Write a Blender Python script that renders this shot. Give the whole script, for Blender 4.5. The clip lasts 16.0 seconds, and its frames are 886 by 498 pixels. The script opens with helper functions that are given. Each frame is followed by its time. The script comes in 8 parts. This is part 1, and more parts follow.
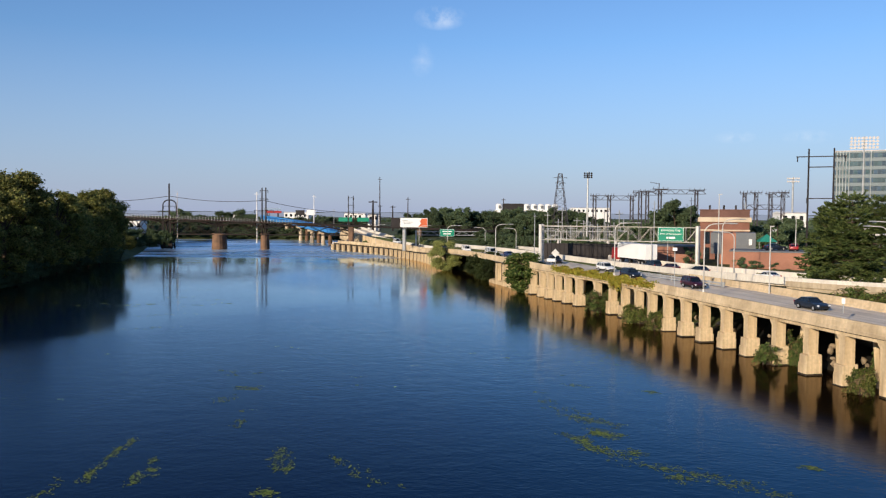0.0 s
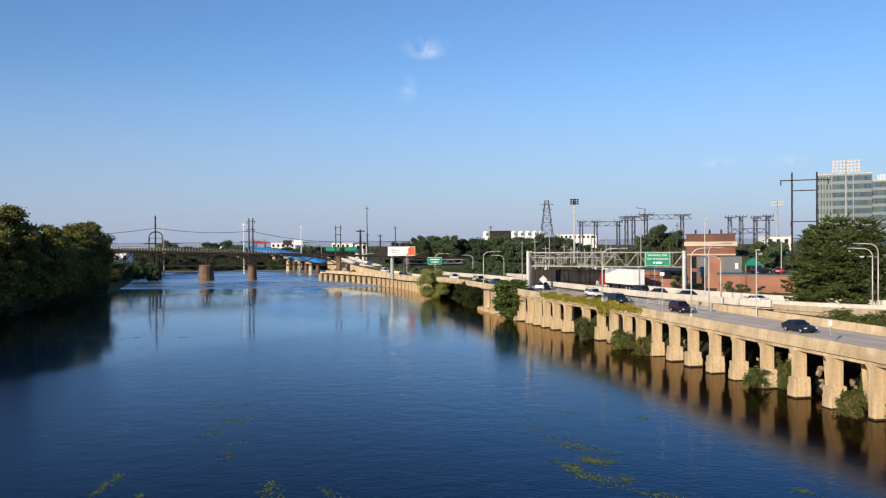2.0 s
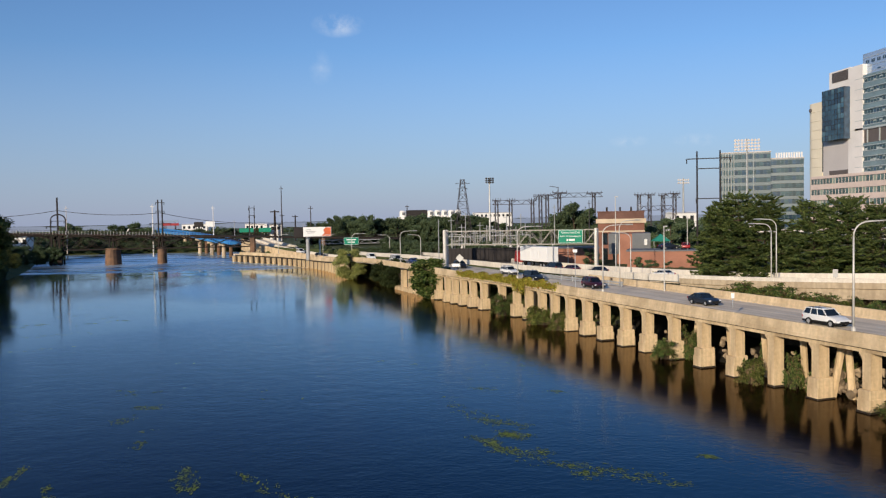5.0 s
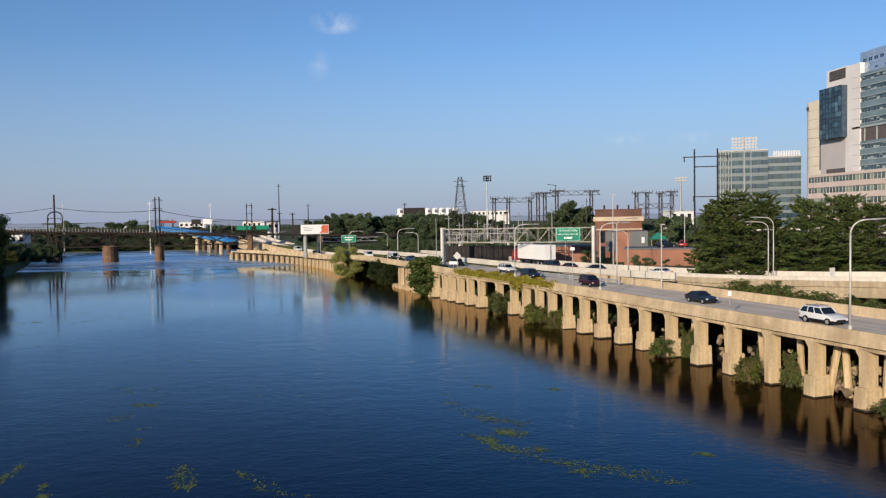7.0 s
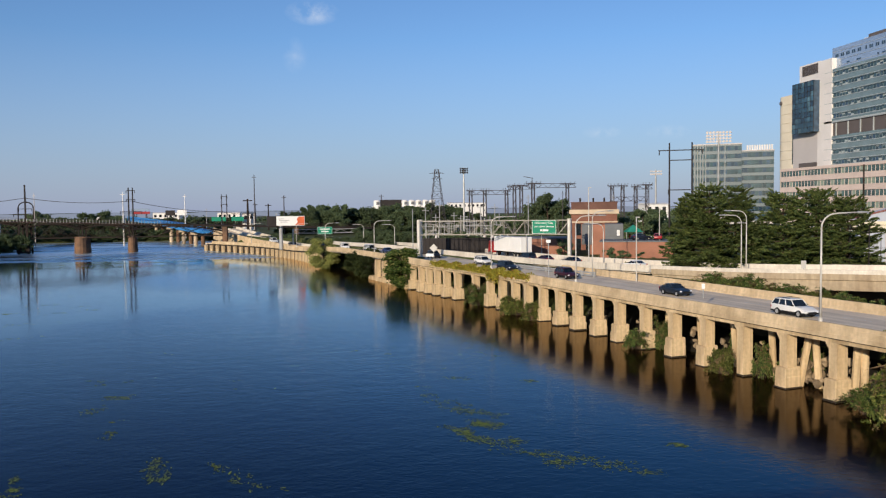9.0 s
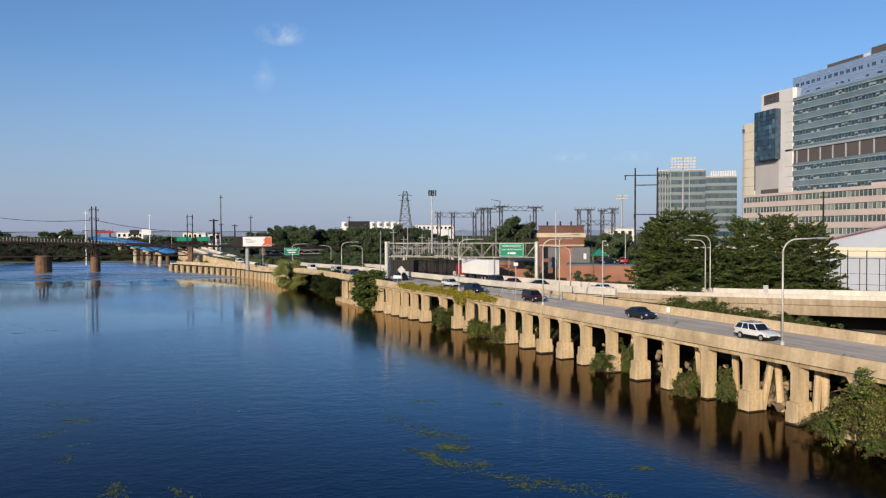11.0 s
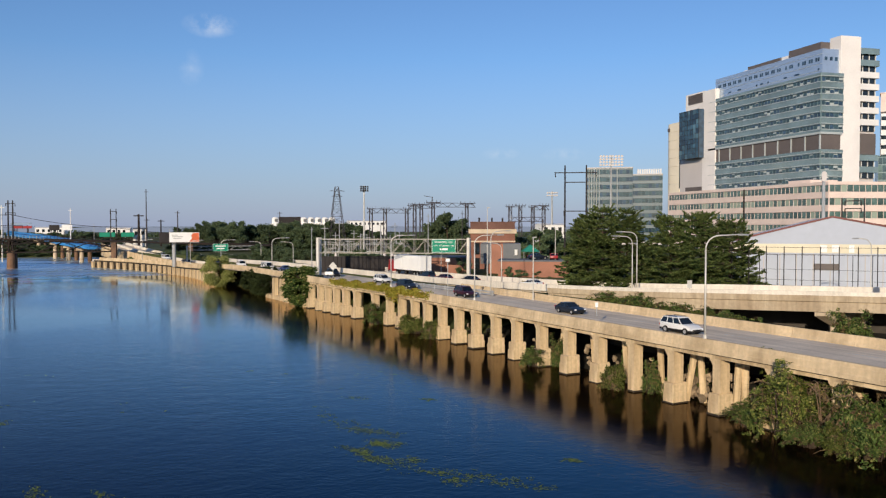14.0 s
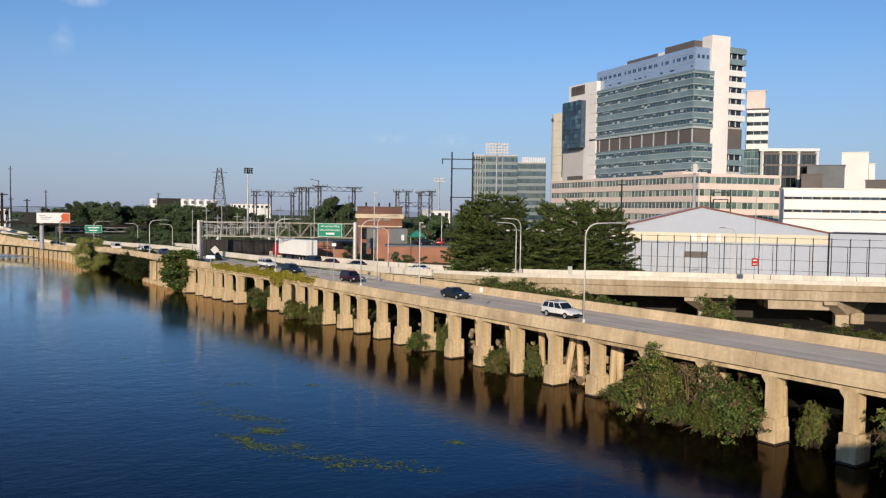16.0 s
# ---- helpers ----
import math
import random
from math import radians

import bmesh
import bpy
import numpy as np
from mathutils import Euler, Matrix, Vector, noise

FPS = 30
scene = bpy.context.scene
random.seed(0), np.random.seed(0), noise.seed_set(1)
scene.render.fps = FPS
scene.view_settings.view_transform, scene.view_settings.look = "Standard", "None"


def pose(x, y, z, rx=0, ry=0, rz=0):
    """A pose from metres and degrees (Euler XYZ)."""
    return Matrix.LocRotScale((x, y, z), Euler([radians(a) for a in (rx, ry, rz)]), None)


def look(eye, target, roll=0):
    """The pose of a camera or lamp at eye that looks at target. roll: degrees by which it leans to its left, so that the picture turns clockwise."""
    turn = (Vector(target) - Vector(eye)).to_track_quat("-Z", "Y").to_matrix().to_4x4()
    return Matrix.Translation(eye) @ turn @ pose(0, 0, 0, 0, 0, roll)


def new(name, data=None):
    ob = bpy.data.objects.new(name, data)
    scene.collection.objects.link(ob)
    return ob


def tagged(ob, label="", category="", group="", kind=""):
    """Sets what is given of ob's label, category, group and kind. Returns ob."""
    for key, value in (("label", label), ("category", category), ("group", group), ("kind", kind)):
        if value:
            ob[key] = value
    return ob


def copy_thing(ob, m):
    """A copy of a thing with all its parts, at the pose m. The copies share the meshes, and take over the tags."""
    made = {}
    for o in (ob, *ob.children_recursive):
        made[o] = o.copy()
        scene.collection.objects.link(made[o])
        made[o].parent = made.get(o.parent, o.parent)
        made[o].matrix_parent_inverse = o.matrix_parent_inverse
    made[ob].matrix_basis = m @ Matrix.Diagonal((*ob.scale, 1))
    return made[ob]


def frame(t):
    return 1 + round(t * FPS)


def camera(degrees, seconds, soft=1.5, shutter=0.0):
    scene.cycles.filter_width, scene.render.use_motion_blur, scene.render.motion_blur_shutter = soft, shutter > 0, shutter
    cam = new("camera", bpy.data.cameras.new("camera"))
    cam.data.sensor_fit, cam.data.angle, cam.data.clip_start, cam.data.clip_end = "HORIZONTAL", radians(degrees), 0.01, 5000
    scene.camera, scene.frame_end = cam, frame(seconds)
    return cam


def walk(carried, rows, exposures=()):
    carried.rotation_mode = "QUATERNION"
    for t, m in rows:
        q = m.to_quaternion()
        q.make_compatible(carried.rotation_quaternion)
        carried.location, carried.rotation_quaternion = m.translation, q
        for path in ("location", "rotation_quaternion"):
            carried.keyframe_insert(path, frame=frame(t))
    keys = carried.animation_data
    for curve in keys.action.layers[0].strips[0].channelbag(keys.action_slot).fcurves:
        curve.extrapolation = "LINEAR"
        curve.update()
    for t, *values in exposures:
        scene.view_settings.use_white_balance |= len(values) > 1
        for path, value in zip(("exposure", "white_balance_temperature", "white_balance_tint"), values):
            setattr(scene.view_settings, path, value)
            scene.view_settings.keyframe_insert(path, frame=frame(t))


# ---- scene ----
cam = camera(57.13, 16.0, soft=1.25)
PATH = [
    (0.0, pose(0.300, 0.000, 14.995, 87.385, -0.392, 0.187)),
    (0.5, pose(0.303, 0.000, 14.995, 87.352, -0.186, 0.014)),
    (1.0, pose(0.305, 0.000, 14.995, 87.303, -0.037, -0.226)),
    (1.5, pose(0.307, 0.000, 14.995, 87.321, 0.004, -0.083)),
    (2.0, pose(0.310, 0.000, 14.995, 89.361, 0.409, -0.694)),
    (2.5, pose(0.312, 0.000, 14.995, 90.214, 0.435, -0.292)),
    (3.0, pose(0.315, 0.000, 14.995, 89.872, 0.362, -1.470)),
    (3.5, pose(0.318, 0.000, 14.995, 88.923, 1.124, -2.885)),
    (4.0, pose(0.320, 0.000, 14.995, 88.330, 1.100, -3.988)),
    (4.5, pose(0.323, 0.000, 14.995, 87.778, 0.920, -7.129)),
    (4.7, pose(0.324, 0.000, 14.995, 87.849, 1.119, -6.650)),
    (6.8, pose(0.334, 0.000, 14.995, 87.660, 0.582, -6.643)),
    (7.0, pose(0.335, 0.000, 14.995, 87.685, 0.932, -6.735)),
    (7.5, pose(0.338, 0.000, 14.995, 87.678, 0.528, -7.372)),
    (8.0, pose(0.340, 0.000, 14.995, 87.340, 0.474, -7.423)),
    (8.5, pose(0.343, 0.000, 14.995, 87.285, 0.867, -7.903)),
    (9.0, pose(0.345, 0.000, 14.995, 87.105, 0.696, -8.378)),
    (9.2, pose(0.346, 0.000, 14.995, 87.347, 0.696, -8.575)),
    (11.3, pose(0.357, 0.000, 14.995, 88.666, 0.096, -10.904)),
    (11.5, pose(0.358, 0.000, 14.995, 88.656, 0.096, -11.076)),
    (12.0, pose(0.360, 0.000, 14.995, 88.352, -0.014, -11.634)),
    (12.5, pose(0.363, 0.000, 14.995, 88.395, 0.128, -12.403)),
    (13.0, pose(0.365, 0.000, 14.995, 88.742, 0.322, -13.013)),
    (13.5, pose(0.368, 0.000, 14.995, 88.619, -0.056, -13.976)),
    (14.0, pose(0.370, 0.000, 14.995, 88.365, -0.005, -15.385)),
    (14.5, pose(0.373, 0.000, 14.995, 88.829, 1.132, -16.866)),
    (15.0, pose(0.375, 0.000, 14.995, 88.263, 0.814, -18.962)),
    (15.5, pose(0.378, 0.000, 14.995, 87.365, -0.555, -20.631)),
    (16.0, pose(0.380, 0.000, 14.995, 87.369, -0.866, -23.316)),
]
walk(cam, PATH, [(0.0, 0.04), (2.0, 0.07), (2.5, -0.04), (3.0, -0.1), (4.0, -0.16), (7.0, -0.17), (16.0, -0.19)])

# ---------------------------------------------------------------- light
SUN_EL, SUN_ROT = radians(15.5), radians(213.0)
world = bpy.data.worlds.new("sky")
scene.world = world
world.use_nodes = True
wn, wl = world.node_tree.nodes, world.node_tree.links
wn.clear()
w_out = wn.new("ShaderNodeOutputWorld")
w_bg = wn.new("ShaderNodeBackground")
w_sky = wn.new("ShaderNodeTexSky")
w_sky.sky_type = "NISHITA"
w_sky.sun_disc = False
w_sky.sun_elevation, w_sky.sun_rotation = SUN_EL, SUN_ROT
w_sky.altitude, w_sky.air_density, w_sky.dust_density, w_sky.ozone_density = 20, 1.0, 0.4, 3.0
w_bg.inputs["Strength"].default_value = 0.12
w_mix = wn.new("ShaderNodeMix")
w_mix.data_type, w_mix.blend_type = "RGBA", "MULTIPLY"
w_mix.inputs[0].default_value = 1.0
w_mix.inputs[7].default_value = (0.79, 0.955, 1.21, 1)
wl.new(w_sky.outputs[0], w_mix.inputs[6])
# pale haze low over the horizon
w_co, w_sep, w_map, w_haze = wn.new("ShaderNodeTexCoord"), wn.new("ShaderNodeSeparateXYZ"), wn.new("ShaderNodeMapRange"), wn.new("ShaderNodeMix")
w_map.inputs["From Min"].default_value, w_map.inputs["From Max"].default_value = -0.02, 0.2
w_map.inputs["To Min"].default_value, w_map.inputs["To Max"].default_value = 0.85, 0.0
w_haze.data_type = "RGBA"
w_haze.inputs[7].default_value = (3.05, 3.5, 5.3, 1)
wl.new(w_co.outputs["Generated"], w_sep.inputs[0])
wl.new(w_sep.outputs["Z"], w_map.inputs["Value"])
wl.new(w_map.outputs["Result"], w_haze.inputs[0])
wl.new(w_mix.outputs[2], w_haze.inputs[6])
# a few thin wisps of cloud
w_noise = wn.new("ShaderNodeTexNoise")
w_noise.inputs["Scale"].default_value, w_noise.inputs["Detail"].default_value, w_noise.inputs["Roughness"].default_value = 34, 6, 0.62
wl.new(w_co.outputs["Generated"], w_noise.inputs["Vector"])
w_col = w_haze.outputs[2]
for centre, sx, sz, strength in (((-0.0077, 0.9733, 0.2293), 30, 66, 0.36), ((-0.0298, 0.9829, 0.1819), 60, 44, 0.13), ((0.331, 0.9395, 0.0879), 40, 120, 0.25), ((0.4013, 0.9119, 0.0859), 34, 110, 0.22)):
    off, mul, ln, fall, thin, mx = [wn.new(k) for k in ("ShaderNodeVectorMath", "ShaderNodeVectorMath", "ShaderNodeVectorMath", "ShaderNodeMapRange", "ShaderNodeMath", "ShaderNodeMix")]
    off.operation, mul.operation, ln.operation, thin.operation = "SUBTRACT", "MULTIPLY", "LENGTH", "MULTIPLY"
    off.inputs[1].default_value, mul.inputs[1].default_value = centre, (sx, sx, sz)
    fall.inputs["From Min"].default_value, fall.inputs["From Max"].default_value = 0.0, 1.0
    fall.inputs["To Min"].default_value, fall.inputs["To Max"].default_value = 1.0, 0.0
    shape = wn.new("ShaderNodeMapRange")
    shape.inputs["From Min"].default_value, shape.inputs["From Max"].default_value = 0.42, 0.72
    shape.inputs["To Max"].default_value = strength * 2
    mx.data_type = "RGBA"
    mx.inputs[7].default_value = (7.6, 8.0, 8.6, 1)
    wl.new(w_co.outputs["Generated"], off.inputs[0])
    wl.new(off.outputs[0], mul.inputs[0])
    wl.new(mul.outputs[0], ln.inputs[0])
    wl.new(ln.outputs["Value"], fall.inputs["Value"])
    wl.new(w_noise.outputs["Fac"], shape.inputs["Value"])
    wl.new(fall.outputs["Result"], thin.inputs[0])
    wl.new(shape.outputs["Result"], thin.inputs[1])
    wl.new(thin.outputs[0], mx.inputs[0])
    wl.new(w_col, mx.inputs[6])
    w_col = mx.outputs[2]
wl.new(w_col, w_bg.inputs["Color"])
wl.new(w_bg.outputs[0], w_out.inputs["Surface"])

sun_data = bpy.data.lights.new("sun", "SUN")
sun_data.energy, sun_data.angle, sun_data.color = 5.0, radians(0.6), (1.0, 0.84, 0.64)
sun = new("sun", sun_data)
to_sun = Vector((math.sin(SUN_ROT) * math.cos(SUN_EL), math.cos(SUN_ROT) * math.cos(SUN_EL), math.sin(SUN_EL)))
sun.matrix_world = look(to_sun * 300, (0, 0, 0))


# ---------------------------------------------------------------- materials
def material(name, base, rough=0.8, metal=0.0, scale=1.0, spread=0.25, bump=0.2, second=None, bump_scale=6.0, per_object=0.0, spec=0.3, streak=0.0, drips=0.0, lane=None):
    """A weathered surface: base colour broken by large stains and fine grain, with relief."""
    m = bpy.data.materials.new(name)
    m.use_nodes = True
    n, l = m.node_tree.nodes, m.node_tree.links
    bsdf = n["Principled BSDF"]
    bsdf.inputs["Roughness"].default_value = rough
    bsdf.inputs["Metallic"].default_value = metal
    bsdf.inputs["Specular IOR Level"].default_value = spec
    co = n.new("ShaderNodeTexCoord")
    big = n.new("ShaderNodeTexNoise")
    big.inputs["Scale"].default_value, big.inputs["Detail"].default_value = 0.35 * scale, 6
    fine = n.new("ShaderNodeTexNoise")
    fine.inputs["Scale"].default_value, fine.inputs["Detail"].default_value = bump_scale * scale, 4
    src = co.outputs["Object"]
    if streak:
        mp = n.new("ShaderNodeMapping")
        mp.inputs["Scale"].default_value = (1, 1, streak)
        l.new(src, mp.inputs["Vector"])
        src = mp.outputs["Vector"]
    l.new(src, big.inputs["Vector"])
    l.new(co.outputs["Object"], fine.inputs["Vector"])
    dark = [c * (1 - spread) for c in base]
    ramp = n.new("ShaderNodeValToRGB")
    ramp.color_ramp.elements[0].position, ramp.color_ramp.elements[1].position = 0.32, 0.62
    ramp.color_ramp.elements[0].color = (*(second or dark), 1)
    ramp.color_ramp.elements[1].color = (*base, 1)
    l.new(big.outputs["Fac"], ramp.inputs["Fac"])
    mix = n.new("ShaderNodeMix")
    mix.data_type, mix.blend_type = "RGBA", "MULTIPLY"
    mix.inputs[0].default_value = 1.0
    grain = n.new("ShaderNodeMapRange")
    grain.inputs["From Min"].default_value, grain.inputs["From Max"].default_value = 0.3, 0.7
    grain.inputs["To Min"].default_value, grain.inputs["To Max"].default_value = 1 - spread * 0.6, 1.0 + spread * 0.15
    l.new(fine.outputs["Fac"], grain.inputs["Value"])
    l.new(ramp.outputs["Color"], mix.inputs[6])
    l.new(grain.outputs["Result"], mix.inputs[7])
    col = mix.outputs[2]
    if drips or lane is not None:
        # rain streaks down a wall, or tyre tracks along a road
        mp = n.new("ShaderNodeMapping")
        if lane is None:
            mp.inputs["Scale"].default_value = (2.2, 2.2, 0.16)
        else:
            mp.vector_type = "TEXTURE"
            mp.inputs["Rotation"].default_value = (0, 0, lane)
            mp.inputs["Scale"].default_value = (0.9, 40, 1)
        st = n.new("ShaderNodeTexNoise")
        st.inputs["Scale"].default_value, st.inputs["Detail"].default_value = 1.0, 5
        mr2, mul2 = n.new("ShaderNodeMapRange"), n.new("ShaderNodeMix")
        mr2.inputs["From Min"].default_value, mr2.inputs["From Max"].default_value = 0.38, 0.6
        mr2.inputs["To Min"].default_value, mr2.inputs["To Max"].default_value = 1 - (drips or 0.16), 1.04
        mul2.data_type, mul2.blend_type = "RGBA", "MULTIPLY"
        mul2.inputs[0].default_value = 1.0
        l.new(co.outputs["Object"], mp.inputs["Vector"])
        l.new(mp.outputs["Vector"], st.inputs["Vector"])
        l.new(st.outputs["Fac"], mr2.inputs["Value"])
        l.new(col, mul2.inputs[6])
        l.new(mr2.outputs["Result"], mul2.inputs[7])
        col = mul2.outputs[2]
    if per_object:
        info = n.new("ShaderNodeObjectInfo")
        hsv = n.new("ShaderNodeHueSaturation")
        mr = n.new("ShaderNodeMapRange")
        mr.inputs["To Min"].default_value, mr.inputs["To Max"].default_value = 1 - per_object, 1 + per_object
        l.new(info.outputs["Random"], mr.inputs["Value"])
        l.new(mr.outputs["Result"], hsv.inputs["Value"])
        l.new(col, hsv.inputs["Color"])
        col = hsv.outputs["Color"]
    l.new(col, bsdf.inputs["Base Color"])
    if bump:
        b = n.new("ShaderNodeBump")
        b.inputs["Strength"].default_value, b.inputs["Distance"].default_value = bump, 0.05
        l.new(fine.outputs["Fac"], b.inputs["Height"])
        l.new(b.outputs["Normal"], bsdf.inputs["Normal"])
    return m


def leaf_material(name, a, b, yellow=None):
    """Foliage whose tint differs from leaf to leaf and from tree to tree."""
    m = bpy.data.materials.new(name)
    m.use_nodes = True
    n, l = m.node_tree.nodes, m.node_tree.links
    bsdf = n["Principled BSDF"]
    bsdf.inputs["Roughness"].default_value = 0.65
    bsdf.inputs["Specular IOR Level"].default_value = 0.2
    geo, info = n.new("ShaderNodeNewGeometry"), n.new("ShaderNodeObjectInfo")
    ramp = n.new("ShaderNodeValToRGB")
    ramp.color_ramp.elements[0].color, ramp.color_ramp.elements[1].color = (*a, 1), (*b, 1)
    if yellow:
        e = ramp.color_ramp.elements.new(0.82)
        e.color = (*b, 1)
        ramp.color_ramp.elements[2].color = (*yellow, 1)
    l.new(geo.outputs["Random Per Island"], ramp.inputs["Fac"])
    hsv = n.new("ShaderNodeHueSaturation")
    mr = n.new("ShaderNodeMapRange")
    mr.inputs["To Min"].default_value, mr.inputs["To Max"].default_value = 0.75, 1.25
    l.new(info.outputs["Random"], mr.inputs["Value"])
    l.new(mr.outputs["Result"], hsv.inputs["Value"])
    l.new(ramp.outputs["Color"], hsv.inputs["Color"])
    l.new(hsv.outputs["Color"], bsdf.inputs["Base Color"])
    tr = n.new("ShaderNodeBsdfTranslucent")
    l.new(hsv.outputs["Color"], tr.inputs["Color"])
    mx = n.new("ShaderNodeMixShader")
    mx.inputs[0].default_value = 0.33
    l.new(bsdf.outputs[0], mx.inputs[1])
    l.new(tr.outputs[0], mx.inputs[2])
    l.new(mx.outputs[0], n["Material Output"].inputs["Surface"])
    return m


def glass_material(name, base, rough=0.06):
    """Facade glazing: dark body with a clear reflection, a little uneven."""
    m = bpy.data.materials.new(name)
    m.use_nodes = True
    n, l = m.node_tree.nodes, m.node_tree.links
    bsdf = n["Principled BSDF"]
    bsdf.inputs["Roughness"].default_value = rough
    bsdf.inputs["Specular IOR Level"].default_value = 0.9
    co = n.new("ShaderNodeTexCoord")
    info = n.new("ShaderNodeObjectInfo")
    no = n.new("ShaderNodeTexNoise")
    no.inputs["Scale"].default_value = 0.6
    l.new(co.outputs["Object"], no.inputs["Vector"])
    ramp = n.new("ShaderNodeValToRGB")
    ramp.color_ramp.elements[0].position, ramp.color_ramp.elements[1].position = 0.35, 0.65
    ramp.color_ramp.elements[0].color = (*[c * 0.55 for c in base], 1)
    ramp.color_ramp.elements[1].color = (*base, 1)
    l.new(no.outputs["Fac"], ramp.inputs["Fac"])
    hsv = n.new("ShaderNodeHueSaturation")
    mr = n.new("ShaderNodeMapRange")
    mr.inputs["To Min"].default_value, mr.inputs["To Max"].default_value = 0.6, 1.3
    l.new(info.outputs["Random"], mr.inputs["Value"])
    l.new(mr.outputs["Result"], hsv.inputs["Value"])
    l.new(ramp.outputs["Color"], hsv.inputs["Color"])
    l.new(hsv.outputs["Color"], bsdf.inputs["Base Color"])
    return m


def water_material():
    m = bpy.data.materials.new("river_water")
    m.use_nodes = True
    n, l = m.node_tree.nodes, m.node_tree.links
    bsdf = n["Principled BSDF"]
    bsdf.inputs["Base Color"].default_value = (0.001, 0.0095, 0.025, 1)
    bsdf.inputs["Roughness"].default_value = 0.04
    co = n.new("ShaderNodeTexCoord")
    height = None
    for scale, stretch, weight, detail in ((2.3, 0.85, 0.5, 3), (0.55, 0.7, 0.6, 2), (6.5, 0.9, 0.17, 2)):
        mp = n.new("ShaderNodeMapping")
        mp.inputs["Scale"].default_value = (stretch, 1, 1)
        mp.inputs["Rotation"].default_value = (0, 0, -0.12)
        no = n.new("ShaderNodeTexNoise")
        no.inputs["Scale"].default_value, no.inputs["Detail"].default_value = scale, detail
        l.new(co.outputs["Object"], mp.inputs["Vector"])
        l.new(mp.outputs["Vector"], no.inputs["Vector"])
        mu = n.new("ShaderNodeMath")
        mu.operation = "MULTIPLY_ADD"
        mu.inputs[1].default_value = weight
        l.new(no.outputs["Fac"], mu.inputs[0])
        if height:
            l.new(height, mu.inputs[2])
        height = mu.outputs[0]
    # calm and ruffled patches
    patch = n.new("ShaderNodeTexNoise")
    patch.inputs["Scale"].default_value, patch.inputs["Detail"].default_value = 0.018, 3
    l.new(co.outputs["Object"], patch.inputs["Vector"])
    mr = n.new("ShaderNodeMapRange")
    mr.inputs["From Min"].default_value, mr.inputs["From Max"].default_value = 0.35, 0.65
    mr.inputs["To Min"].default_value, mr.inputs["To Max"].default_value = 0.16, 0.42
    l.new(patch.outputs["Fac"], mr.inputs["Value"])
    b = n.new("ShaderNodeBump")
    b.inputs["Distance"].default_value = 0.1
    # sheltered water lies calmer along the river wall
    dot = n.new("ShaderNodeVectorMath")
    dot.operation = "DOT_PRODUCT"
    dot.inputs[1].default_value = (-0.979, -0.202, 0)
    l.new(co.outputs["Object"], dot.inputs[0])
    # mask of the reflection colour painted along the wall
    wall_dark = n.new("ShaderNodeMapRange")
    wall_dark.interpolation_type = "SMOOTHSTEP"
    wall_dark.inputs["From Min"].default_value, wall_dark.inputs["From Max"].default_value = -42.5, -33.5
    wall_dark.inputs["To Min"].default_value, wall_dark.inputs["To Max"].default_value = 0.0, 1.0
    l.new(dot.outputs["Value"], wall_dark.inputs["Value"])
    lull = n.new("ShaderNodeMapRange")
    lull.interpolation_type = "SMOOTHSTEP"
    lull.inputs["From Min"].default_value, lull.inputs["From Max"].default_value = -46.0, -22.0
    lull.inputs["To Min"].default_value, lull.inputs["To Max"].default_value = 0.36, 1.0
    l.new(dot.outputs["Value"], lull.inputs["Value"])
    calm = n.new("ShaderNodeMath")
    calm.operation = "MULTIPLY"
    l.new(mr.outputs["Result"], calm.inputs[0])
    l.new(lull.outputs["Result"], calm.inputs[1])
    # dark brown along the wall imitates its reflection; deep blue in the channel
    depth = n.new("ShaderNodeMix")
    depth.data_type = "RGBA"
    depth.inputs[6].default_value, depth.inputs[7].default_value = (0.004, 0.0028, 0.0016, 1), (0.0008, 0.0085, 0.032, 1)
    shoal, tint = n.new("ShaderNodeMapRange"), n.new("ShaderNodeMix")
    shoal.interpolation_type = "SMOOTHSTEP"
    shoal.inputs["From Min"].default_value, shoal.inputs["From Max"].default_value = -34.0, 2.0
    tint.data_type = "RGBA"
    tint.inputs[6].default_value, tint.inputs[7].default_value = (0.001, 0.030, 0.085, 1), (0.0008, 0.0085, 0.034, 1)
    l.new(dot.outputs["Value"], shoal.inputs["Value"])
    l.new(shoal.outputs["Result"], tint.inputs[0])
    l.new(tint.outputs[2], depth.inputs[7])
    # and dark again by the wooded bank, imitating the trees' reflection
    bank_dark, clear = n.new("ShaderNodeMapRange"), n.new("ShaderNodeMath")
    bank_dark.interpolation_type = "SMOOTHSTEP"
    bank_dark.inputs["From Min"].default_value, bank_dark.inputs["From Max"].default_value = 28.0, 44.0
    bank_dark.inputs["To Min"].default_value, bank_dark.inputs["To Max"].default_value = 1.0, 0.0
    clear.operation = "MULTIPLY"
    l.new(dot.outputs["Value"], bank_dark.inputs["Value"])
    l.new(bank_dark.outputs["Result"], clear.inputs[0])
    l.new(wall_dark.outputs["Result"], clear.inputs[1])
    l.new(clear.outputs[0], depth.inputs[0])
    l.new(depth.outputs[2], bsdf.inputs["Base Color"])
    # a slick beyond the breeze's edge, which wavers across the river
    far = n.new("ShaderNodeVectorMath")
    far.operation = "DOT_PRODUCT"
    far.inputs[1].default_value = (-0.85, 0.53, 0)
    l.new(co.outputs["Object"], far.inputs[0])
    waver = n.new("ShaderNodeMath")
    waver.operation = "MULTIPLY_ADD"
    waver.inputs[1].default_value = 60.0
    l.new(patch.outputs["Fac"], waver.inputs[0])
    l.new(far.outputs["Value"], waver.inputs[2])
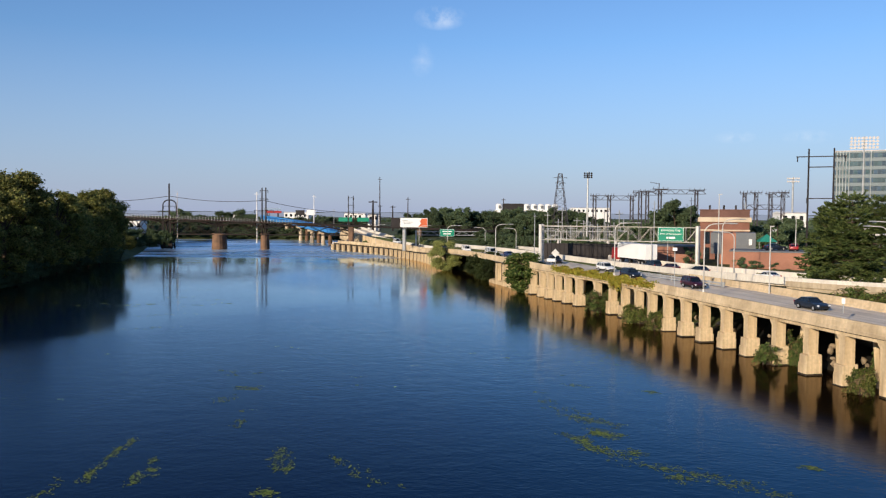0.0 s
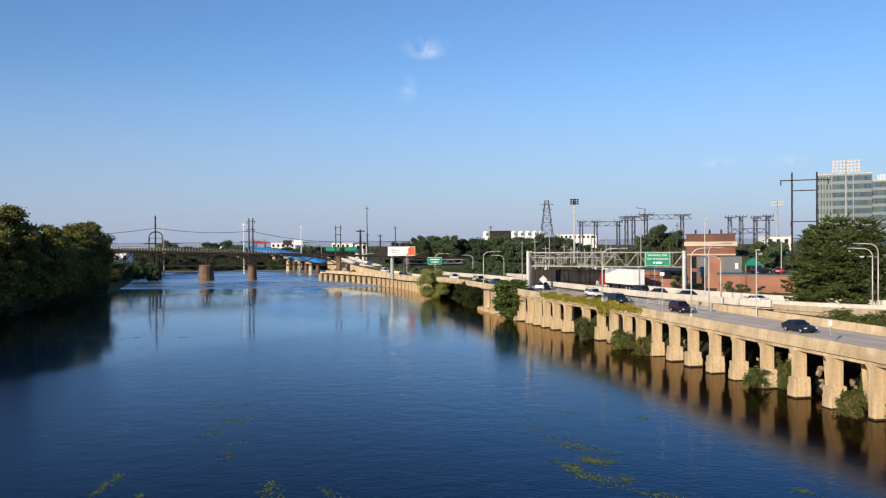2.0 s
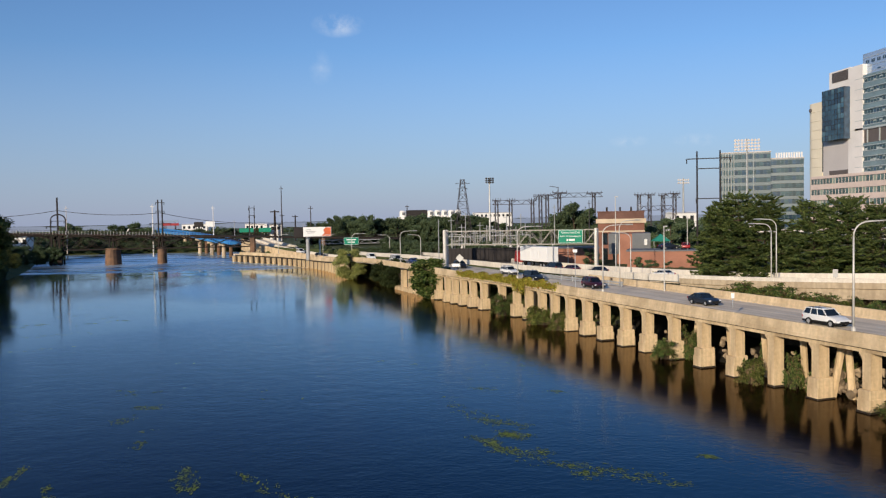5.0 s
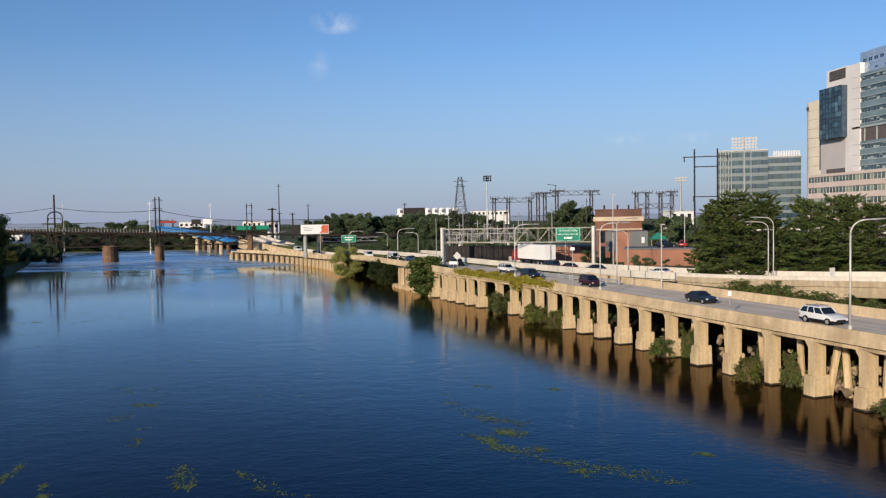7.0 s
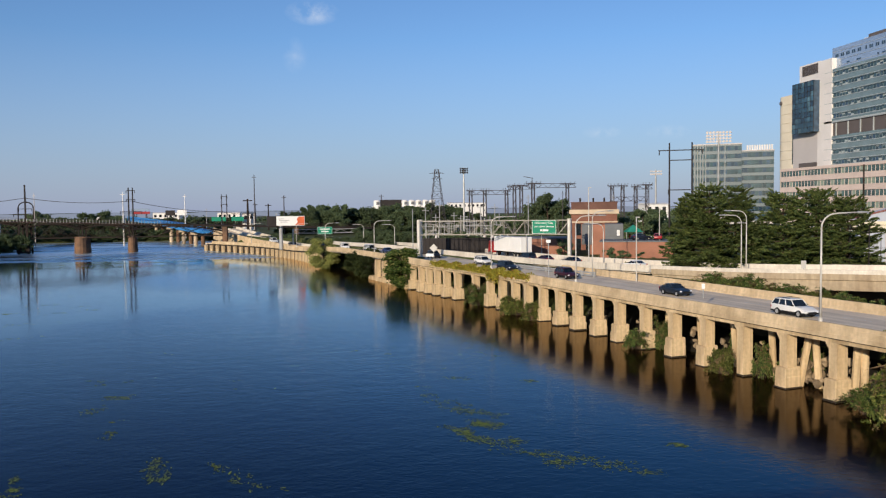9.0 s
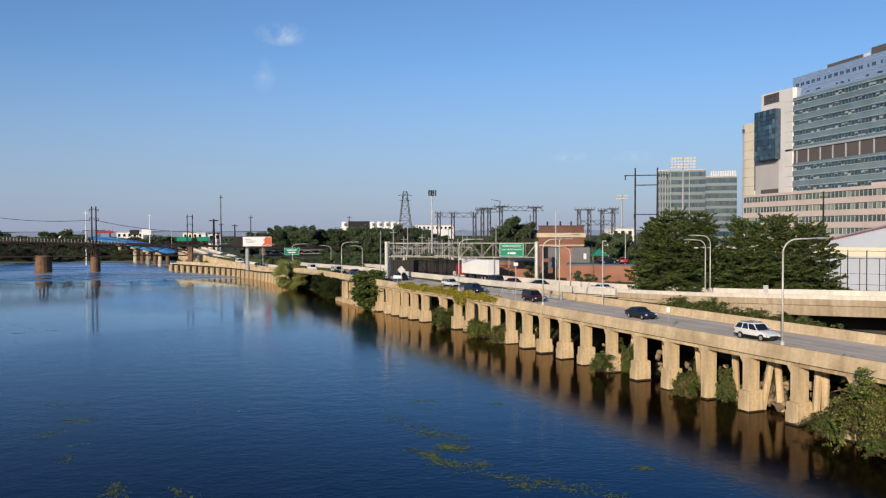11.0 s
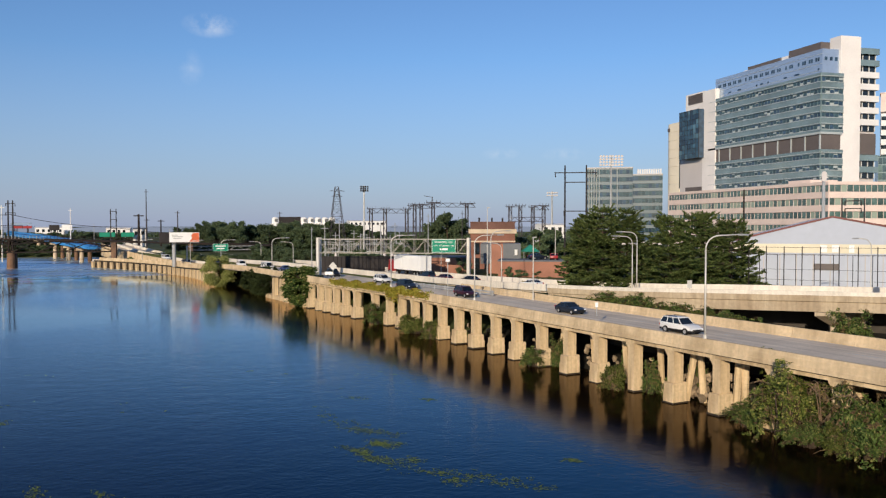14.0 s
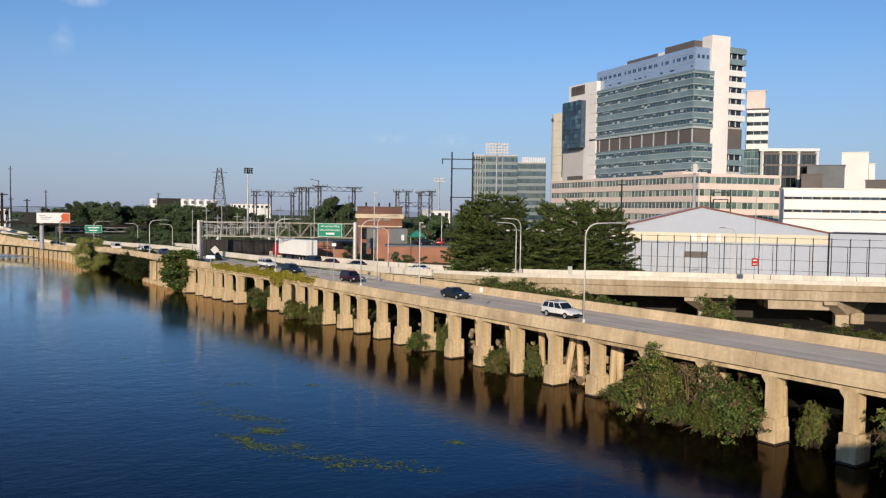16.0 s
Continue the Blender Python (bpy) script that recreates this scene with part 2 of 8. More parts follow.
    slick = n.new("ShaderNodeMapRange")
    slick.interpolation_type = "SMOOTHSTEP"
    slick.inputs["From Min"].default_value, slick.inputs["From Max"].default_value = 106.0, 122.0
    slick.inputs["To Min"].default_value, slick.inputs["To Max"].default_value = 1.0, 0.2
    l.new(waver.outputs[0], slick.inputs["Value"])
    # a gust lies on the slick by the river's bend
    rel, flat, size, puff, wake = [n.new("ShaderNodeVectorMath") for _ in range(3)] + [n.new("ShaderNodeMapRange"), n.new("ShaderNodeMath")]
    rel.operation, flat.operation, size.operation, wake.operation = "SUBTRACT", "MULTIPLY", "LENGTH", "MAXIMUM"
    rel.inputs[1].default_value, flat.inputs[1].default_value = (-14, 192, 0), (0.03, 0.022, 0)
    puff.interpolation_type = "SMOOTHSTEP"
    puff.inputs["From Min"].default_value, puff.inputs["From Max"].default_value = 0.55, 1.05
    puff.inputs["To Min"].default_value, puff.inputs["To Max"].default_value = 1.3, 0.0
    l.new(co.outputs["Object"], rel.inputs[0])
    l.new(rel.outputs[0], flat.inputs[0])
    l.new(flat.outputs[0], size.inputs[0])
    l.new(size.outputs["Value"], puff.inputs["Value"])
    l.new(slick.outputs["Result"], wake.inputs[0])
    l.new(puff.outputs["Result"], wake.inputs[1])
    slack = n.new("ShaderNodeMath")
    slack.operation = "MULTIPLY"
    l.new(calm.outputs[0], slack.inputs[0])
    l.new(wake.outputs[0], slack.inputs[1])
    # ruffled again below the railway bridge
    apart, gust, total = n.new("ShaderNodeSeparateXYZ"), n.new("ShaderNodeMapRange"), n.new("ShaderNodeMath")
    gust.interpolation_type = "SMOOTHSTEP"
    gust.inputs["From Min"].default_value, gust.inputs["From Max"].default_value = 258.0, 272.0
    gust.inputs["To Min"].default_value, gust.inputs["To Max"].default_value = 0.0, 0.55
    total.operation = "ADD"
    l.new(co.outputs["Object"], apart.inputs[0])
    l.new(apart.outputs["Y"], gust.inputs["Value"])
    l.new(slack.outputs[0], total.inputs[0])
    l.new(gust.outputs["Result"], total.inputs[1])
    # a light breeze close by, away from the wall
    near, lee, every = n.new("ShaderNodeMapRange"), n.new("ShaderNodeMath"), n.new("ShaderNodeMath")
    near.inputs["From Min"].default_value, near.inputs["From Max"].default_value = 40.0, 105.0
    near.inputs["To Min"].default_value, near.inputs["To Max"].default_value = 0.10, 0.0
    lee.operation, every.operation = "MULTIPLY", "ADD"
    l.new(apart.outputs["Y"], near.inputs["Value"])
    l.new(near.outputs["Result"], lee.inputs[0])
    l.new(lull.outputs["Result"], lee.inputs[1])
    l.new(total.outputs[0], every.inputs[0])
    l.new(lee.outputs[0], every.inputs[1])
    l.new(every.outputs[0], b.inputs["Strength"])
    l.new(height, b.inputs["Height"])
    # the body of the water under a tinted mirror of the sky
    bsdf.inputs["Specular IOR Level"].default_value = 0.0
    gloss, fres, mx = n.new("ShaderNodeBsdfGlossy"), n.new("ShaderNodeFresnel"), n.new("ShaderNodeMixShader")
    # mirror tinted brown near the wall, standing for reflected deck and piers
    mirror_tint = n.new("ShaderNodeMix")
    mirror_tint.data_type = "RGBA"
    mirror_tint.inputs[6].default_value, mirror_tint.inputs[7].default_value = (0.80, 0.66, 0.49, 1), (0.80, 0.92, 1.0, 1)
    l.new(wall_dark.outputs["Result"], mirror_tint.inputs[0])
    l.new(mirror_tint.outputs[2], gloss.inputs["Color"])
    # bands of ruffled water under the railway bridge scatter the mirror
    band, rough = n.new("ShaderNodeTexNoise"), n.new("ShaderNodeMapRange")
    bmap, both = n.new("ShaderNodeMapping"), n.new("ShaderNodeMath")
    bmap.inputs["Scale"].default_value = (0.012, 0.16, 1)
    band.inputs["Scale"].default_value, band.inputs["Detail"].default_value = 1.0, 3
    rough.inputs["From Min"].default_value, rough.inputs["From Max"].default_value = 0.36, 0.5
    rough.inputs["To Min"].default_value, rough.inputs["To Max"].default_value = 0.1, 0.62
    both.operation = "MULTIPLY_ADD"
    # fine wavelets along the wall draw its reflection out downwards
    fine_w = n.new("ShaderNodeMapRange")
    fine_w.interpolation_type = "SMOOTHSTEP"
    fine_w.inputs["From Min"].default_value, fine_w.inputs["From Max"].default_value = -46.0, -24.0
    fine_w.inputs["To Min"].default_value, fine_w.inputs["To Max"].default_value = 0.10, 0.05
    l.new(dot.outputs["Value"], fine_w.inputs["Value"])
    # the breeze roughens the open channel
    open_w, spread_w, chop = n.new("ShaderNodeMath"), n.new("ShaderNodeMath"), n.new("ShaderNodeMath")
    open_w.operation, spread_w.operation, chop.operation = "MULTIPLY", "MULTIPLY", "ADD"
    spread_w.inputs[1].default_value = 0.15
    l.new(wake.outputs[0], open_w.inputs[0])
    l.new(shoal.outputs["Result"], open_w.inputs[1])
    l.new(open_w.outputs[0], spread_w.inputs[0])
    l.new(spread_w.outputs[0], chop.inputs[0])
    l.new(fine_w.outputs["Result"], chop.inputs[1])
    l.new(chop.outputs[0], both.inputs[2])
    l.new(co.outputs["Object"], bmap.inputs["Vector"])
    l.new(bmap.outputs["Vector"], band.inputs["Vector"])
    l.new(band.outputs["Fac"], rough.inputs["Value"])
    l.new(rough.outputs["Result"], both.inputs[0])
    l.new(gust.outputs["Result"], both.inputs[1])
    l.new(both.outputs[0], gloss.inputs["Roughness"])
    fres.inputs["IOR"].default_value = 1.255
    for node in (bsdf, gloss, fres):
        l.new(b.outputs["Normal"], node.inputs["Normal"])
    steep, gain = n.new("ShaderNodeMath"), n.new("ShaderNodeMath")
    steep.operation, gain.operation = "POWER", "MULTIPLY"
    steep.inputs[1].default_value, gain.inputs[1].default_value = 1.6, 1.95
    gain.use_clamp = True
    l.new(fres.outputs[0], steep.inputs[0])
    l.new(steep.outputs[0], gain.inputs[0])
    l.new(gain.outputs[0], mx.inputs[0])
    l.new(bsdf.outputs[0], mx.inputs[1])
    l.new(gloss.outputs[0], mx.inputs[2])
    l.new(mx.outputs[0], n["Material Output"].inputs["Surface"])
    return m


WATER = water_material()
CONCRETE = material("river_concrete", (0.72, 0.555, 0.34), 0.9, scale=1.6, spread=0.22, bump=0.3, second=(0.42, 0.30, 0.17), bump_scale=2.5, streak=0.3, drips=0.2)
PARAPET = material("parapet_concrete", (0.70, 0.545, 0.345), 0.9, scale=1.1, spread=0.2, bump=0.25, second=(0.47, 0.355, 0.215), bump_scale=3.0, streak=0.9, drips=0.09)
RAMP_CONCRETE = material("ramp_concrete", (0.50, 0.405, 0.28), 0.9, scale=0.9, spread=0.25, bump=0.25, second=(0.34, 0.26, 0.17), bump_scale=3.0, streak=0.6, drips=0.16)
BARRIER = material("barrier_concrete", (0.74, 0.68, 0.58), 0.85, scale=0.8, spread=0.2, bump=0.2, drips=0.07)
# very dark: wet at the waterline, painted shade on walls under the decks
WET_SHADE = material("wet_and_shade_concrete", (0.045, 0.034, 0.023), 0.5, scale=2.0, spread=0.4, bump=0.4)
ASPHALT = material("worn_concrete_road", (0.80, 0.68, 0.53), 0.95, scale=0.6, spread=0.16, bump=0.15, second=(0.68, 0.57, 0.44), spec=0.1, lane=0.21)
PAINT_WHITE = material("road_paint", (0.7, 0.7, 0.66), 0.7, scale=3, spread=0.2, bump=0.1)
SHADE_SOIL = material("shade_dark_soil", (0.02, 0.017, 0.011), 0.95, scale=1.0, spread=0.5, bump=0.6)
GRASS = material("dry_grass", (0.09, 0.10, 0.03), 0.95, scale=0.3, spread=0.5, bump=0.6, second=(0.05, 0.07, 0.02))
ROCK = material("riprap_rock", (0.38, 0.29, 0.19), 0.9, scale=2.0, spread=0.4, bump=0.6, per_object=0.3)
STEEL_GREY = material("galvanised_steel", (0.45, 0.46, 0.46), 0.5, 0.4, scale=2, spread=0.2, bump=0.05)
STEEL_DARK = material("dark_steel", (0.035, 0.03, 0.03), 0.7, 0.2, scale=1, spread=0.3, bump=0.1)
STEEL_RUST = material("rusty_steel", (0.022, 0.019, 0.018), 0.85, 0.1, scale=1, spread=0.4, bump=0.2, second=(0.036, 0.022, 0.016))
LAMP_GREY = material("lamp_pole_paint", (0.62, 0.60, 0.55), 0.5, 0.2, scale=2, spread=0.15, bump=0.02)
STONE = material("pier_stone", (0.24, 0.14, 0.085), 0.95, scale=1.5, spread=0.45, bump=0.6, second=(0.13, 0.085, 0.06))
BRICK = material("red_brick", (0.36, 0.17, 0.115), 0.9, scale=0.8, spread=0.2, bump=0.2)
BRICK_DARK = material("old_brick", (0.25, 0.115, 0.08), 0.9, scale=0.8, spread=0.3, bump=0.2)
STONE_TRIM = material("stone_trim", (0.62, 0.50, 0.36), 0.9, scale=1, spread=0.2, bump=0.1)
GREY_CLAD = material("grey_cladding", (0.16, 0.17, 0.18), 0.7, scale=0.6, spread=0.2, bump=0.05)
WHITE_CLAD = material("white_cladding", (0.78, 0.77, 0.75), 0.6, scale=0.4, spread=0.08, bump=0.03)
CREAM = material("cream_stone_panels", (0.81, 0.775, 0.74), 0.8, scale=0.4, spread=0.1, bump=0.05)
PINK = material("pale_pink_precast", (0.77, 0.625, 0.555), 0.85, scale=0.5, spread=0.12, bump=0.05)
BROWN_CLAD = material("brown_metal_cladding", (0.135, 0.115, 0.108), 0.6, scale=0.5, spread=0.15, bump=0.03)
GLASS_GREEN = glass_material("green_glazing", (0.10, 0.17, 0.15))
GLASS_BLUE = glass_material("blue_glazing", (0.04, 0.08, 0.13))
GLASS_DARK = glass_material("dark_glazing", (0.012, 0.018, 0.022))
TENT = material("white_membrane", (0.72, 0.72, 0.74), 0.7, scale=0.15, spread=0.06, bump=0.03)
SIGN_GREEN = material("sign_green", (0.0, 0.22, 0.13), 0.5, scale=1, spread=0.05, bump=0)
WHITE = material("white_paint", (0.8, 0.8, 0.78), 0.5, scale=1, spread=0.06, bump=0)
BLACK = material("black_rubber", (0.012, 0.012, 0.012), 0.7, scale=4, spread=0.3, bump=0.05)
BLUE_STEEL = material("blue_bridge_paint", (0.05, 0.26, 0.62), 0.6, scale=0.5, spread=0.2, bump=0.05)
BARK = material("bark", (0.09, 0.065, 0.045), 0.95, scale=3, spread=0.4, bump=0.8)
LEAF = leaf_material("leaves", (0.045, 0.06, 0.02), (0.26, 0.265, 0.07), (0.32, 0.26, 0.1))
LEAF_BANK = leaf_material("bank_leaves", (0.018, 0.045, 0.012), (0.14, 0.20, 0.048), (0.33, 0.29, 0.11))
LEAF_PALE = leaf_material("pale_leaves", (0.07, 0.10, 0.025), (0.24, 0.26, 0.07), (0.38, 0.33, 0.13))
LEAF_WILLOW = leaf_material("willow_leaves", (0.16, 0.20, 0.05), (0.44, 0.46, 0.15), (0.52, 0.47, 0.20))
# leaf colour darkened to stand for shade in the wall's recess
LEAF_SHADED = leaf_material("shaded_leaves", (0.018, 0.03, 0.011), (0.055, 0.07, 0.02))
# paler, bluer greens that put distance haze into the leaf colour
LEAF_HAZED = leaf_material("hazed_far_leaves", (0.06, 0.095, 0.05), (0.14, 0.185, 0.09))
LEAF_IVY = leaf_material("ivy_leaves", (0.22, 0.21, 0.03), (0.46, 0.41, 0.06), (0.40, 0.19, 0.05))
NEEDLE = leaf_material("conifer_needles", (0.02, 0.054, 0.02), (0.19, 0.225, 0.065))
ALGAE = leaf_material("floating_weed", (0.08, 0.13, 0.03), (0.37, 0.43, 0.08))


# ---------------------------------------------------------------- mesh helpers
def part(name, bm, mat, parent=None, label="", smooth=False):
    me = bpy.data.meshes.new(name)
    bm.to_mesh(me)
    bm.free()
    for m in mat if isinstance(mat, (list, tuple)) else (mat,):
        me.materials.append(m)
    if smooth:
        for p in me.polygons:
            p.use_smooth = True
    ob = new(name, me)
    if parent:
        ob.parent = parent
    if label:
        ob["label"] = label
    return ob


def thing(name, label, category, m=None, group="", kind=""):
    ob = new(name)
    if m is not None:
        ob.matrix_world = m
    return tagged(ob, label, category, group, kind)


def box(bm, x0, x1, y0, y1, z0, z1, m=None, mat=0):
    vs = [bm.verts.new((x, y, z)) for z in (z0, z1) for y in (y0, y1) for x in (x0, x1)]
    if m is not None:
        for v in vs:
            v.co = m @ v.co
    for f in ((0, 2, 3, 1), (4, 5, 7, 6), (0, 1, 5, 4), (1, 3, 7, 5), (3, 2, 6, 7), (2, 0, 4, 6)):
        bm.faces.new([vs[i] for i in f]).material_index = mat
    return vs


def bevelled(bm, width=0.04, segments=1):
    bmesh.ops.bevel(bm, geom=bm.edges[:], offset=width, segments=segments, affect="EDGES", profile=0.5)
    return bm


def tube(bm, pts, radii, n=6, cap=True, mat=0):
    """A round bar through the points."""
    pts = [Vector(p) for p in pts]
    if not isinstance(radii, (list, tuple)):
        radii = [radii] * len(pts)
    rings, prev = [], None
    for i, p in enumerate(pts):
        d = (pts[min(i + 1, len(pts) - 1)] - pts[max(i - 1, 0)]).normalized()
        side = d.orthogonal().normalized() if prev is None else (prev - d * prev.dot(d)).normalized()
        prev = side
        up = d.cross(side)
        rings.append([bm.verts.new(p + (side * math.cos(a) + up * math.sin(a)) * radii[i]) for a in [2 * math.pi * k / n for k in range(n)]])
    for r, s in zip(rings, rings[1:]):
        for k in range(n):
            bm.faces.new((r[k], r[(k + 1) % n], s[(k + 1) % n], s[k])).material_index = mat
    if cap:
        bm.faces.new(rings[0][::-1]).material_index = mat
        bm.faces.new(rings[-1]).material_index = mat


def beam(bm, a, b, w, h=None, mat=0):
    """A square bar from a to b."""
    a, b, h = Vector(a), Vector(b), h or w
    d = b - a
    m = Matrix.Translation(a) @ d.to_track_quat("Y", "Z").to_matrix().to_4x4()
    box(bm, -w / 2, w / 2, 0, d.length, -h / 2, h / 2, m, mat)


def frames_along(path):
    """Place and sideways direction (to the right of travel) at each point of a path."""
    out = []
    for i, p in enumerate(path):
        a, b = Vector(path[max(i - 1, 0)]), Vector(path[min(i + 1, len(path) - 1)])
        d = (b - a)
        d.z = 0
        d.normalize()
        out.append((Vector(p), Vector((d.y, -d.x, 0))))
    return out


def sweep(bm, path, profile, closed=True, mat=0):
    """A profile of (sideways, up) pairs carried along a path."""
    rings = [[bm.verts.new(p + s * u + Vector((0, 0, v))) for u, v in profile] for p, s in frames_along(path)]
    n = len(profile)
    for r, q in zip(rings, rings[1:]):
        for k in range(n if closed else n - 1):
            bm.faces.new((r[k], q[k], q[(k + 1) % n], r[(k + 1) % n])).material_index = mat
    if closed:
        bm.faces.new(rings[0])
        bm.faces.new(rings[-1][::-1])
    return bm


def spline(knots, t):
    """Smooth value through sorted (t, value) knots."""
    ts = [k[0] for k in knots]
    i = max(0, min(len(ts) - 2, int(np.searchsorted(ts, t)) - 1))
    def slope(j):
        j0, j1 = max(j - 1, 0), min(j + 1, len(ts) - 1)
        return (knots[j1][1] - knots[j0][1]) / (ts[j1] - ts[j0])
    h = ts[i + 1] - ts[i]
    u = (t - ts[i]) / h
    a, b, s0, s1 = knots[i][1], knots[i + 1][1], slope(i) * h, slope(i + 1) * h
    return (2 * u**3 - 3 * u**2 + 1) * a + (u**3 - 2 * u**2 + u) * s0 + (3 * u**2 - 2 * u**3) * b + (u**3 - u**2) * s1


# ---------------------------------------------------------------- plan
# the river face of the expressway, x by distance ahead
EDGE = [(-60, 62.0), (0, 50.4), (35, 43.4), (56.5, 38.9), (71, 35.8), (104, 28.9), (121, 25.2), (143, 18.4), (167, 12.6), (181, 9.0), (215, 0.0), (247, -7.0), (274, -16.5), (295, -27.5), (322, -45.0)]
PAR_TOP, ROAD_Z = 5.8, 4.9


def edge(y):
    return spline(EDGE, y)


def lift(y):
    """The road drops a little further on."""
    u = max(0.0, min(1.0, (y - 192) / 68))
    return -2.2 * u * u * (3 - 2 * u)


def edge_path(y0, y1, step, z=0.0, off=0.0):
    ys = np.arange(y0, y1 + step * 0.5, step)
    base = [(edge(y), float(y), z + lift(y)) for y in ys]
    return [tuple(p + s * off) for p, s in frames_along(base)]


# the ramp's near parapet: x, y, height of its top
RAMP = [(-12, 330, 4.9), (2, 262, 5.0), (14, 214, 5.8), (22.5, 183, 6.0), (29.6, 160, 6.0), (35.8, 140.4, 6.0), (41.5, 124, 6.2), (47, 111, 6.4), (53, 100, 6.65), (60.2, 90.8, 6.95), (69.6, 84.2, 7.0), (81.4, 76.9, 7.0), (91, 71, 7.0), (110, 60, 7.0), (150, 40, 7.0)]


def ramp_at(s):
    k = list(range(len(RAMP)))
    return tuple(spline([(i, RAMP[i][c]) for i in k], s) for c in range(3))


RAMP_PATH = [ramp_at(s) for s in np.arange(0, len(RAMP) - 1 + 0.01, 0.25)]


# ---------------------------------------------------------------- water and ground
WATER_Z = -0.25


def build_water():
    bm = bmesh.new()
    vs = [bm.verts.new(p) for p in ((-4500, -600, WATER_Z), (4500, -600, WATER_Z), (4500, 4600, WATER_Z), (-4500, 4600, WATER_Z))]
    bm.faces.new(vs)
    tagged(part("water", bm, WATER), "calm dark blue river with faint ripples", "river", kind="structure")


def smooth01(a, b, v):
    u = max(0.0, min(1.0, (v - a) / (b - a)))
    return u * u * (3 - 2 * u)


def ground_z(x, y):
    """Height of the land beside the expressway."""
    return 1.0 + 3.9 * smooth01(88, 106, y) + 0.0 * x


def build_ground():
    bm = bmesh.new()
    ys = [-560, -300, -100] + list(np.arange(-40, 324, 6.0)) + [330, 345, 360, 380, 400, 430]
    offs = [3.0, 5.0, 8.0, 11.0, 14.0, 20, 30, 45, 70, 110, 200, 500, 1500, 4400]
    rows = []
    for y in ys:
        x0 = edge(y) if -60 <= y <= 322 else (edge(-60) + (-60 - y) * 0.2 if y < 0 else edge(322) - (y - 322) * 0.12)
        row = []
        for i, o in enumerate(offs):
            g = ground_z(x0 + o, y)
            z = (-0.8, 0.35, 1.3, 2.0, g)[i] if i < 5 else g
            if i < 5:
                z = min(z, g) + 0.5 * noise.noise((x0 * 0.3 + o, y * 0.3, 0)) * (i > 0)
            row.append(bm.verts.new((x0 + o, y, z)))
        rows.append(row)
    for r, q in zip(rows, rows[1:]):
        for k in range(len(r) - 1):
            f = bm.faces.new((r[k], r[k + 1], q[k + 1], q[k]))
            # near-black soil here puts the shade under deck and ramp into its colour
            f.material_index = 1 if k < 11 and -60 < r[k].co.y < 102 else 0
    # left bank
    left = [(-560, -60), (-100, -66), (0, -72), (60, -77), (110, -82), (158, -86.5), (180, -90), (205, -95), (235, -99), (262, -101.5), (300, -112), (350, -128), (430, -150)]
    rows = []
    for y, x in left:
        rows.append([bm.verts.new((x - o, y, z)) for o, z in ((-1.5, -0.6), (1.0, 0.4), (3, 1.3), (7, 2.4), (20, 3.2), (60, 4), (300, 5), (4300, 6))])
    for r, q in zip(rows, rows[1:]):
        for k in range(len(r) - 1):
            bm.faces.new((r[k], q[k], q[k + 1], r[k + 1]))
    # far land closing the river's bend
    rows = []
    for y, z in ((428, -0.5), (436, 1.5), (450, 3.0), (520, 4.0), (900, 6.0), (2000, 8), (4550, 10)):
        rows.append([bm.verts.new((x, y, z)) for x in (-4450, -1500, -600, -300, -200, -150, -110, -80, -40, 0, 60, 150, 400, 1500, 4300)])
    for r, q in zip(rows, rows[1:]):
        for k in range(len(r) - 1):
            bm.faces.new((r[k], r[k + 1], q[k + 1], q[k]))
    tagged(part("ground", bm, [GRASS, SHADE_SOIL]), "flat land with dry grass along the river", "ground", kind="structure")


build_water()
build_ground()

# ---------------------------------------------------------------- the expressway beside the river
PIERS_Y = [20.5, 25.6, 30.6, 35.65, 41.0, 46.3, 51.6, 57.0, 62.05, 67.1, 72.1, 77.0, 81.95, 86.9, 91.45, 96.15, 100.5, 105.1, 109.6, 113.7, 118.0, 121.9, 126.6, 132.5, 136.4, 140.0, 143.5, 147.0, 151.4]
NO_FOOTING = {67.1, 113.7, 109.6}


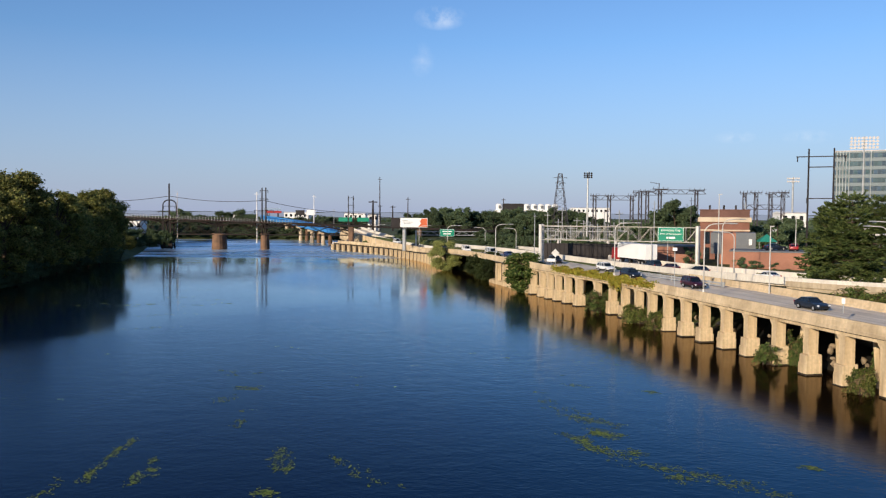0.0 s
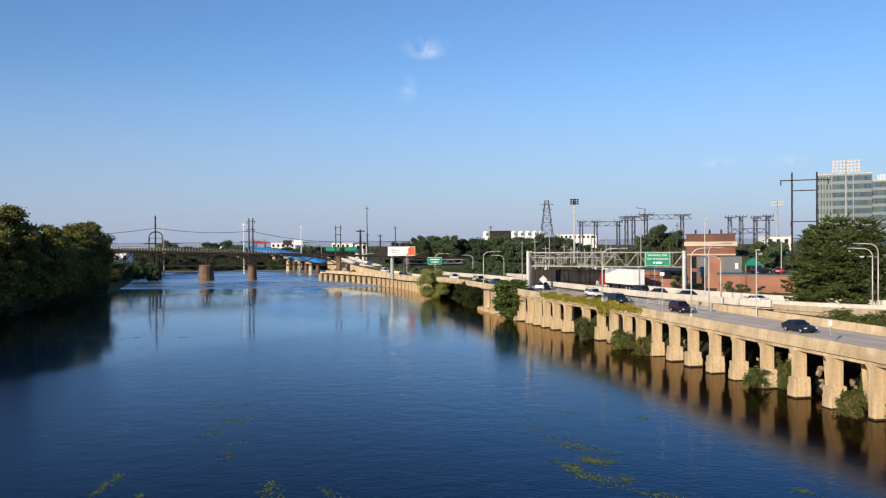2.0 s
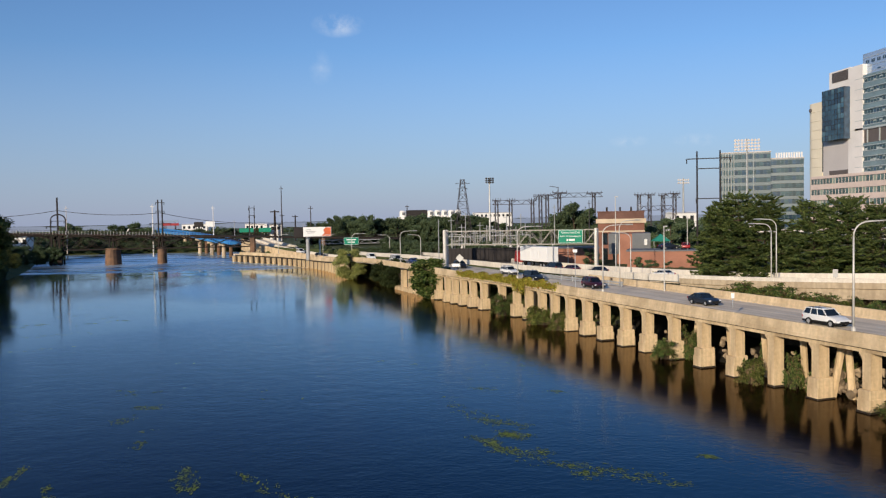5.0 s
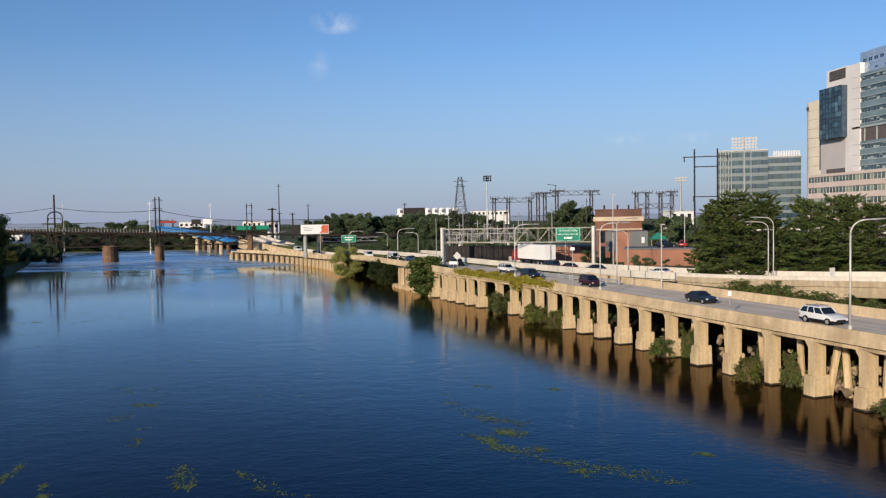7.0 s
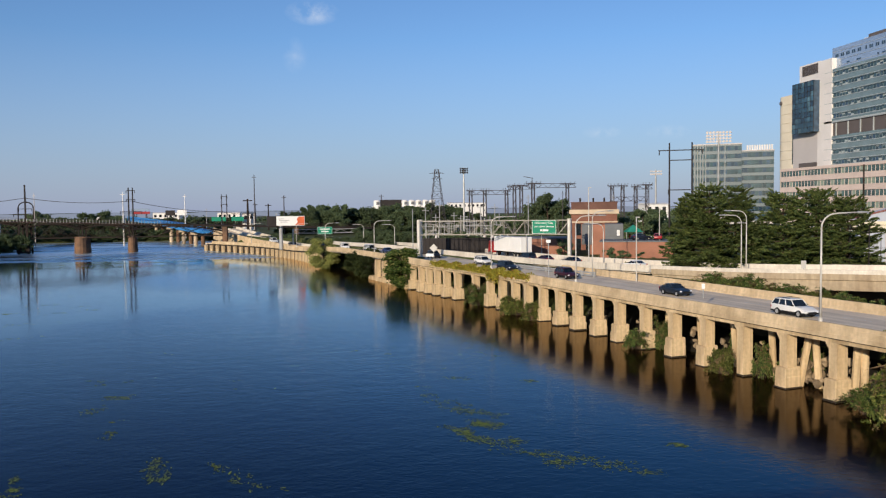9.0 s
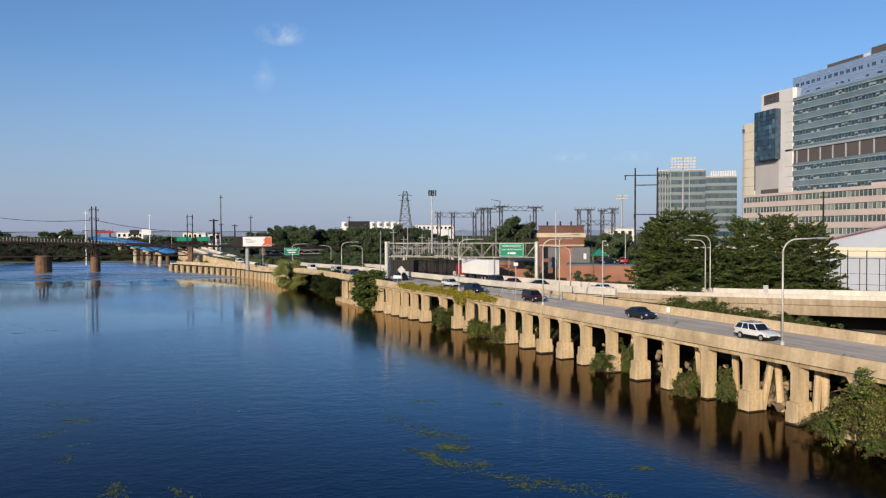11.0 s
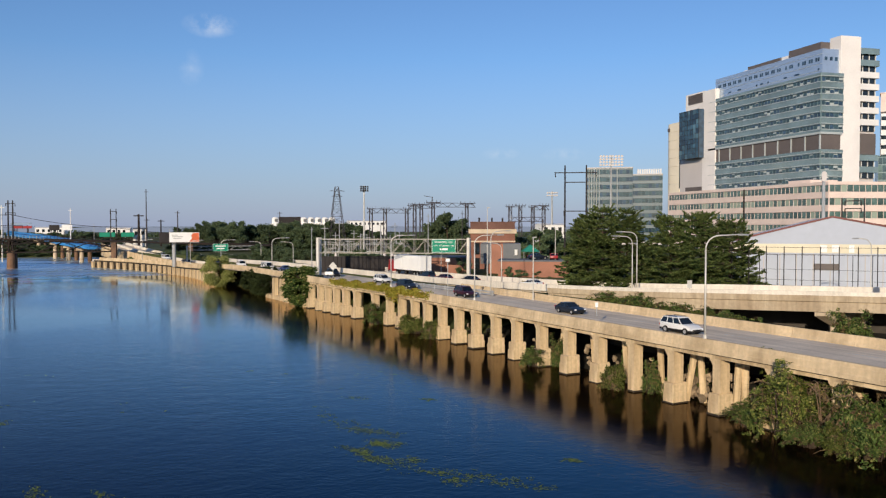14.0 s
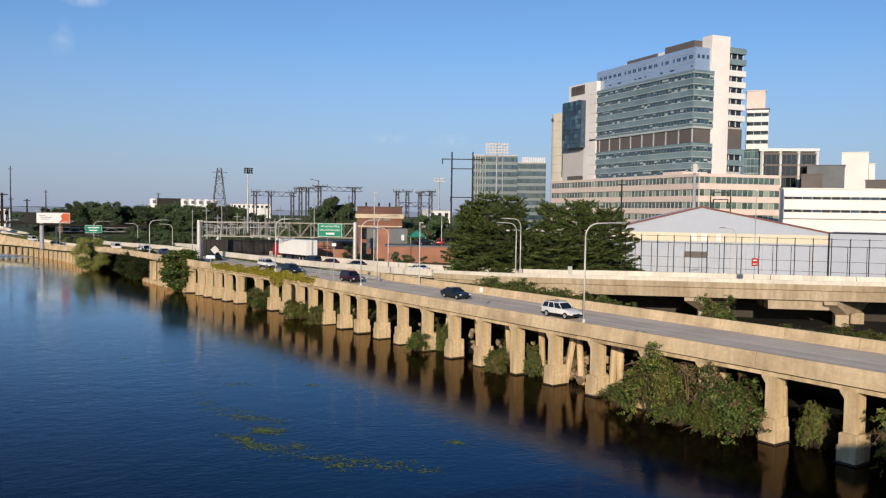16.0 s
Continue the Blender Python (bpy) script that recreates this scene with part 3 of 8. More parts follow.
def build_viaduct():
    top = thing("river_viaduct", "tan concrete expressway deck on piers along the river", "viaduct", kind="structure")
    # carriageway
    bm = bmesh.new()
    path = edge_path(-58, 322, 4.0)
    sweep(bm, path, [(0.45, ROAD_Z), (12.6, ROAD_Z), (12.6, ROAD_Z - 0.5), (0.45, ROAD_Z - 0.5)])
    part("road_surface", bm, ASPHALT, top, "worn grey asphalt carriageway")
    # parapet on the river side, in cast lengths
    ys = np.arange(-56, 320, 9.8)
    for a, b in zip(ys, ys[1:]):
        bm = bmesh.new()
        n = max(2, int((b - a) / 2.4))
        p = edge_path(a + 0.02, b - 0.02, (b - a - 0.04) / n)
        dz = 0.0
        sweep(bm, p, [(-0.24, PAR_TOP - 1.12 + dz), (-0.24, PAR_TOP - 0.80 + dz), (-0.19, PAR_TOP - 0.76 + dz), (-0.18, PAR_TOP - 0.32 + dz), (-0.14, PAR_TOP - 0.28 + dz), (-0.12, PAR_TOP - 0.03 + dz), (-0.08, PAR_TOP + dz), (0.20, PAR_TOP + dz), (0.24, PAR_TOP - 0.04 + dz), (0.30, ROAD_Z + 0.45), (0.46, ROAD_Z + 0.1), (0.46, PAR_TOP - 1.12 + dz)])
        part("parapet", bm, PARAPET, top)
    # edge beam under it
    bm = bmesh.new()
    sweep(bm, edge_path(-58, 153.2, 4.0), [(0.10, 4.28), (0.10, 4.57), (0.75, 4.57), (0.75, 4.28)])
    part("edge_beam", bm, CONCRETE, top)
    # thin dark strip just below the parapet
    bm = bmesh.new()
    sweep(bm, edge_path(-58, 153.2, 4.0), [(0.04, 4.575), (0.04, 4.674), (0.7, 4.674), (0.7, 4.575)])
    part("parapet_strip", bm, WET_SHADE, top, "dark strip under the parapet")
    bm = bmesh.new()
    sweep(bm, edge_path(-58, 153.2, 4.0), [(2.55, 4.275), (2.55, 4.39), (3.3, 4.39), (3.3, 4.275)])
    part("inner_beam", bm, CONCRETE, top)
    # unseen dark wall added to shut light out of the space under the deck
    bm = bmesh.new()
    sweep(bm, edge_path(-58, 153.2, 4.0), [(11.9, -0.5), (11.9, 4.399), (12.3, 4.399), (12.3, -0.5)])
    part("shade_wall", bm, WET_SHADE, top, "added wall, coloured dark for the shade under the deck")
    # piers
    rnd = random.Random(4)
    for y in PIERS_Y:
        x = edge(y)
        ang = math.atan2(edge(y + 2) - edge(y - 2), 4.0)
        m = Matrix.Translation((x, y, 0)) @ Matrix.Rotation(-ang, 4, "Z")
        bm = bmesh.new()
        foot = y not in NO_FOOTING
        w = 0.41
        # stem with haunches carrying the beam
        prof = [(-w, -1.0), (w, -1.0), (w, 3.75), (w + 0.30, 4.15), (w + 0.34, 4.277), (-w, 4.277)]
        a = [bm.verts.new((0.10, yy, z)) for yy, z in prof]
        b = [bm.verts.new((1.15, yy, z)) for yy, z in prof]
        bm.faces.new(a[::-1])
        bm.faces.new(b)
        for k in range(len(prof)):
            bm.faces.new((a[k], a[(k + 1) % len(prof)], b[(k + 1) % len(prof)], b[k]))
        pier = part("pier", bm, CONCRETE, top)
        pier.matrix_world = m
        if foot:
            bm = bmesh.new()
            h = 1.60 + rnd.uniform(-0.15, 0.15)
            box(bm, -0.22, 1.5, -0.62, 0.62, -1.0, h)
            for v in bm.verts:
                if v.co.z > 0:
                    v.co.x *= 0.98
                    v.co.y *= 0.97
                v.co += Vector((rnd.uniform(-0.04, 0.04), rnd.uniform(-0.05, 0.05), rnd.uniform(-0.05, 0.05)))
            bevelled(bm, 0.09)
            low = bmesh.new()
            box(low, -0.24, 1.5, -0.635, 0.635, -1.0, h * 0.52 + rnd.uniform(-0.05, 0.05))
            for v in low.verts:
                v.co += Vector((rnd.uniform(-0.03, 0.03), rnd.uniform(-0.03, 0.03), rnd.uniform(-0.05, 0.05)))
            bevelled(low, 0.06)
            part("footing_step", low, CONCRETE, pier)
            f = part("footing", bm, CONCRETE, pier, "weathered concrete footing with a wet foot")
        bm = bmesh.new()
        q = 0.70 if foot else 0.45
        box(bm, -0.31 if foot else 0.06, 1.55, -q, q, -0.8, WATER_Z + 0.13 + rnd.uniform(-0.05, 0.06))
        bevelled(bm, 0.06)
        part("waterline_band", bm, WET_SHADE, pier, "dark wet band at the waterline")
    # second row of slim columns under the deck
    for i, y in enumerate(np.arange(22.8, 152, 4.9)):
        x = edge(y) + 2.9
        bm = bmesh.new()
        ln = rnd.choice((0.0, 0.15, -0.7, -0.25, 0.9))
        tube(bm, [(x + rnd.uniform(-0.2, 0.2), y + ln, -0.6), (x, y, 4.27)], 0.30, 8)
        part("column", bm, CONCRETE, top)
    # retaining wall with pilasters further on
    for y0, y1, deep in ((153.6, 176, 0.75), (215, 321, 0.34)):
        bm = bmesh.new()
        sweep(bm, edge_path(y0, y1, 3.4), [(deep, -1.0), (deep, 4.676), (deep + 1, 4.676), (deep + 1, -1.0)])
        # dark colour stands for the shade between the pilasters
        part("retaining_wall", bm, WET_SHADE, top, "wall coloured dark for the shade of the recesses")
        if y0 > 200:
            deep = 0.35
        bm = bmesh.new()
        sweep(bm, edge_path(y0, y1, 3.4), [(-0.1, -1.0), (-0.1, 0.5), (deep - 0.01, 0.62), (deep - 0.01, -1.0)])
        part("wall_toe", bm, CONCRETE if y0 < 200 else WET_SHADE, top)
        for y in np.arange(y0 + 0.6, y1, 4.5 if y0 < 200 else 3.9):
            x = edge(y)
            ang = math.atan2(edge(y + 2) - edge(y - 2), 4.0)
            bm = bmesh.new()
            hw = 0.62 if y0 < 200 else 0.8
            box(bm, -0.25, deep - 0.01, -hw, hw, -0.8, 4.2 + lift(y))
            for v in bm.verts:
                if v.co.z > 2 and v.co.x < 0:
                    v.co.x += 0.12
            pl = part("pilaster", bm, CONCRETE, top)
            pl.matrix_world = Matrix.Translation((x, y, 0)) @ Matrix.Rotation(-ang, 4, "Z")
    # barrier on the land side
    ys = np.arange(-56, 122, 6.1)
    for a, b in zip(ys, ys[1:]):
        bm = bmesh.new()
        p = edge_path(a + 0.015, b - 0.015, (b - a - 0.03) / 2, 0, 12.7)
        sweep(bm, p, [(-0.32, ROAD_Z - 0.6), (-0.32, ROAD_Z + 0.08), (-0.16, ROAD_Z + 0.33), (-0.10, PAR_TOP), (0.10, PAR_TOP), (0.16, ROAD_Z + 0.33), (0.3, ROAD_Z + 0.08), (0.3, ROAD_Z - 0.6)])
        part("median_barrier", bm, PARAPET, top)
    # lane lines
    for off in (1.3, 12.0):
        bm = bmesh.new()
        sweep(bm, edge_path(-56, 318, 6.0), [(off, ROAD_Z + 0.004), (off + 0.13, ROAD_Z + 0.004)], closed=False)
        part("edge_line", bm, PAINT_WHITE, top)
    for off in (4.9, 8.5):
        for y in np.arange(0, 300, 12.2):
            bm = bmesh.new()
            sweep(bm, edge_path(y, y + 3.0, 1.5), [(off, ROAD_Z + 0.004), (off + 0.13, ROAD_Z + 0.004)], closed=False)
            part("lane_mark", bm, PAINT_WHITE, top)
    return top


def build_ramp():
    top = thing("ramp_viaduct", "pale concrete ramp viaduct with a white barrier", "viaduct", kind="structure")
    i0 = next(i for i, p in enumerate(RAMP_PATH) if p[1] < 112)
    # traveller direction: away to near; the land side lies to the left of it
    W = 9.5
    bm = bmesh.new()
    sweep(bm, RAMP_PATH, [(-0.4, -0.9), (-W + 0.4, -0.9), (-W + 0.4, -1.3), (-0.4, -1.3)])
    part("road_surface", bm, ASPHALT, top, "worn grey asphalt ramp")
    for lo, name in ((0.0, "near_barrier"), (-W, "far_barrier")):
        for k in range(0, len(RAMP_PATH) - 2, 2):
            bm = bmesh.new()
            seg = RAMP_PATH[k:k + 3]
            sweep(bm, seg, [(lo - 0.18, -1.0), (lo - 0.12, -0.05), (lo - 0.08, 0), (lo + 0.08, 0), (lo + 0.12, -0.05), (lo + 0.2, -1.0)])
            part(name, bm, BARRIER, top)
    # girder fascia and soffit where the ramp stands clear of the ground
    bm = bmesh.new()
    sweep(bm, RAMP_PATH[i0:], [(0.3, -0.5), (0.3, -1.22), (0.1, -1.3), (0.1, -2.5), (-0.5, -2.55), (-W + 0.5, -2.55), (-W - 0.1, -2.5), (-W - 0.1, -1.3), (-W - 0.3, -1.22), (-W - 0.3, -0.95), (-0.05, -0.95), (0.15, -0.5)])
    part("girder", bm, RAMP_CONCRETE, top)
    # cross heads with a tapered end, on columns
    for s in (10.15, 11.5, 12.7):
        p, d = Vector(ramp_at(s)), Vector(ramp_at(s + 0.1)) - Vector(ramp_at(s - 0.1))
        ang = math.atan2(d.y, d.x)
        m = Matrix.Translation((p.x, p.y, p.z)) @ Matrix.Rotation(ang, 4, "Z")
        bm = bmesh.new()
        prof = [(-0.25, -2.56), (W + 0.2, -2.56), (W + 0.2, -3.0), (W - 2.6, -4.5), (2.8, -4.5), (-0.25, -3.0)]
        a = [bm.verts.new((-0.75 + 0.75 * u, u, z)) for u, z in prof]
        b = [bm.verts.new((0.75 + 0.75 * u, u, z)) for u, z in prof]
        bm.faces.new(a)
        bm.faces.new(b[::-1])
        for k in range(6):
            bm.faces.new((a[k], b[k], b[(k + 1) % 6], a[(k + 1) % 6]))
        hd = part("cross_head", bm, RAMP_CONCRETE, top)
        hd.matrix_world = m
        bm = bmesh.new()
        box(bm, 1.2, 2.9, 2.2, 3.6, -6.8, -4.48)
        bevelled(bm, 0.08)
        part("column", bm, RAMP_CONCRETE, hd)
        bm = bmesh.new()
        box(bm, 4.2, 5.9, W - 3.8, W - 2.4, -6.8, -4.48)
        bevelled(bm, 0.08)
        part("column", bm, RAMP_CONCRETE, hd)
    # deeper girder hung between two of the cross heads
    for off in (-0.55, -4.4):
        bm = bmesh.new()
        sweep(bm, [ramp_at(s) for s in (10.82, 11.0, 11.2, 11.4, 11.49)], [(off, -2.56), (off + 0.12, -3.75), (off - 2.2, -3.75), (off - 2.0, -2.56)])
        part("drop_girder", bm, RAMP_CONCRETE, top)
    # unseen dark wall added to shut light out under the ramp
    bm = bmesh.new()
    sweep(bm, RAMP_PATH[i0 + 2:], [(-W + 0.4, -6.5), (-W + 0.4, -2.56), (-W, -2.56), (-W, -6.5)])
    part("shade_wall", bm, WET_SHADE, top, "added wall, coloured dark for the shade under the ramp")
    # abutment where the ramp leaves the ground, with its wing wall
    p, d = Vector(ramp_at(8.9)), Vector(ramp_at(9.0)) - Vector(ramp_at(8.8))
    m = Matrix.Translation(p) @ Matrix.Rotation(math.atan2(d.y, d.x), 4, "Z")
    bm = bmesh.new()
    prof = [(-4.0, -6.5), (2.6, -6.5), (0.3, -2.56), (-4.0, -2.56)]
    a = [bm.verts.new((u, -0.05, z)) for u, z in prof]
    b = [bm.verts.new((u, W + 0.1, z)) for u, z in prof]
    bm.faces.new(a)
    bm.faces.new(b[::-1])
    for k in range(4):
        bm.faces.new((a[k], b[k], b[(k + 1) % 4], a[(k + 1) % 4]))
    ab = part("abutment", bm, RAMP_CONCRETE, top)
    ab.matrix_world = m
    return top


build_viaduct()
build_ramp()


# ---------------------------------------------------------------- trees
TWIG = material("pale_twigs", (0.25, 0.17, 0.10), 0.9, scale=3, spread=0.3, bump=0.2)


def leaf_cloud(bm, centres, count, size, rnd, flat=0.6, drop=0.0):
    """Many small bent leaves scattered in clumps."""
    for _ in range(count):
        c, r = rnd.choice(centres)
        d = Vector((rnd.gauss(0, 1), rnd.gauss(0, 1), rnd.gauss(0, 1)))
        d.normalize()
        d *= r * min(1.9, abs(rnd.gauss(0.62, 0.34)))
        p = Vector(c) + Vector((d.x, d.y, d.z * flat))
        s = size * rnd.uniform(0.6, 1.3)
        u = Vector((rnd.uniform(-1, 1), rnd.uniform(-1, 1), rnd.uniform(-0.6, 0.6) - drop)).normalized()
        v = u.orthogonal().normalized()
        v = Matrix.Rotation(rnd.uniform(0, 6.28), 3, u) @ v
        w = u.cross(v) * s * 0.25
        a, b, c2, e = p - u * s, p - v * s * 0.55 + w, p + u * s, p + v * s * 0.55 + w
        q = [bm.verts.new(k) for k in (a, b, c2, e)]
        bm.faces.new((q[0], q[1], q[2]))
        bm.faces.new((q[0], q[2], q[3]))


def broadleaf(name, height, spread, seed, leaves, leaf, mat, label, clumps=34, base=0.22, trunk=True, group=""):
    rnd = random.Random(seed)
    top = thing(name, label, "tree" if "tree" in name else "shrub", group=group)
    cs = []
    for _ in range(clumps):
        h = rnd.uniform(base, 1.0)
        rad = spread * math.sqrt(max(0.05, 1 - ((h - 0.55) / 0.52) ** 2)) * rnd.uniform(0.35, 1.0)
        a = rnd.uniform(0, 6.283)
        cs.append(((rad * math.cos(a), rad * math.sin(a), height * h * 0.93), spread * rnd.uniform(0.16, 0.33)))
    if trunk:
        bm = bmesh.new()
        r = height * 0.022
        tube(bm, [(0, 0, -0.4), (0.1 * r, 0, height * 0.2), (0.2, 0.15, height * 0.5), (0.1, 0.3, height * 0.8)], [r * 1.4, r, r * 0.7, r * 0.2], 8)
        part("trunk", bm, BARK, top)
        bm = bmesh.new()
        for c, rr in cs[::3]:
            z0 = min(c[2] * 0.75, height * 0.6)
            tube(bm, [(0.1, 0.1, z0 * 0.8), (c[0] * 0.5, c[1] * 0.5, (z0 + c[2]) * 0.5), c], [r * 0.5, r * 0.3, r * 0.1], 5)
        part("limb_frame", bm, BARK, top)
    bm = bmesh.new()
    leaf_cloud(bm, cs, leaves, leaf, rnd)
    part("crown", bm, mat, top)
    return top


def conifer(name, height, spread, seed, label, count=76000):
    rnd = random.Random(seed)
    top = thing(name, label, "tree", group="conifers behind the ramp")
    bm = bmesh.new()
    tube(bm, [(0, 0, -0.5), (0, 0, height * 0.5), (0, 0, height * 0.96)], [0.28, 0.18, 0.04], 8)
    part("trunk", bm, BARK, top)
    boughs = bmesh.new()
    bm = bmesh.new()
    tips = []
    z = height * 0.06
    while z < height * 0.98:
        f = z / height
        reach = spread * (1 - f) ** 0.62 * (0.86 + 0.24 * min(1, f * 6)) + 0.45
        for k in range(rnd.randint(11, 14)):
            a = rnd.uniform(0, 6.283)
            r = reach * rnd.uniform(0.5, 1.2)
            lift = rnd.uniform(-0.22, 0.22) * r + 0.55 * r * f * f
            p0, p1, p2 = Vector((0, 0, z)), Vector((math.cos(a) * r * 0.55, math.sin(a) * r * 0.55, z + lift * 0.3 - 0.1)), Vector((math.cos(a) * r, math.sin(a) * r, z + lift))
            tube(boughs, [p0, p1, p2], [0.06, 0.04, 0.015], 4, cap=False)
            tips.append((p0, p1, p2, r))
        z += height * rnd.uniform(0.046, 0.066)
    total = sum(t[3] for t in tips)
    for p0, p1, p2, r in tips:
        d = (p2 - p0).normalized()
        side = Vector((-d.y, d.x, 0)).normalized()
        share = count * r / total
        sprays = max(7, int(share / 46))
        for k in range(sprays):
            # a flat spray of needles off the bough, its end turned up
            u = 0.18 + 0.82 * ((k + rnd.random()) / sprays) ** 0.8
            p = p0.lerp(p1, u * 2) if u < 0.5 else p1.lerp(p2, u * 2 - 1)
            ln = (0.36 * r * (1.12 - u) + 0.48) * rnd.uniform(0.7, 1.25)
            out = (side * rnd.choice((-1, 1)) * rnd.uniform(0.35, 1.0) + d * rnd.uniform(0.35, 1.1)).normalized()
            rise = rnd.uniform(-0.25, 0.40)
            for _ in range(int(share / sprays)):
                v = rnd.random() ** 0.8
                c = p + out * ln * v + Vector((0, 0, ln * (rise * v * v - 0.10 * v)))
                c += Vector((rnd.gauss(0, 0.055), rnd.gauss(0, 0.055), rnd.gauss(0.02, 0.045)))
                s = rnd.uniform(0.11, 0.25)
                w = (out + side * rnd.gauss(0, 0.55) + Vector((0, 0, rnd.uniform(-0.15, 0.6)))).normalized()
                e = Matrix.Rotation(rnd.gauss(0, 0.9), 3, w) @ w.cross(Vector((0, 0, 1))).normalized()
                q = [bm.verts.new(k) for k in (c - w * s, c - e * s * 0.24, c + w * s, c + e * s * 0.24)]
                bm.faces.new((q[0], q[1], q[2]))
                bm.faces.new((q[0], q[2], q[3]))
    part("bough_frame", boughs, BARK, top)
    part("needles", bm, NEEDLE, top)
    return top


def place(ob, x, y, z, s=1.0, rz=0.0, sz=None):
    ob.matrix_world = Matrix.LocRotScale((x, y, z), Euler((0, 0, rz)), (s, s, sz or s))
    return ob


def again(ob, x, y, z, s=1.0, rz=0.0, sz=None):
    return copy_thing_plain(ob, Matrix.LocRotScale((x, y, z), Euler((0, 0, rz)), (s, s, sz or s)))


def copy_thing_plain(ob, m):
    c = copy_thing(ob, Matrix.Identity(4))
    c.matrix_basis = m
    return c


rt = random.Random(11)
bank_a = place(broadleaf("bank_tree", 19, 6.5, 1, 42000, 0.27, LEAF, "dense dark green riverside tree on the bank", 80, 0.05, group="trees on the shaded bank"), -93, 172, 1.5)
bank_b = place(broadleaf("bank_tree", 16, 6.0, 2, 38000, 0.27, LEAF, "dense dark green riverside tree on the bank", 58, 0.06, group="trees on the shaded bank"), -101, 215, 1.5)
for i in range(21):
    y = 138 + i * 5.0 + rt.uniform(-2, 2)
    xb = -84 - (y - 140) * 0.14 - (0.5 if i % 2 else 9) - rt.uniform(0, 2)
    s = rt.uniform(0.85, 1.08) * (1.08 - 0.22 * smooth01(180, 260, y)) * (0.70 + 0.27 * smooth01(146, 172, y))
    again(bank_a if i % 3 else bank_b, xb, y, 1.2, s, rt.uniform(0, 6.28), s * rt.uniform(0.9, 1.1))
# the end of the wood stands tall over the water
for x, y, s, sz in ((-100.5, 240, 1.2, 1.3), (-106, 249, 1.0, 1.25), (-112, 266, 0.5, 0.5), (-117, 288, 0.5, 0.42), (-113, 278, 0.4, 0.35), (-120, 300, 0.5, 0.4), (-110.0, 281, 0.32, 0.3), (-109.0, 273, 0.32, 0.3), (-113, 291, 0.36, 0.3), (-105.5, 262, 0.4, 0.34), (-111, 285, 0.3, 0.26), (-114.5, 296, 0.34, 0.3)):
    again(bank_b, x, y, 0.8, s, x * 1.7, sz)

con = [(56.2, 117.4, 12.4, 4.2, 1), (57.4, 114.5, 13.2, 6.2, 2), (60.8, 113.0, 12.6, 5.4, 3), (66.4, 109.8, 12.0, 5.6, 4), (69.8, 107.0, 12.6, 6.0, 5), (73.2, 104.8, 11.2, 5.2, 6)]
for x, y, h, r, sd in con:
    place(conifer("conifer", h, r, sd, "dark green spreading pine behind the ramp"), x, y, 4.6)



# ---------------------------------------------------------------- street furniture
def street_lamp(x, y, z, top, ang, reach=2.6, double=False, group="lamp posts along the expressway"):
    """A tapered pole with a curved arm; ang is the arm's bearing from +x."""
    lamp = thing("street_lamp", "tall pale grey lamp post with a curved arm", "street lamp", Matrix.Translation((x, y, z)), group)
    h = top - z
    bm = bmesh.new()
    tube(bm, [(0, 0, 0), (0, 0, h * 0.45), (0, 0, h - 1.3)], [0.09, 0.078, 0.065], 10)
    part("pole", bm, LAMP_GREY, lamp, smooth=True)
    bm = bmesh.new()
    tube(bm, [(0, 0, 0), (0, 0, 0.3)], 0.17, 10)
    part("base", bm, LAMP_GREY, lamp)
    for s in ((1, -1) if double else (1,)):
        c, sn = math.cos(ang) * s, math.sin(ang) * s
        bm = bmesh.new()
        pts = [(0, 0, h - 1.35)]
        for k in range(1, 8):
            a = k / 7 * math.pi / 2
            pts.append((c * 1.2 * (1 - math.cos(a)), sn * 1.2 * (1 - math.cos(a)), h - 1.3 + 1.1 * math.sin(a)))
        pts.append((c * reach, sn * reach, h - 0.12))
        tube(bm, pts, [0.07] + [0.062] * 7 + [0.045], 8)
        part("arm", bm, LAMP_GREY, lamp, smooth=True)
        bm = bmesh.new()
        box(bm, -0.15, 0.75, -0.17, 0.17, -0.09, 0.1)
        for v in bm.verts:
            if v.co.x > 0.5:
                v.co.y *= 0.6
                v.co.z *= 0.6
        bevelled(bm, 0.05)
        hd = part("lamp_head", bm, STEEL_GREY, lamp, "grey cobra lamp head")
        hd.matrix_local = Matrix.Translation((c * reach, sn * reach, h - 0.14)) @ Matrix.Rotation(math.atan2(sn, c), 4, "Z")
    return lamp


# along the river parapet, the arms over the road
for y, top in ((58.2, 14.4), (95.6, 14.0), (120.5, 13.7), (173.5, 12.6), (212, 11.6), (250, 10.9), (290, 10.5)):
    ang = -math.atan2(edge(y + 2) - edge(y - 2), 4.0)
    street_lamp(edge(y) + 0.05, y, PAR_TOP + lift(y), top, -ang * 0.5, 3.0)
# beside the ramp, arms over the lanes towards the river
for x, y, z, top, double in ((57.0, 103.0, 5.6, 14.3, False), (56.6, 103.6, 5.6, 13.7, False), (44.5, 124.6, 5.2, 12.4, False), (25.5, 178, 5.0, 11.6, False), (18.8, 213, 5.0, 11.0, False), (12, 240, 5, 10.6, False)):
    street_lamp(x, y, z, top, math.pi * 1.02, 2.6, double)
street_lamp(38.6, 112.6, 4.9, 14.4, 0.1, 2.6)
street_lamp(84.1, 89.3, 2.4, 13.45, math.pi * 0.95, 2.0)


GANTRY = material("gantry_steel", (0.34, 0.32, 0.28), 0.6, 0.3, scale=1, spread=0.25, bump=0.05)


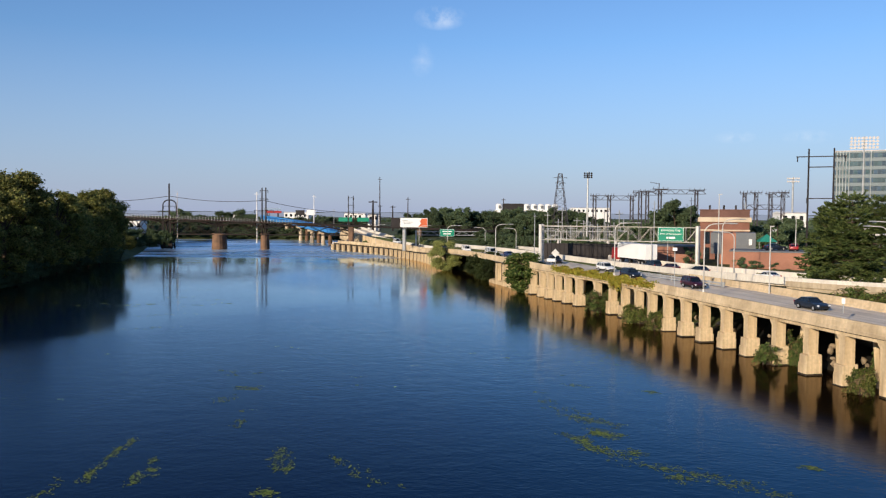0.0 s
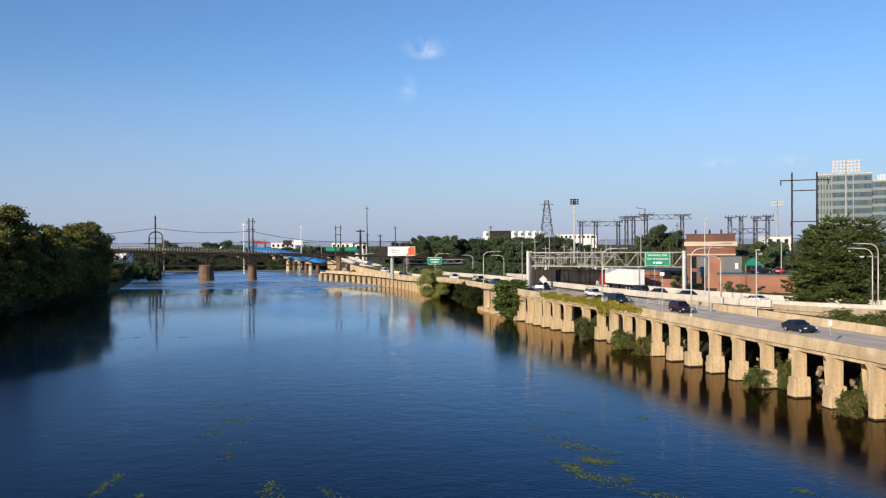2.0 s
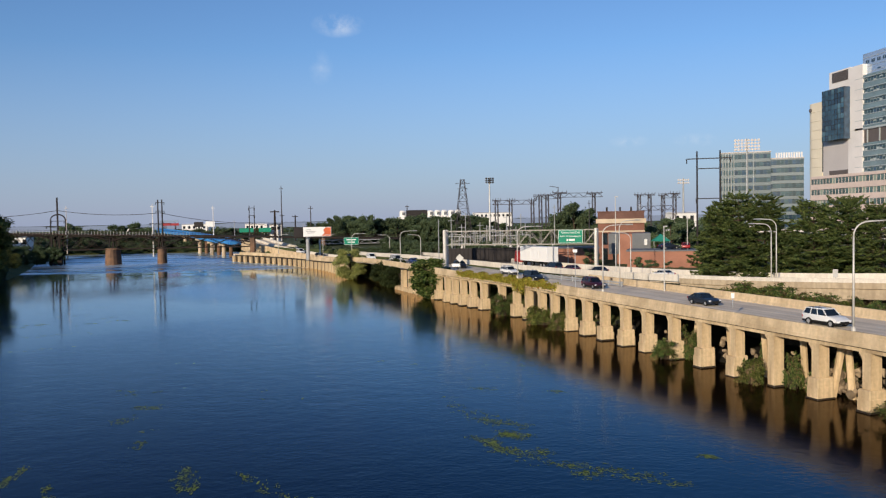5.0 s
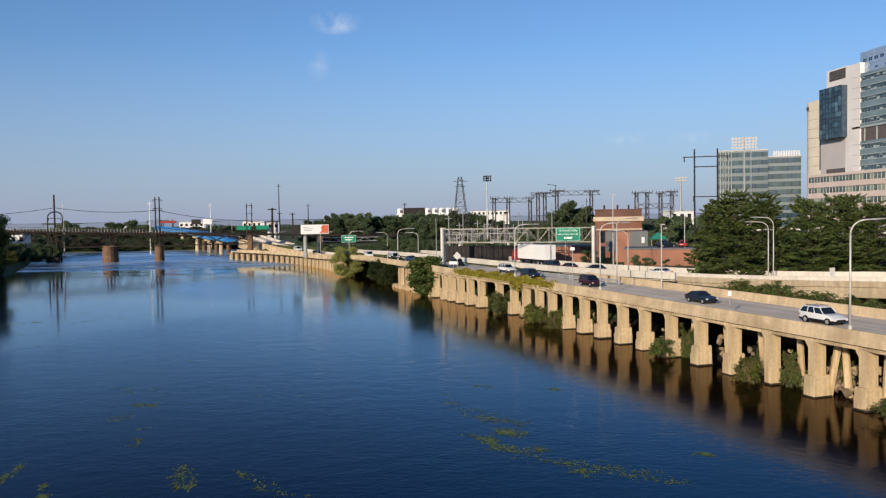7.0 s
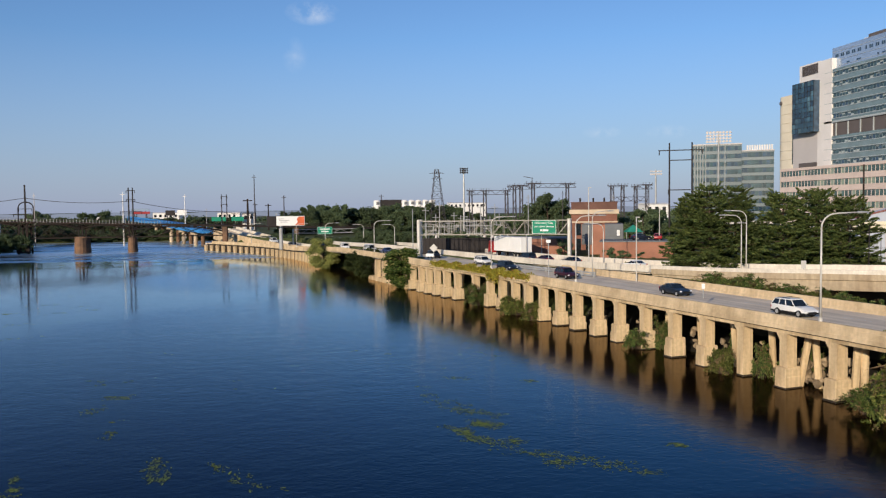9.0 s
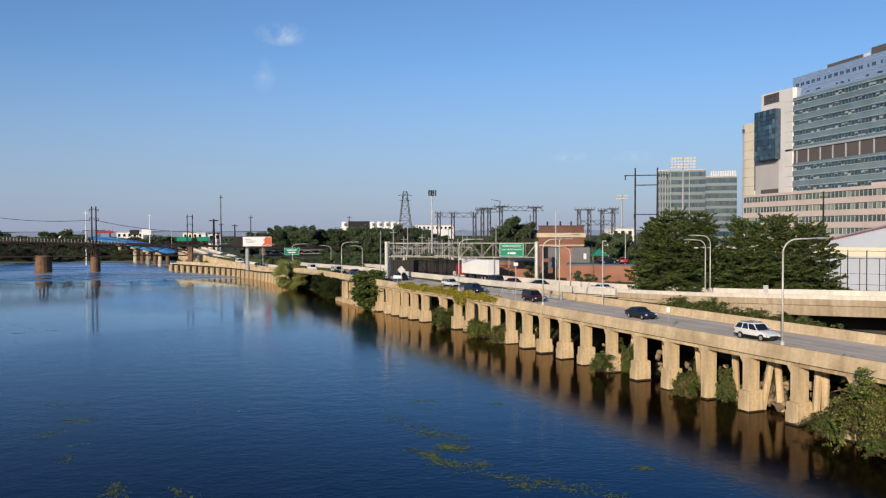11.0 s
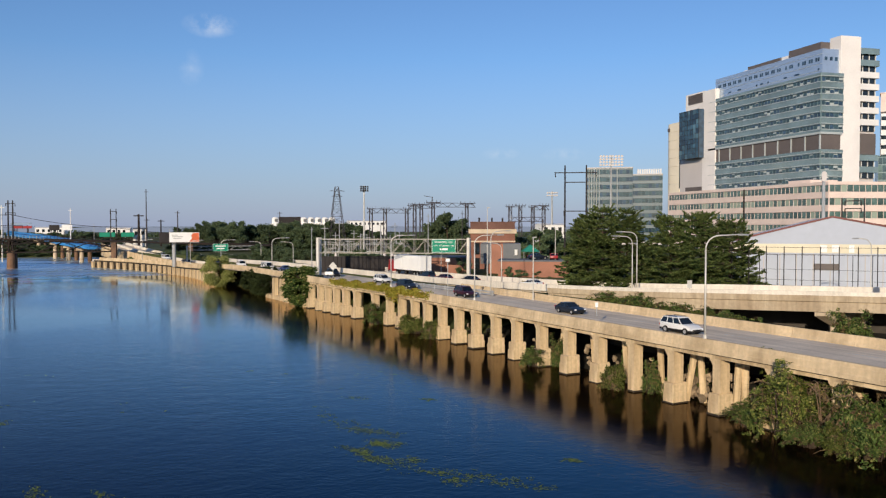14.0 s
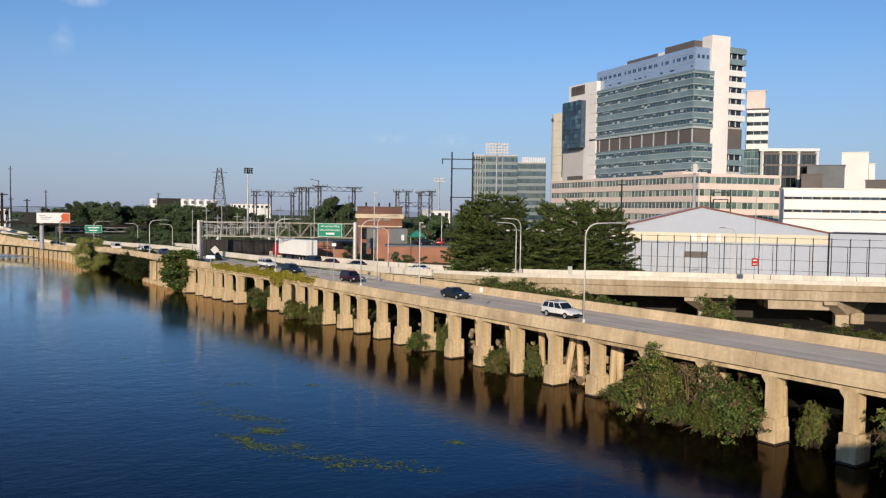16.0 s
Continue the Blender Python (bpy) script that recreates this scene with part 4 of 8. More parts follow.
def sign_gantry():
    g = thing("sign_gantry", "grey lattice sign gantry across the expressway", "sign gantry")
    a, b = Vector((19.6, 163.5, 0)), Vector((47.4, 152.0, 0))
    d = (b - a).normalized()
    s = Vector((-d.y, d.x, 0))
    z0, z1 = 9.6, 12.35
    for e, base in ((a, 5.0), (b, 4.8)):
        for k in (-0.75, 0.75):
            bm = bmesh.new()
            p = e + s * k
            tube(bm, [(p.x, p.y, base - 0.3), (p.x, p.y, z1 + 0.3)], 0.37, 10)
            tube(bm, [(p.x, p.y, base - 0.3), (p.x, p.y, base + 0.15)], 0.55, 10)
            part("column", bm, LAMP_GREY, g, smooth=False)
        for zz in (7.2, 9.5, 12.2):
            bm = bmesh.new()
            beam(bm, (*(e - s * 0.75).xy, zz), (*(e + s * 0.75).xy, zz), 0.18)
            part("tie", bm, GANTRY, g)
    for k in (-0.75, 0.75):
        for zz in (z0, z1):
            bm = bmesh.new()
            beam(bm, (*(a + s * k).xy, zz), (*(b + s * k).xy, zz), 0.15)
            part("chord", bm, GANTRY, g)
    n = 14
    for i in range(n + 1):
        p = a.lerp(b, i / n)
        bm = bmesh.new()
        for k in (-0.75, 0.75):
            beam(bm, (*(p + s * k).xy, z0), (*(p + s * k).xy, z1), 0.085)
        for zz in (z0, z1):
            beam(bm, (*(p - s * 0.75).xy, zz), (*(p + s * 0.75).xy, zz), 0.07)
        part("frame", bm, GANTRY, g)
        if i < n:
            q = a.lerp(b, (i + 1) / n)
            bm = bmesh.new()
            for k in (-0.75, 0.75):
                u, v = (z0, z1) if i % 2 else (z1, z0)
                beam(bm, (*(p + s * k).xy, u), (*(q + s * k).xy, v), 0.08)
            part("diagonal", bm, GANTRY, g)
    return g, a, b, d, s


def text_part(parent, body, size, mat, m, label=""):
    cu = bpy.data.curves.new("lettering", "FONT")
    cu.body, cu.size, cu.extrude, cu.align_x, cu.align_y = body, size, 0.01, "CENTER", "CENTER"
    tmp = bpy.data.objects.new("tmp", cu)
    scene.collection.objects.link(tmp)
    me = bpy.data.meshes.new_from_object(tmp.evaluated_get(bpy.context.evaluated_depsgraph_get()))
    bpy.data.objects.remove(tmp)
    me.materials.clear()
    me.materials.append(mat)
    ob = new("lettering", me)
    ob.parent = parent
    ob.matrix_local = m
    return ob


def road_sign(x, y, z, w, h, ang, lines, label, mat=SIGN_GREEN, bars=(), group=""):
    """A flat sheet sign with a raised border; it faces the bearing ang."""
    t = thing("road_sign", label, "road sign", Matrix.Translation((x, y, z)) @ Matrix.Rotation(ang + math.pi / 2, 4, "Z"), group)
    bm = bmesh.new()
    box(bm, -w / 2, w / 2, 0, 0.06, 0, h)
    part("panel", bevelled(bm, 0.02), mat, t)
    bm = bmesh.new()
    for x0, x1, z0, z1 in ((-w / 2 + 0.08, w / 2 - 0.08, 0.06, 0.12), (-w / 2 + 0.08, w / 2 - 0.08, h - 0.12, h - 0.06), (-w / 2 + 0.06, -w / 2 + 0.12, 0.06, h - 0.06), (w / 2 - 0.12, w / 2 - 0.06, 0.06, h - 0.06)):
        box(bm, x0, x1, -0.012, -0.002, z0, z1)
    part("border", bm, WHITE, t)
    for k, (txt, size, zz) in enumerate(lines):
        text_part(t, txt, size, WHITE, Matrix.Translation((0, -0.014, zz)) @ Matrix.Rotation(math.pi / 2, 4, "X"))
    for x0, x1, z0, z1 in bars:
        bm = bmesh.new()
        box(bm, x0, x1, -0.02, -0.003, z0, z1)
        part("writing_bar", bm, WHITE, t, "white bar of writing")
    return t


g, ga, gb, gd, gs = sign_gantry()
road_sign(42.5, 152.6, 9.75, 4.7, 2.65, -1.86, (("University City", 0.58, 2.1), ("Univ. of the Sciences", 0.46, 1.4)), "green overhead motorway sign with white lettering", bars=((-0.75, -0.45, 0.5, 0.85), (-0.3, 0.8, 0.5, 0.85)))
road_sign(0.8, 268, 6.9, 4.8, 2.4, -1.6, (), "green motorway sign far along the road", bars=((-1.6, 1.6, 1.5, 1.8), (-1.2, 1.2, 0.7, 1.0)))
bm = bmesh.new()
for z in (7.3, 8.5):
    tube(bm, [(-9.4, 269, z), (13.6, 268.4, z)], 0.12, 6)
for k in range(9):
    tube(bm, [(-9.4 + k * 2.55, 269 - k * 0.07, 7.3 if k % 2 else 8.5), (-6.85 + k * 2.55, 269 - k * 0.07, 8.5 if k % 2 else 7.3)], 0.06, 5)
for x in (-9.4, 13.6):
    tube(bm, [(x, 268.7, 3.0), (x, 268.7, 8.8)], 0.26, 8)
tagged(part("sign_truss", bm, STEEL_GREY), "grey steel truss that carries a road sign", "sign gantry")


def pole_sign(x, y, z, h, label, mat, w=0.9, hh=0.9, diamond=False):
    t = thing("post_sign", label, "road sign", Matrix.Translation((x, y, z)))
    bm = bmesh.new()
    tube(bm, [(0, 0, 0), (0, 0, h)], 0.05, 6)
    part("post", bm, STEEL_GREY, t)
    bm = bmesh.new()
    box(bm, -w / 2, w / 2, -0.07, -0.05, -hh / 2, hh / 2, Matrix.Rotation(radians(45), 4, "Y") if diamond else None)
    p = part("plate", bm, mat, t)
    p.matrix_local = Matrix.Translation((0, 0, h - hh / 2)) @ Matrix.Rotation(radians(-20), 4, "Z")
    return t


SIGN_BACK = material("sign_back", (0.5, 0.49, 0.46), 0.6, 0.2, scale=2, spread=0.1, bump=0)
SIGN_RED = material("sign_red", (0.55, 0.03, 0.03), 0.5, scale=1, spread=0.05, bump=0)
pole_sign(19.9, 150.5, ROAD_Z, 1.6, "white plate on a low post by the parapet", WHITE, 1.5, 0.55)
pole_sign(20.6, 150.0, ROAD_Z, 3.2, "grey diamond warning sign seen from behind", SIGN_BACK, 1.1, 1.1, True)
pole_sign(29.2, 102.4, PAR_TOP, 4.9, "slender post with small plates on the parapet", WHITE, 0.55, 0.4)
pole_sign(37.4, 75.6, PAR_TOP, 1.4, "short white marker post on the parapet", WHITE, 0.3, 0.5)
red = pole_sign(77.6, 79.05, 6.99, 11.4, "tall thin flagpole with a red sign", WHITE, 0.2, 0.2)
bm = bmesh.new()
box(bm, -0.5, 0.5, -0.1, -0.06, 1.7, 2.7)
part("red_plate", bm, SIGN_RED, red, "red square sign plate")
bm = bmesh.new()
box(bm, -0.32, 0.32, -0.115, -0.101, 2.35, 2.5)
box(bm, -0.32, 0.32, -0.115, -0.101, 1.9, 2.02)
part("writing_bar", bm, WHITE, red, "white bars of writing")
pole_sign(59.4, 93.5, 6.6, 1.3, "small grey box sign on the ramp barrier", SIGN_BACK, 0.6, 1.0)


def billboard():
    t = thing("billboard", "white and orange billboard on a tall post", "billboard", Matrix.Translation((-9.9, 262, 0)))
    bm = bmesh.new()
    tube(bm, [(-3.1, 0.9, 2.4), (-3.1, 0.9, 10.4)], 0.62, 12)
    part("post", bm, STEEL_GREY, t)
    bm = bmesh.new()
    box(bm, -4.4, 4.4, 0, 0.5, 9.95, 12.95)
    part("panel", bevelled(bm, 0.04), WHITE, t)
    bm = bmesh.new()
    # a slanted orange field
    vs = [bm.verts.new(p) for p in ((1.4, -0.006, 10.1), (4.3, -0.006, 10.1), (4.3, -0.006, 12.8), (2.6, -0.006, 12.8), (1.9, -0.006, 11.9), (2.3, -0.006, 11.2))]
    bm.faces.new(vs)
    part("orange_field", bm, material("billboard_orange", (0.75, 0.16, 0.06), 0.6, scale=0.4, spread=0.3, bump=0), t, "orange field")
    for x0, x1, z in ((-3.7, -2.0, 12.0), (-3.6, -0.4, 11.5), (-3.2, -0.9, 11.0)):
        bm = bmesh.new()
        box(bm, x0, x1, -0.02, -0.005, z, z + 0.22)
        part("writing_bar", bm, STEEL_GREY, t, "grey bar of writing")
    bm = bmesh.new()
    box(bm, -7.4, -4.5, 1.2, 1.6, 9.9, 12.9)
    part("rear_panel", bm, STEEL_DARK, t, "dark back of a second panel")
    bm = bmesh.new()
    for x in (-4, -1.5, 1.5, 4):
        beam(bm, (x, 0.3, 9.7), (x, -0.9, 9.7), 0.1)
    box(bm, -4.4, 4.4, -0.9, 0.4, 9.62, 9.7)
    part("catwalk", bm, STEEL_DARK, t)
    return t


billboard()
# low guard rail and gap between the two roads
def guard_rail():
    t = thing("guard_rail", "grey steel guard rail between the two carriageways", "guard rail")
    for k in range(8):
        x, y = 31.5 + k * 0.95, 131 - k * 2.9
        bm = bmesh.new()
        box(bm, x - 0.08, x + 0.08, y - 0.08, y + 0.08, 4.6, 5.7)
        part("post", bm, STEEL_GREY, t)
    for z in (5.15, 5.5):
        bm = bmesh.new()
        beam(bm, (31.4, 131.2, z), (38.3, 110.4, z), 0.08, 0.24)
        part("rail", bm, STEEL_GREY, t)


guard_rail()


# ---------------------------------------------------------------- vehicles
def paint(name, c, metal=0.3):
    m = material(name, c, 0.28, metal, scale=0.5, spread=0.05, bump=0, spec=0.6)
    return m


HEAD_LAMP = material("lamp_glass", (0.7, 0.72, 0.75), 0.15, scale=1, spread=0.05, bump=0, spec=0.8)
TAIL_LAMP = material("tail_lamp", (0.35, 0.01, 0.01), 0.2, scale=1, spread=0.05, bump=0, spec=0.8)
SHAPES = {
    # length, width, height, bonnet end, screen base..roof front..roof rear..tail, belt, sill
    "sedan": (4.7, 1.8, 1.45, (0.95, 1.55, 2.2, 3.5, 4.2), 0.95, 1.02),
    "suv": (4.8, 1.88, 1.75, (1.0, 1.45, 2.05, 4.35, 4.7), 1.08, 1.15),
    "van": (5.8, 2.0, 2.1, (0.75, 1.05, 1.65, 5.5, 5.75), 1.2, 1.25),
    "pickup": (5.6, 1.95, 1.85, (1.3, 1.7, 2.3, 3.3, 3.6), 1.15, 1.2),
}


def vehicle(kind, mat, label, x, y, off_ang, z):
    """A road vehicle whose nose points along off_ang (bearing from +x)."""
    L, W, H, cut, belt, shoulder = SHAPES[kind]
    t = thing(kind, label, {"sedan": "car", "suv": "car", "van": "van", "pickup": "truck"}[kind], Matrix.Translation((x, y, z)) @ Matrix.Rotation(off_ang, 4, "Z") @ Matrix.Scale(0.87, 4), "vehicles on the expressway")
    nose, base, r0, r1, tail = cut
    X = lambda u: L / 2 - u
    bm = bmesh.new()
    prof = [(0.05, 0.32), (0.0, 0.55), (0.12, 0.72), (nose * 0.8, belt - 0.06), (base, belt), (tail, shoulder), (L - 0.08, shoulder - 0.08), (L, 0.6), (L - 0.06, 0.34)]
    ws = [W / 2 * k for k in (0.90, 0.95, 0.94, 0.96, 0.97, 0.97, 0.93, 0.95, 0.92)]
    a = [bm.verts.new((X(u), w, v)) for (u, v), w in zip(prof, ws)]
    b = [bm.verts.new((X(u), -w, v)) for (u, v), w in zip(prof, ws)]
    bm.faces.new(a[::-1])
    bm.faces.new(b)
    for k in range(len(prof)):
        bm.faces.new((a[k], a[(k + 1) % len(prof)], b[(k + 1) % len(prof)], b[k]))
    bevelled(bm, 0.05, 2)
    part("body", bm, mat, t, smooth=True)
    # glazed cabin under a painted roof
    bm = bmesh.new()
    lo, hi, wt = (base, tail), (r0, r1), W * 0.39
    g0 = [(X(lo[0]), W * 0.465, belt - 0.02), (X(lo[1]), W * 0.465, shoulder - 0.02), (X(lo[1]), -W * 0.465, shoulder - 0.02), (X(lo[0]), -W * 0.465, belt - 0.02)]
    g1 = [(X(hi[0]), wt, H - 0.09), (X(hi[1]), wt, H - 0.09), (X(hi[1]), -wt, H - 0.09), (X(hi[0]), -wt, H - 0.09)]
    va, vb = [bm.verts.new(p) for p in g0], [bm.verts.new(p) for p in g1]
    bm.faces.new(vb[::-1])
    for k in range(4):
        bm.faces.new((va[k], vb[k], vb[(k + 1) % 4], va[(k + 1) % 4]))
    part("glazing", bm, GLASS_DARK, t, "dark glass")
    bm = bmesh.new()
    box(bm, X(hi[1]) - 0.04, X(hi[0]) + 0.02, -wt - 0.03, wt + 0.03, H - 0.1, H)
    bevelled(bm, 0.045, 2)
    part("roof", bm, mat, t, smooth=True)
    marks = [0.0, 0.36, 0.68, 1.0] if kind != "van" else [0, 0.2, 0.4, 0.6, 0.8, 1.0]
    for s in (1, -1):
        for f in marks:
            p0 = Vector(g0[0]).lerp(Vector(g0[1]), f)
            p1 = Vector(g1[0]).lerp(Vector(g1[1]), f)
            p0.y *= s * 1.005
            p1.y *= s * 1.005
            bm = bmesh.new()
            beam(bm, p0, p1, 0.09, 0.05)
            part("pillar", bm, mat, t)
    rad = 0.33 if kind == "sedan" else 0.37
    for wx in (L / 2 - 0.9, -L / 2 + 0.95):
        for s in (1, -1):
            bm = bmesh.new()
            tube(bm, [(0, -0.11, 0), (0, 0.11, 0)], rad, 16)
            wh = part("wheel", bm, BLACK, t, "black tyre")
            wh.matrix_local = Matrix.Translation((wx, s * (W / 2 - 0.1), rad))
            bm = bmesh.new()
            tube(bm, [(0, -0.118, 0), (0, 0.118, 0)], rad * 0.6, 10)
            part("rim", bm, STEEL_GREY, wh, "grey metal rim")
    for s in (1, -1):
        bm = bmesh.new()
        box(bm, L / 2 - 0.2, L / 2 - 0.03, s * W * 0.42 - 0.16, s * W * 0.42 + 0.12, 0.6, 0.76)
        part("headlight", bevelled(bm, 0.03), HEAD_LAMP, t)
        bm = bmesh.new()
        box(bm, -L / 2 - 0.01, -L / 2 + 0.1, s * W * 0.42 - 0.12, s * W * 0.42 + 0.1, 0.72, 0.95)
        part("tail_light", bevelled(bm, 0.02), TAIL_LAMP, t)
        bm = bmesh.new()
        box(bm, X(base) - 0.3, X(base) - 0.1, s * W * 0.5 - 0.08, s * W * 0.5 + 0.08, belt + 0.02, belt + 0.16)
        part("mirror", bevelled(bm, 0.03), BLACK, t)
    bm = bmesh.new()
    box(bm, L / 2 - 0.05, L / 2 + 0.03, -W * 0.3, W * 0.3, 0.42, 0.62)
    part("grille", bm, BLACK, t)
    bm = bmesh.new()
    box(bm, -L / 2 + 0.3, L / 2 - 0.3, -W * 0.42, W * 0.42, 0.22, 0.36)
    part("underside", bm, BLACK, t)
    if kind == "suv":
        bm = bmesh.new()
        box(bm, -L / 2 - 0.02, L / 2 + 0.02, -W * 0.492, W * 0.492, 0.34, 0.52)
        part("cladding", bevelled(bm, 0.04), BLACK, t, "black lower cladding")
        for s in (1, -1):
            bm = bmesh.new()
            tube(bm, [(X(hi[0]) - 0.3, s * wt * 0.85, H), (X(hi[0]) - 0.4, s * wt * 0.85, H + 0.08), (X(hi[1]) + 0.4, s * wt * 0.85, H + 0.08), (X(hi[1]) + 0.3, s * wt * 0.85, H)], 0.03, 6)
            part("roof_rail", bm, BLACK, t)
    if kind == "pickup":
        bm = bmesh.new()
        box(bm, -L / 2 + 0.1, 0.3, -W * 0.47, W * 0.47, 1.0, 1.75)
        part("service_body", bevelled(bm, 0.05), mat, t)
        bm = bmesh.new()
        tube(bm, [(-1.2, 0, 1.7), (-1.0, 0.1, 2.5), (0.9, 0.2, 2.45)], 0.12, 8)
        part("boom", bm, WHITE, t)
    return t


BLUE_CAR, DARK_CAR, MAROON, SILVER, WHITE_CAR, BLACK_CAR = paint("blue_paint", (0.02, 0.05, 0.18)), paint("dark_blue_paint", (0.02, 0.03, 0.05)), paint("maroon_paint", (0.06, 0.012, 0.025)), paint("silver_paint", (0.35, 0.37, 0.4), 0.5), paint("white_car_paint", (0.78, 0.78, 0.76), 0.0), paint("black_paint", (0.012, 0.012, 0.014))


def on_road(kind, mat, label, y, off, towards=True):
    p = edge_path(y, y + 0.5, 0.5, ROAD_Z, off)[0]
    ang = math.atan2(-1, -(edge(y + 2) - edge(y - 2)) / 4.0)
    return vehicle(kind, mat, label, p[0], p[1], ang if towards else ang + math.pi, ROAD_Z + lift(y) + 0.004)


on_road("suv", WHITE_CAR, "white off-road car driving on the expressway", 66.5, 5.6)
on_road("sedan", DARK_CAR, "dark blue sedan on the expressway", 85, 6.6)
on_road("suv", MAROON, "dark maroon sport utility car on the expressway", 109, 6.2)
on_road("suv", DARK_CAR, "dark grey sport utility car on the expressway", 125, 5.4)
on_road("suv", WHITE_CAR, "white sport utility car on the expressway", 138, 8.6)
on_road("sedan", BLUE_CAR, "blue sedan driving on the expressway", 182, 6.2)
on_road("suv", BLACK_CAR, "black sport utility car on the expressway", 160, 8.2)
on_road("van", WHITE_CAR, "white van far along the expressway", 188, 4.0)
on_road("sedan", BLACK_CAR, "black sedan far along the expressway", 228, 5)
on_road("sedan", MAROON, "maroon sedan far along the expressway", 246, 8)
on_road("van", WHITE_CAR, "white van far along the expressway", 236, 11)
on_road("suv", BLACK_CAR, "black sport utility car far along the expressway", 270, 6)
on_road("sedan", SILVER, "silver sedan far along the expressway", 288, 9)
for s, kind, mat, lab in ((5.5, "sedan", BLACK_CAR, "black sedan on the far carriageway"), (4.75, "suv", DARK_CAR, "dark sport utility car on the far carriageway"), (5.05, "sedan", MAROON, "dark red sedan on the far carriageway"), (6.5, "sedan", WHITE_CAR, "white sedan on the far carriageway")):
    p, d = Vector(ramp_at(s)), Vector(ramp_at(s - 0.1)) - Vector(ramp_at(s + 0.1))
    side = Vector((-d.y, d.x, 0)).normalized()
    q = p - side * 3.2
    vehicle(kind, mat, lab, q.x, q.y, math.atan2(d.y, d.x), p.z - 0.896)


def lorry(x, y, z, ang, length, tank, label, cab_mat):
    t = thing("tanker_lorry" if tank else "box_lorry", label, "lorry", Matrix.Translation((x, y, z)) @ Matrix.Rotation(ang, 4, "Z"), "vehicles on the expressway")
    bm = bmesh.new()
    if tank:
        tube(bm, [(-length / 2, 0, 2.3), (-length / 2 + 0.3, 0, 2.3), (length / 2 - 0.3, 0, 2.3), (length / 2, 0, 2.3)], [0.75, 1.1, 1.1, 0.8], 20)
        part("tank", bm, STEEL_GREY, t, "shiny grey tank", smooth=True)
    else:
        box(bm, -length / 2, length / 2, -1.28, 1.28, 1.15, 4.05)
        part("trailer", bevelled(bm, 0.04), WHITE, t, "plain white box trailer")
        for k in range(1, 10):
            bm = bmesh.new()
            xx = -length / 2 + k * length / 10
            box(bm, xx - 0.03, xx + 0.03, -1.3, 1.3, 1.2, 4.0)
            part("rib", bm, WHITE, t)
    bm = bmesh.new()
    box(bm, -length / 2 + 0.2, length / 2 + 0.3, -0.5, 0.5, 0.85, 1.14)
    part("chassis", bm, BLACK, t)
    bm = bmesh.new()
    box(bm, length / 2 + 0.5, length / 2 + 2.7, -1.2, 1.2, 0.7, 3.1)
    for v in bm.verts:
        if v.co.x > length / 2 + 2 and v.co.z > 2:
            v.co.x -= 0.5
    part("cab", bevelled(bm, 0.1, 2), cab_mat, t)
    bm = bmesh.new()
    box(bm, length / 2 + 2.15, length / 2 + 2.55, -1.05, 1.05, 1.95, 2.75)
    part("windscreen", bm, GLASS_DARK, t)
    for wx in (-length / 2 + 1.2, -length / 2 + 2.4, length / 2 - 1.2, length / 2 + 1.9):
        for s in (1, -1):
            bm = bmesh.new()
            tube(bm, [(0, -0.2, 0), (0, 0.2, 0)], 0.5, 14)
            w = part("wheel", bm, BLACK, t, "black tyre")
            w.matrix_local = Matrix.Translation((wx, s * 1.02, 0.5))
            bm = bmesh.new()
            tube(bm, [(0, -0.21, 0), (0, 0.21, 0)], 0.28, 8)
            part("rim", bm, STEEL_GREY, w)
    return t


CAB_RED = paint("dark_red_paint", (0.32, 0.02, 0.02), 0.0)
for s, length, tank, lab, cab in ((4.22, 10.4, False, "white box lorry with a red cab on the ramp", CAB_RED),):
    p, d = Vector(ramp_at(s)), Vector(ramp_at(s - 0.1)) - Vector(ramp_at(s + 0.1))
    side = Vector((-d.y, d.x, 0)).normalized()
    q = p - side * (2.6 if tank else 6.6)
    lorry(q.x, q.y, p.z - 0.896, math.atan2(d.y, d.x), length, tank, lab, cab)


# ---------------------------------------------------------------- buildings
def prism(bm, pts, z0, z1, mat=0):
    a = [bm.verts.new((x, y, z0)) for x, y in pts]
    b = [bm.verts.new((x, y, z1)) for x, y in pts]
    bm.faces.new(a[::-1]).material_index = mat
    bm.faces.new(b).material_index = mat
    for k in range(len(pts)):
        bm.faces.new((a[k], a[(k + 1) % len(pts)], b[(k + 1) % len(pts)], b[k])).material_index = mat


def solid(parent, name, x0, x1, y0, y1, z0, z1, mat, label="", bev=0.0):
    bm = bmesh.new()
    box(bm, x0, x1, y0, y1, z0, z1)
    if bev:
        bevelled(bm, bev)
    return part(name, bm, mat, parent, label)


PANES = {}


def pane_mesh(w, h, mat):
    key = (round(w, 2), round(h, 2), mat.name)
    if key not in PANES:
        bm = bmesh.new()
        box(bm, 0.05, w - 0.05, 0.0, 0.12, 0.05, h - 0.05)
        me = bpy.data.meshes.new("pane")
        bm.to_mesh(me)
        bm.free()
        me.materials.append(mat)
        PANES[key] = me
    return PANES[key]


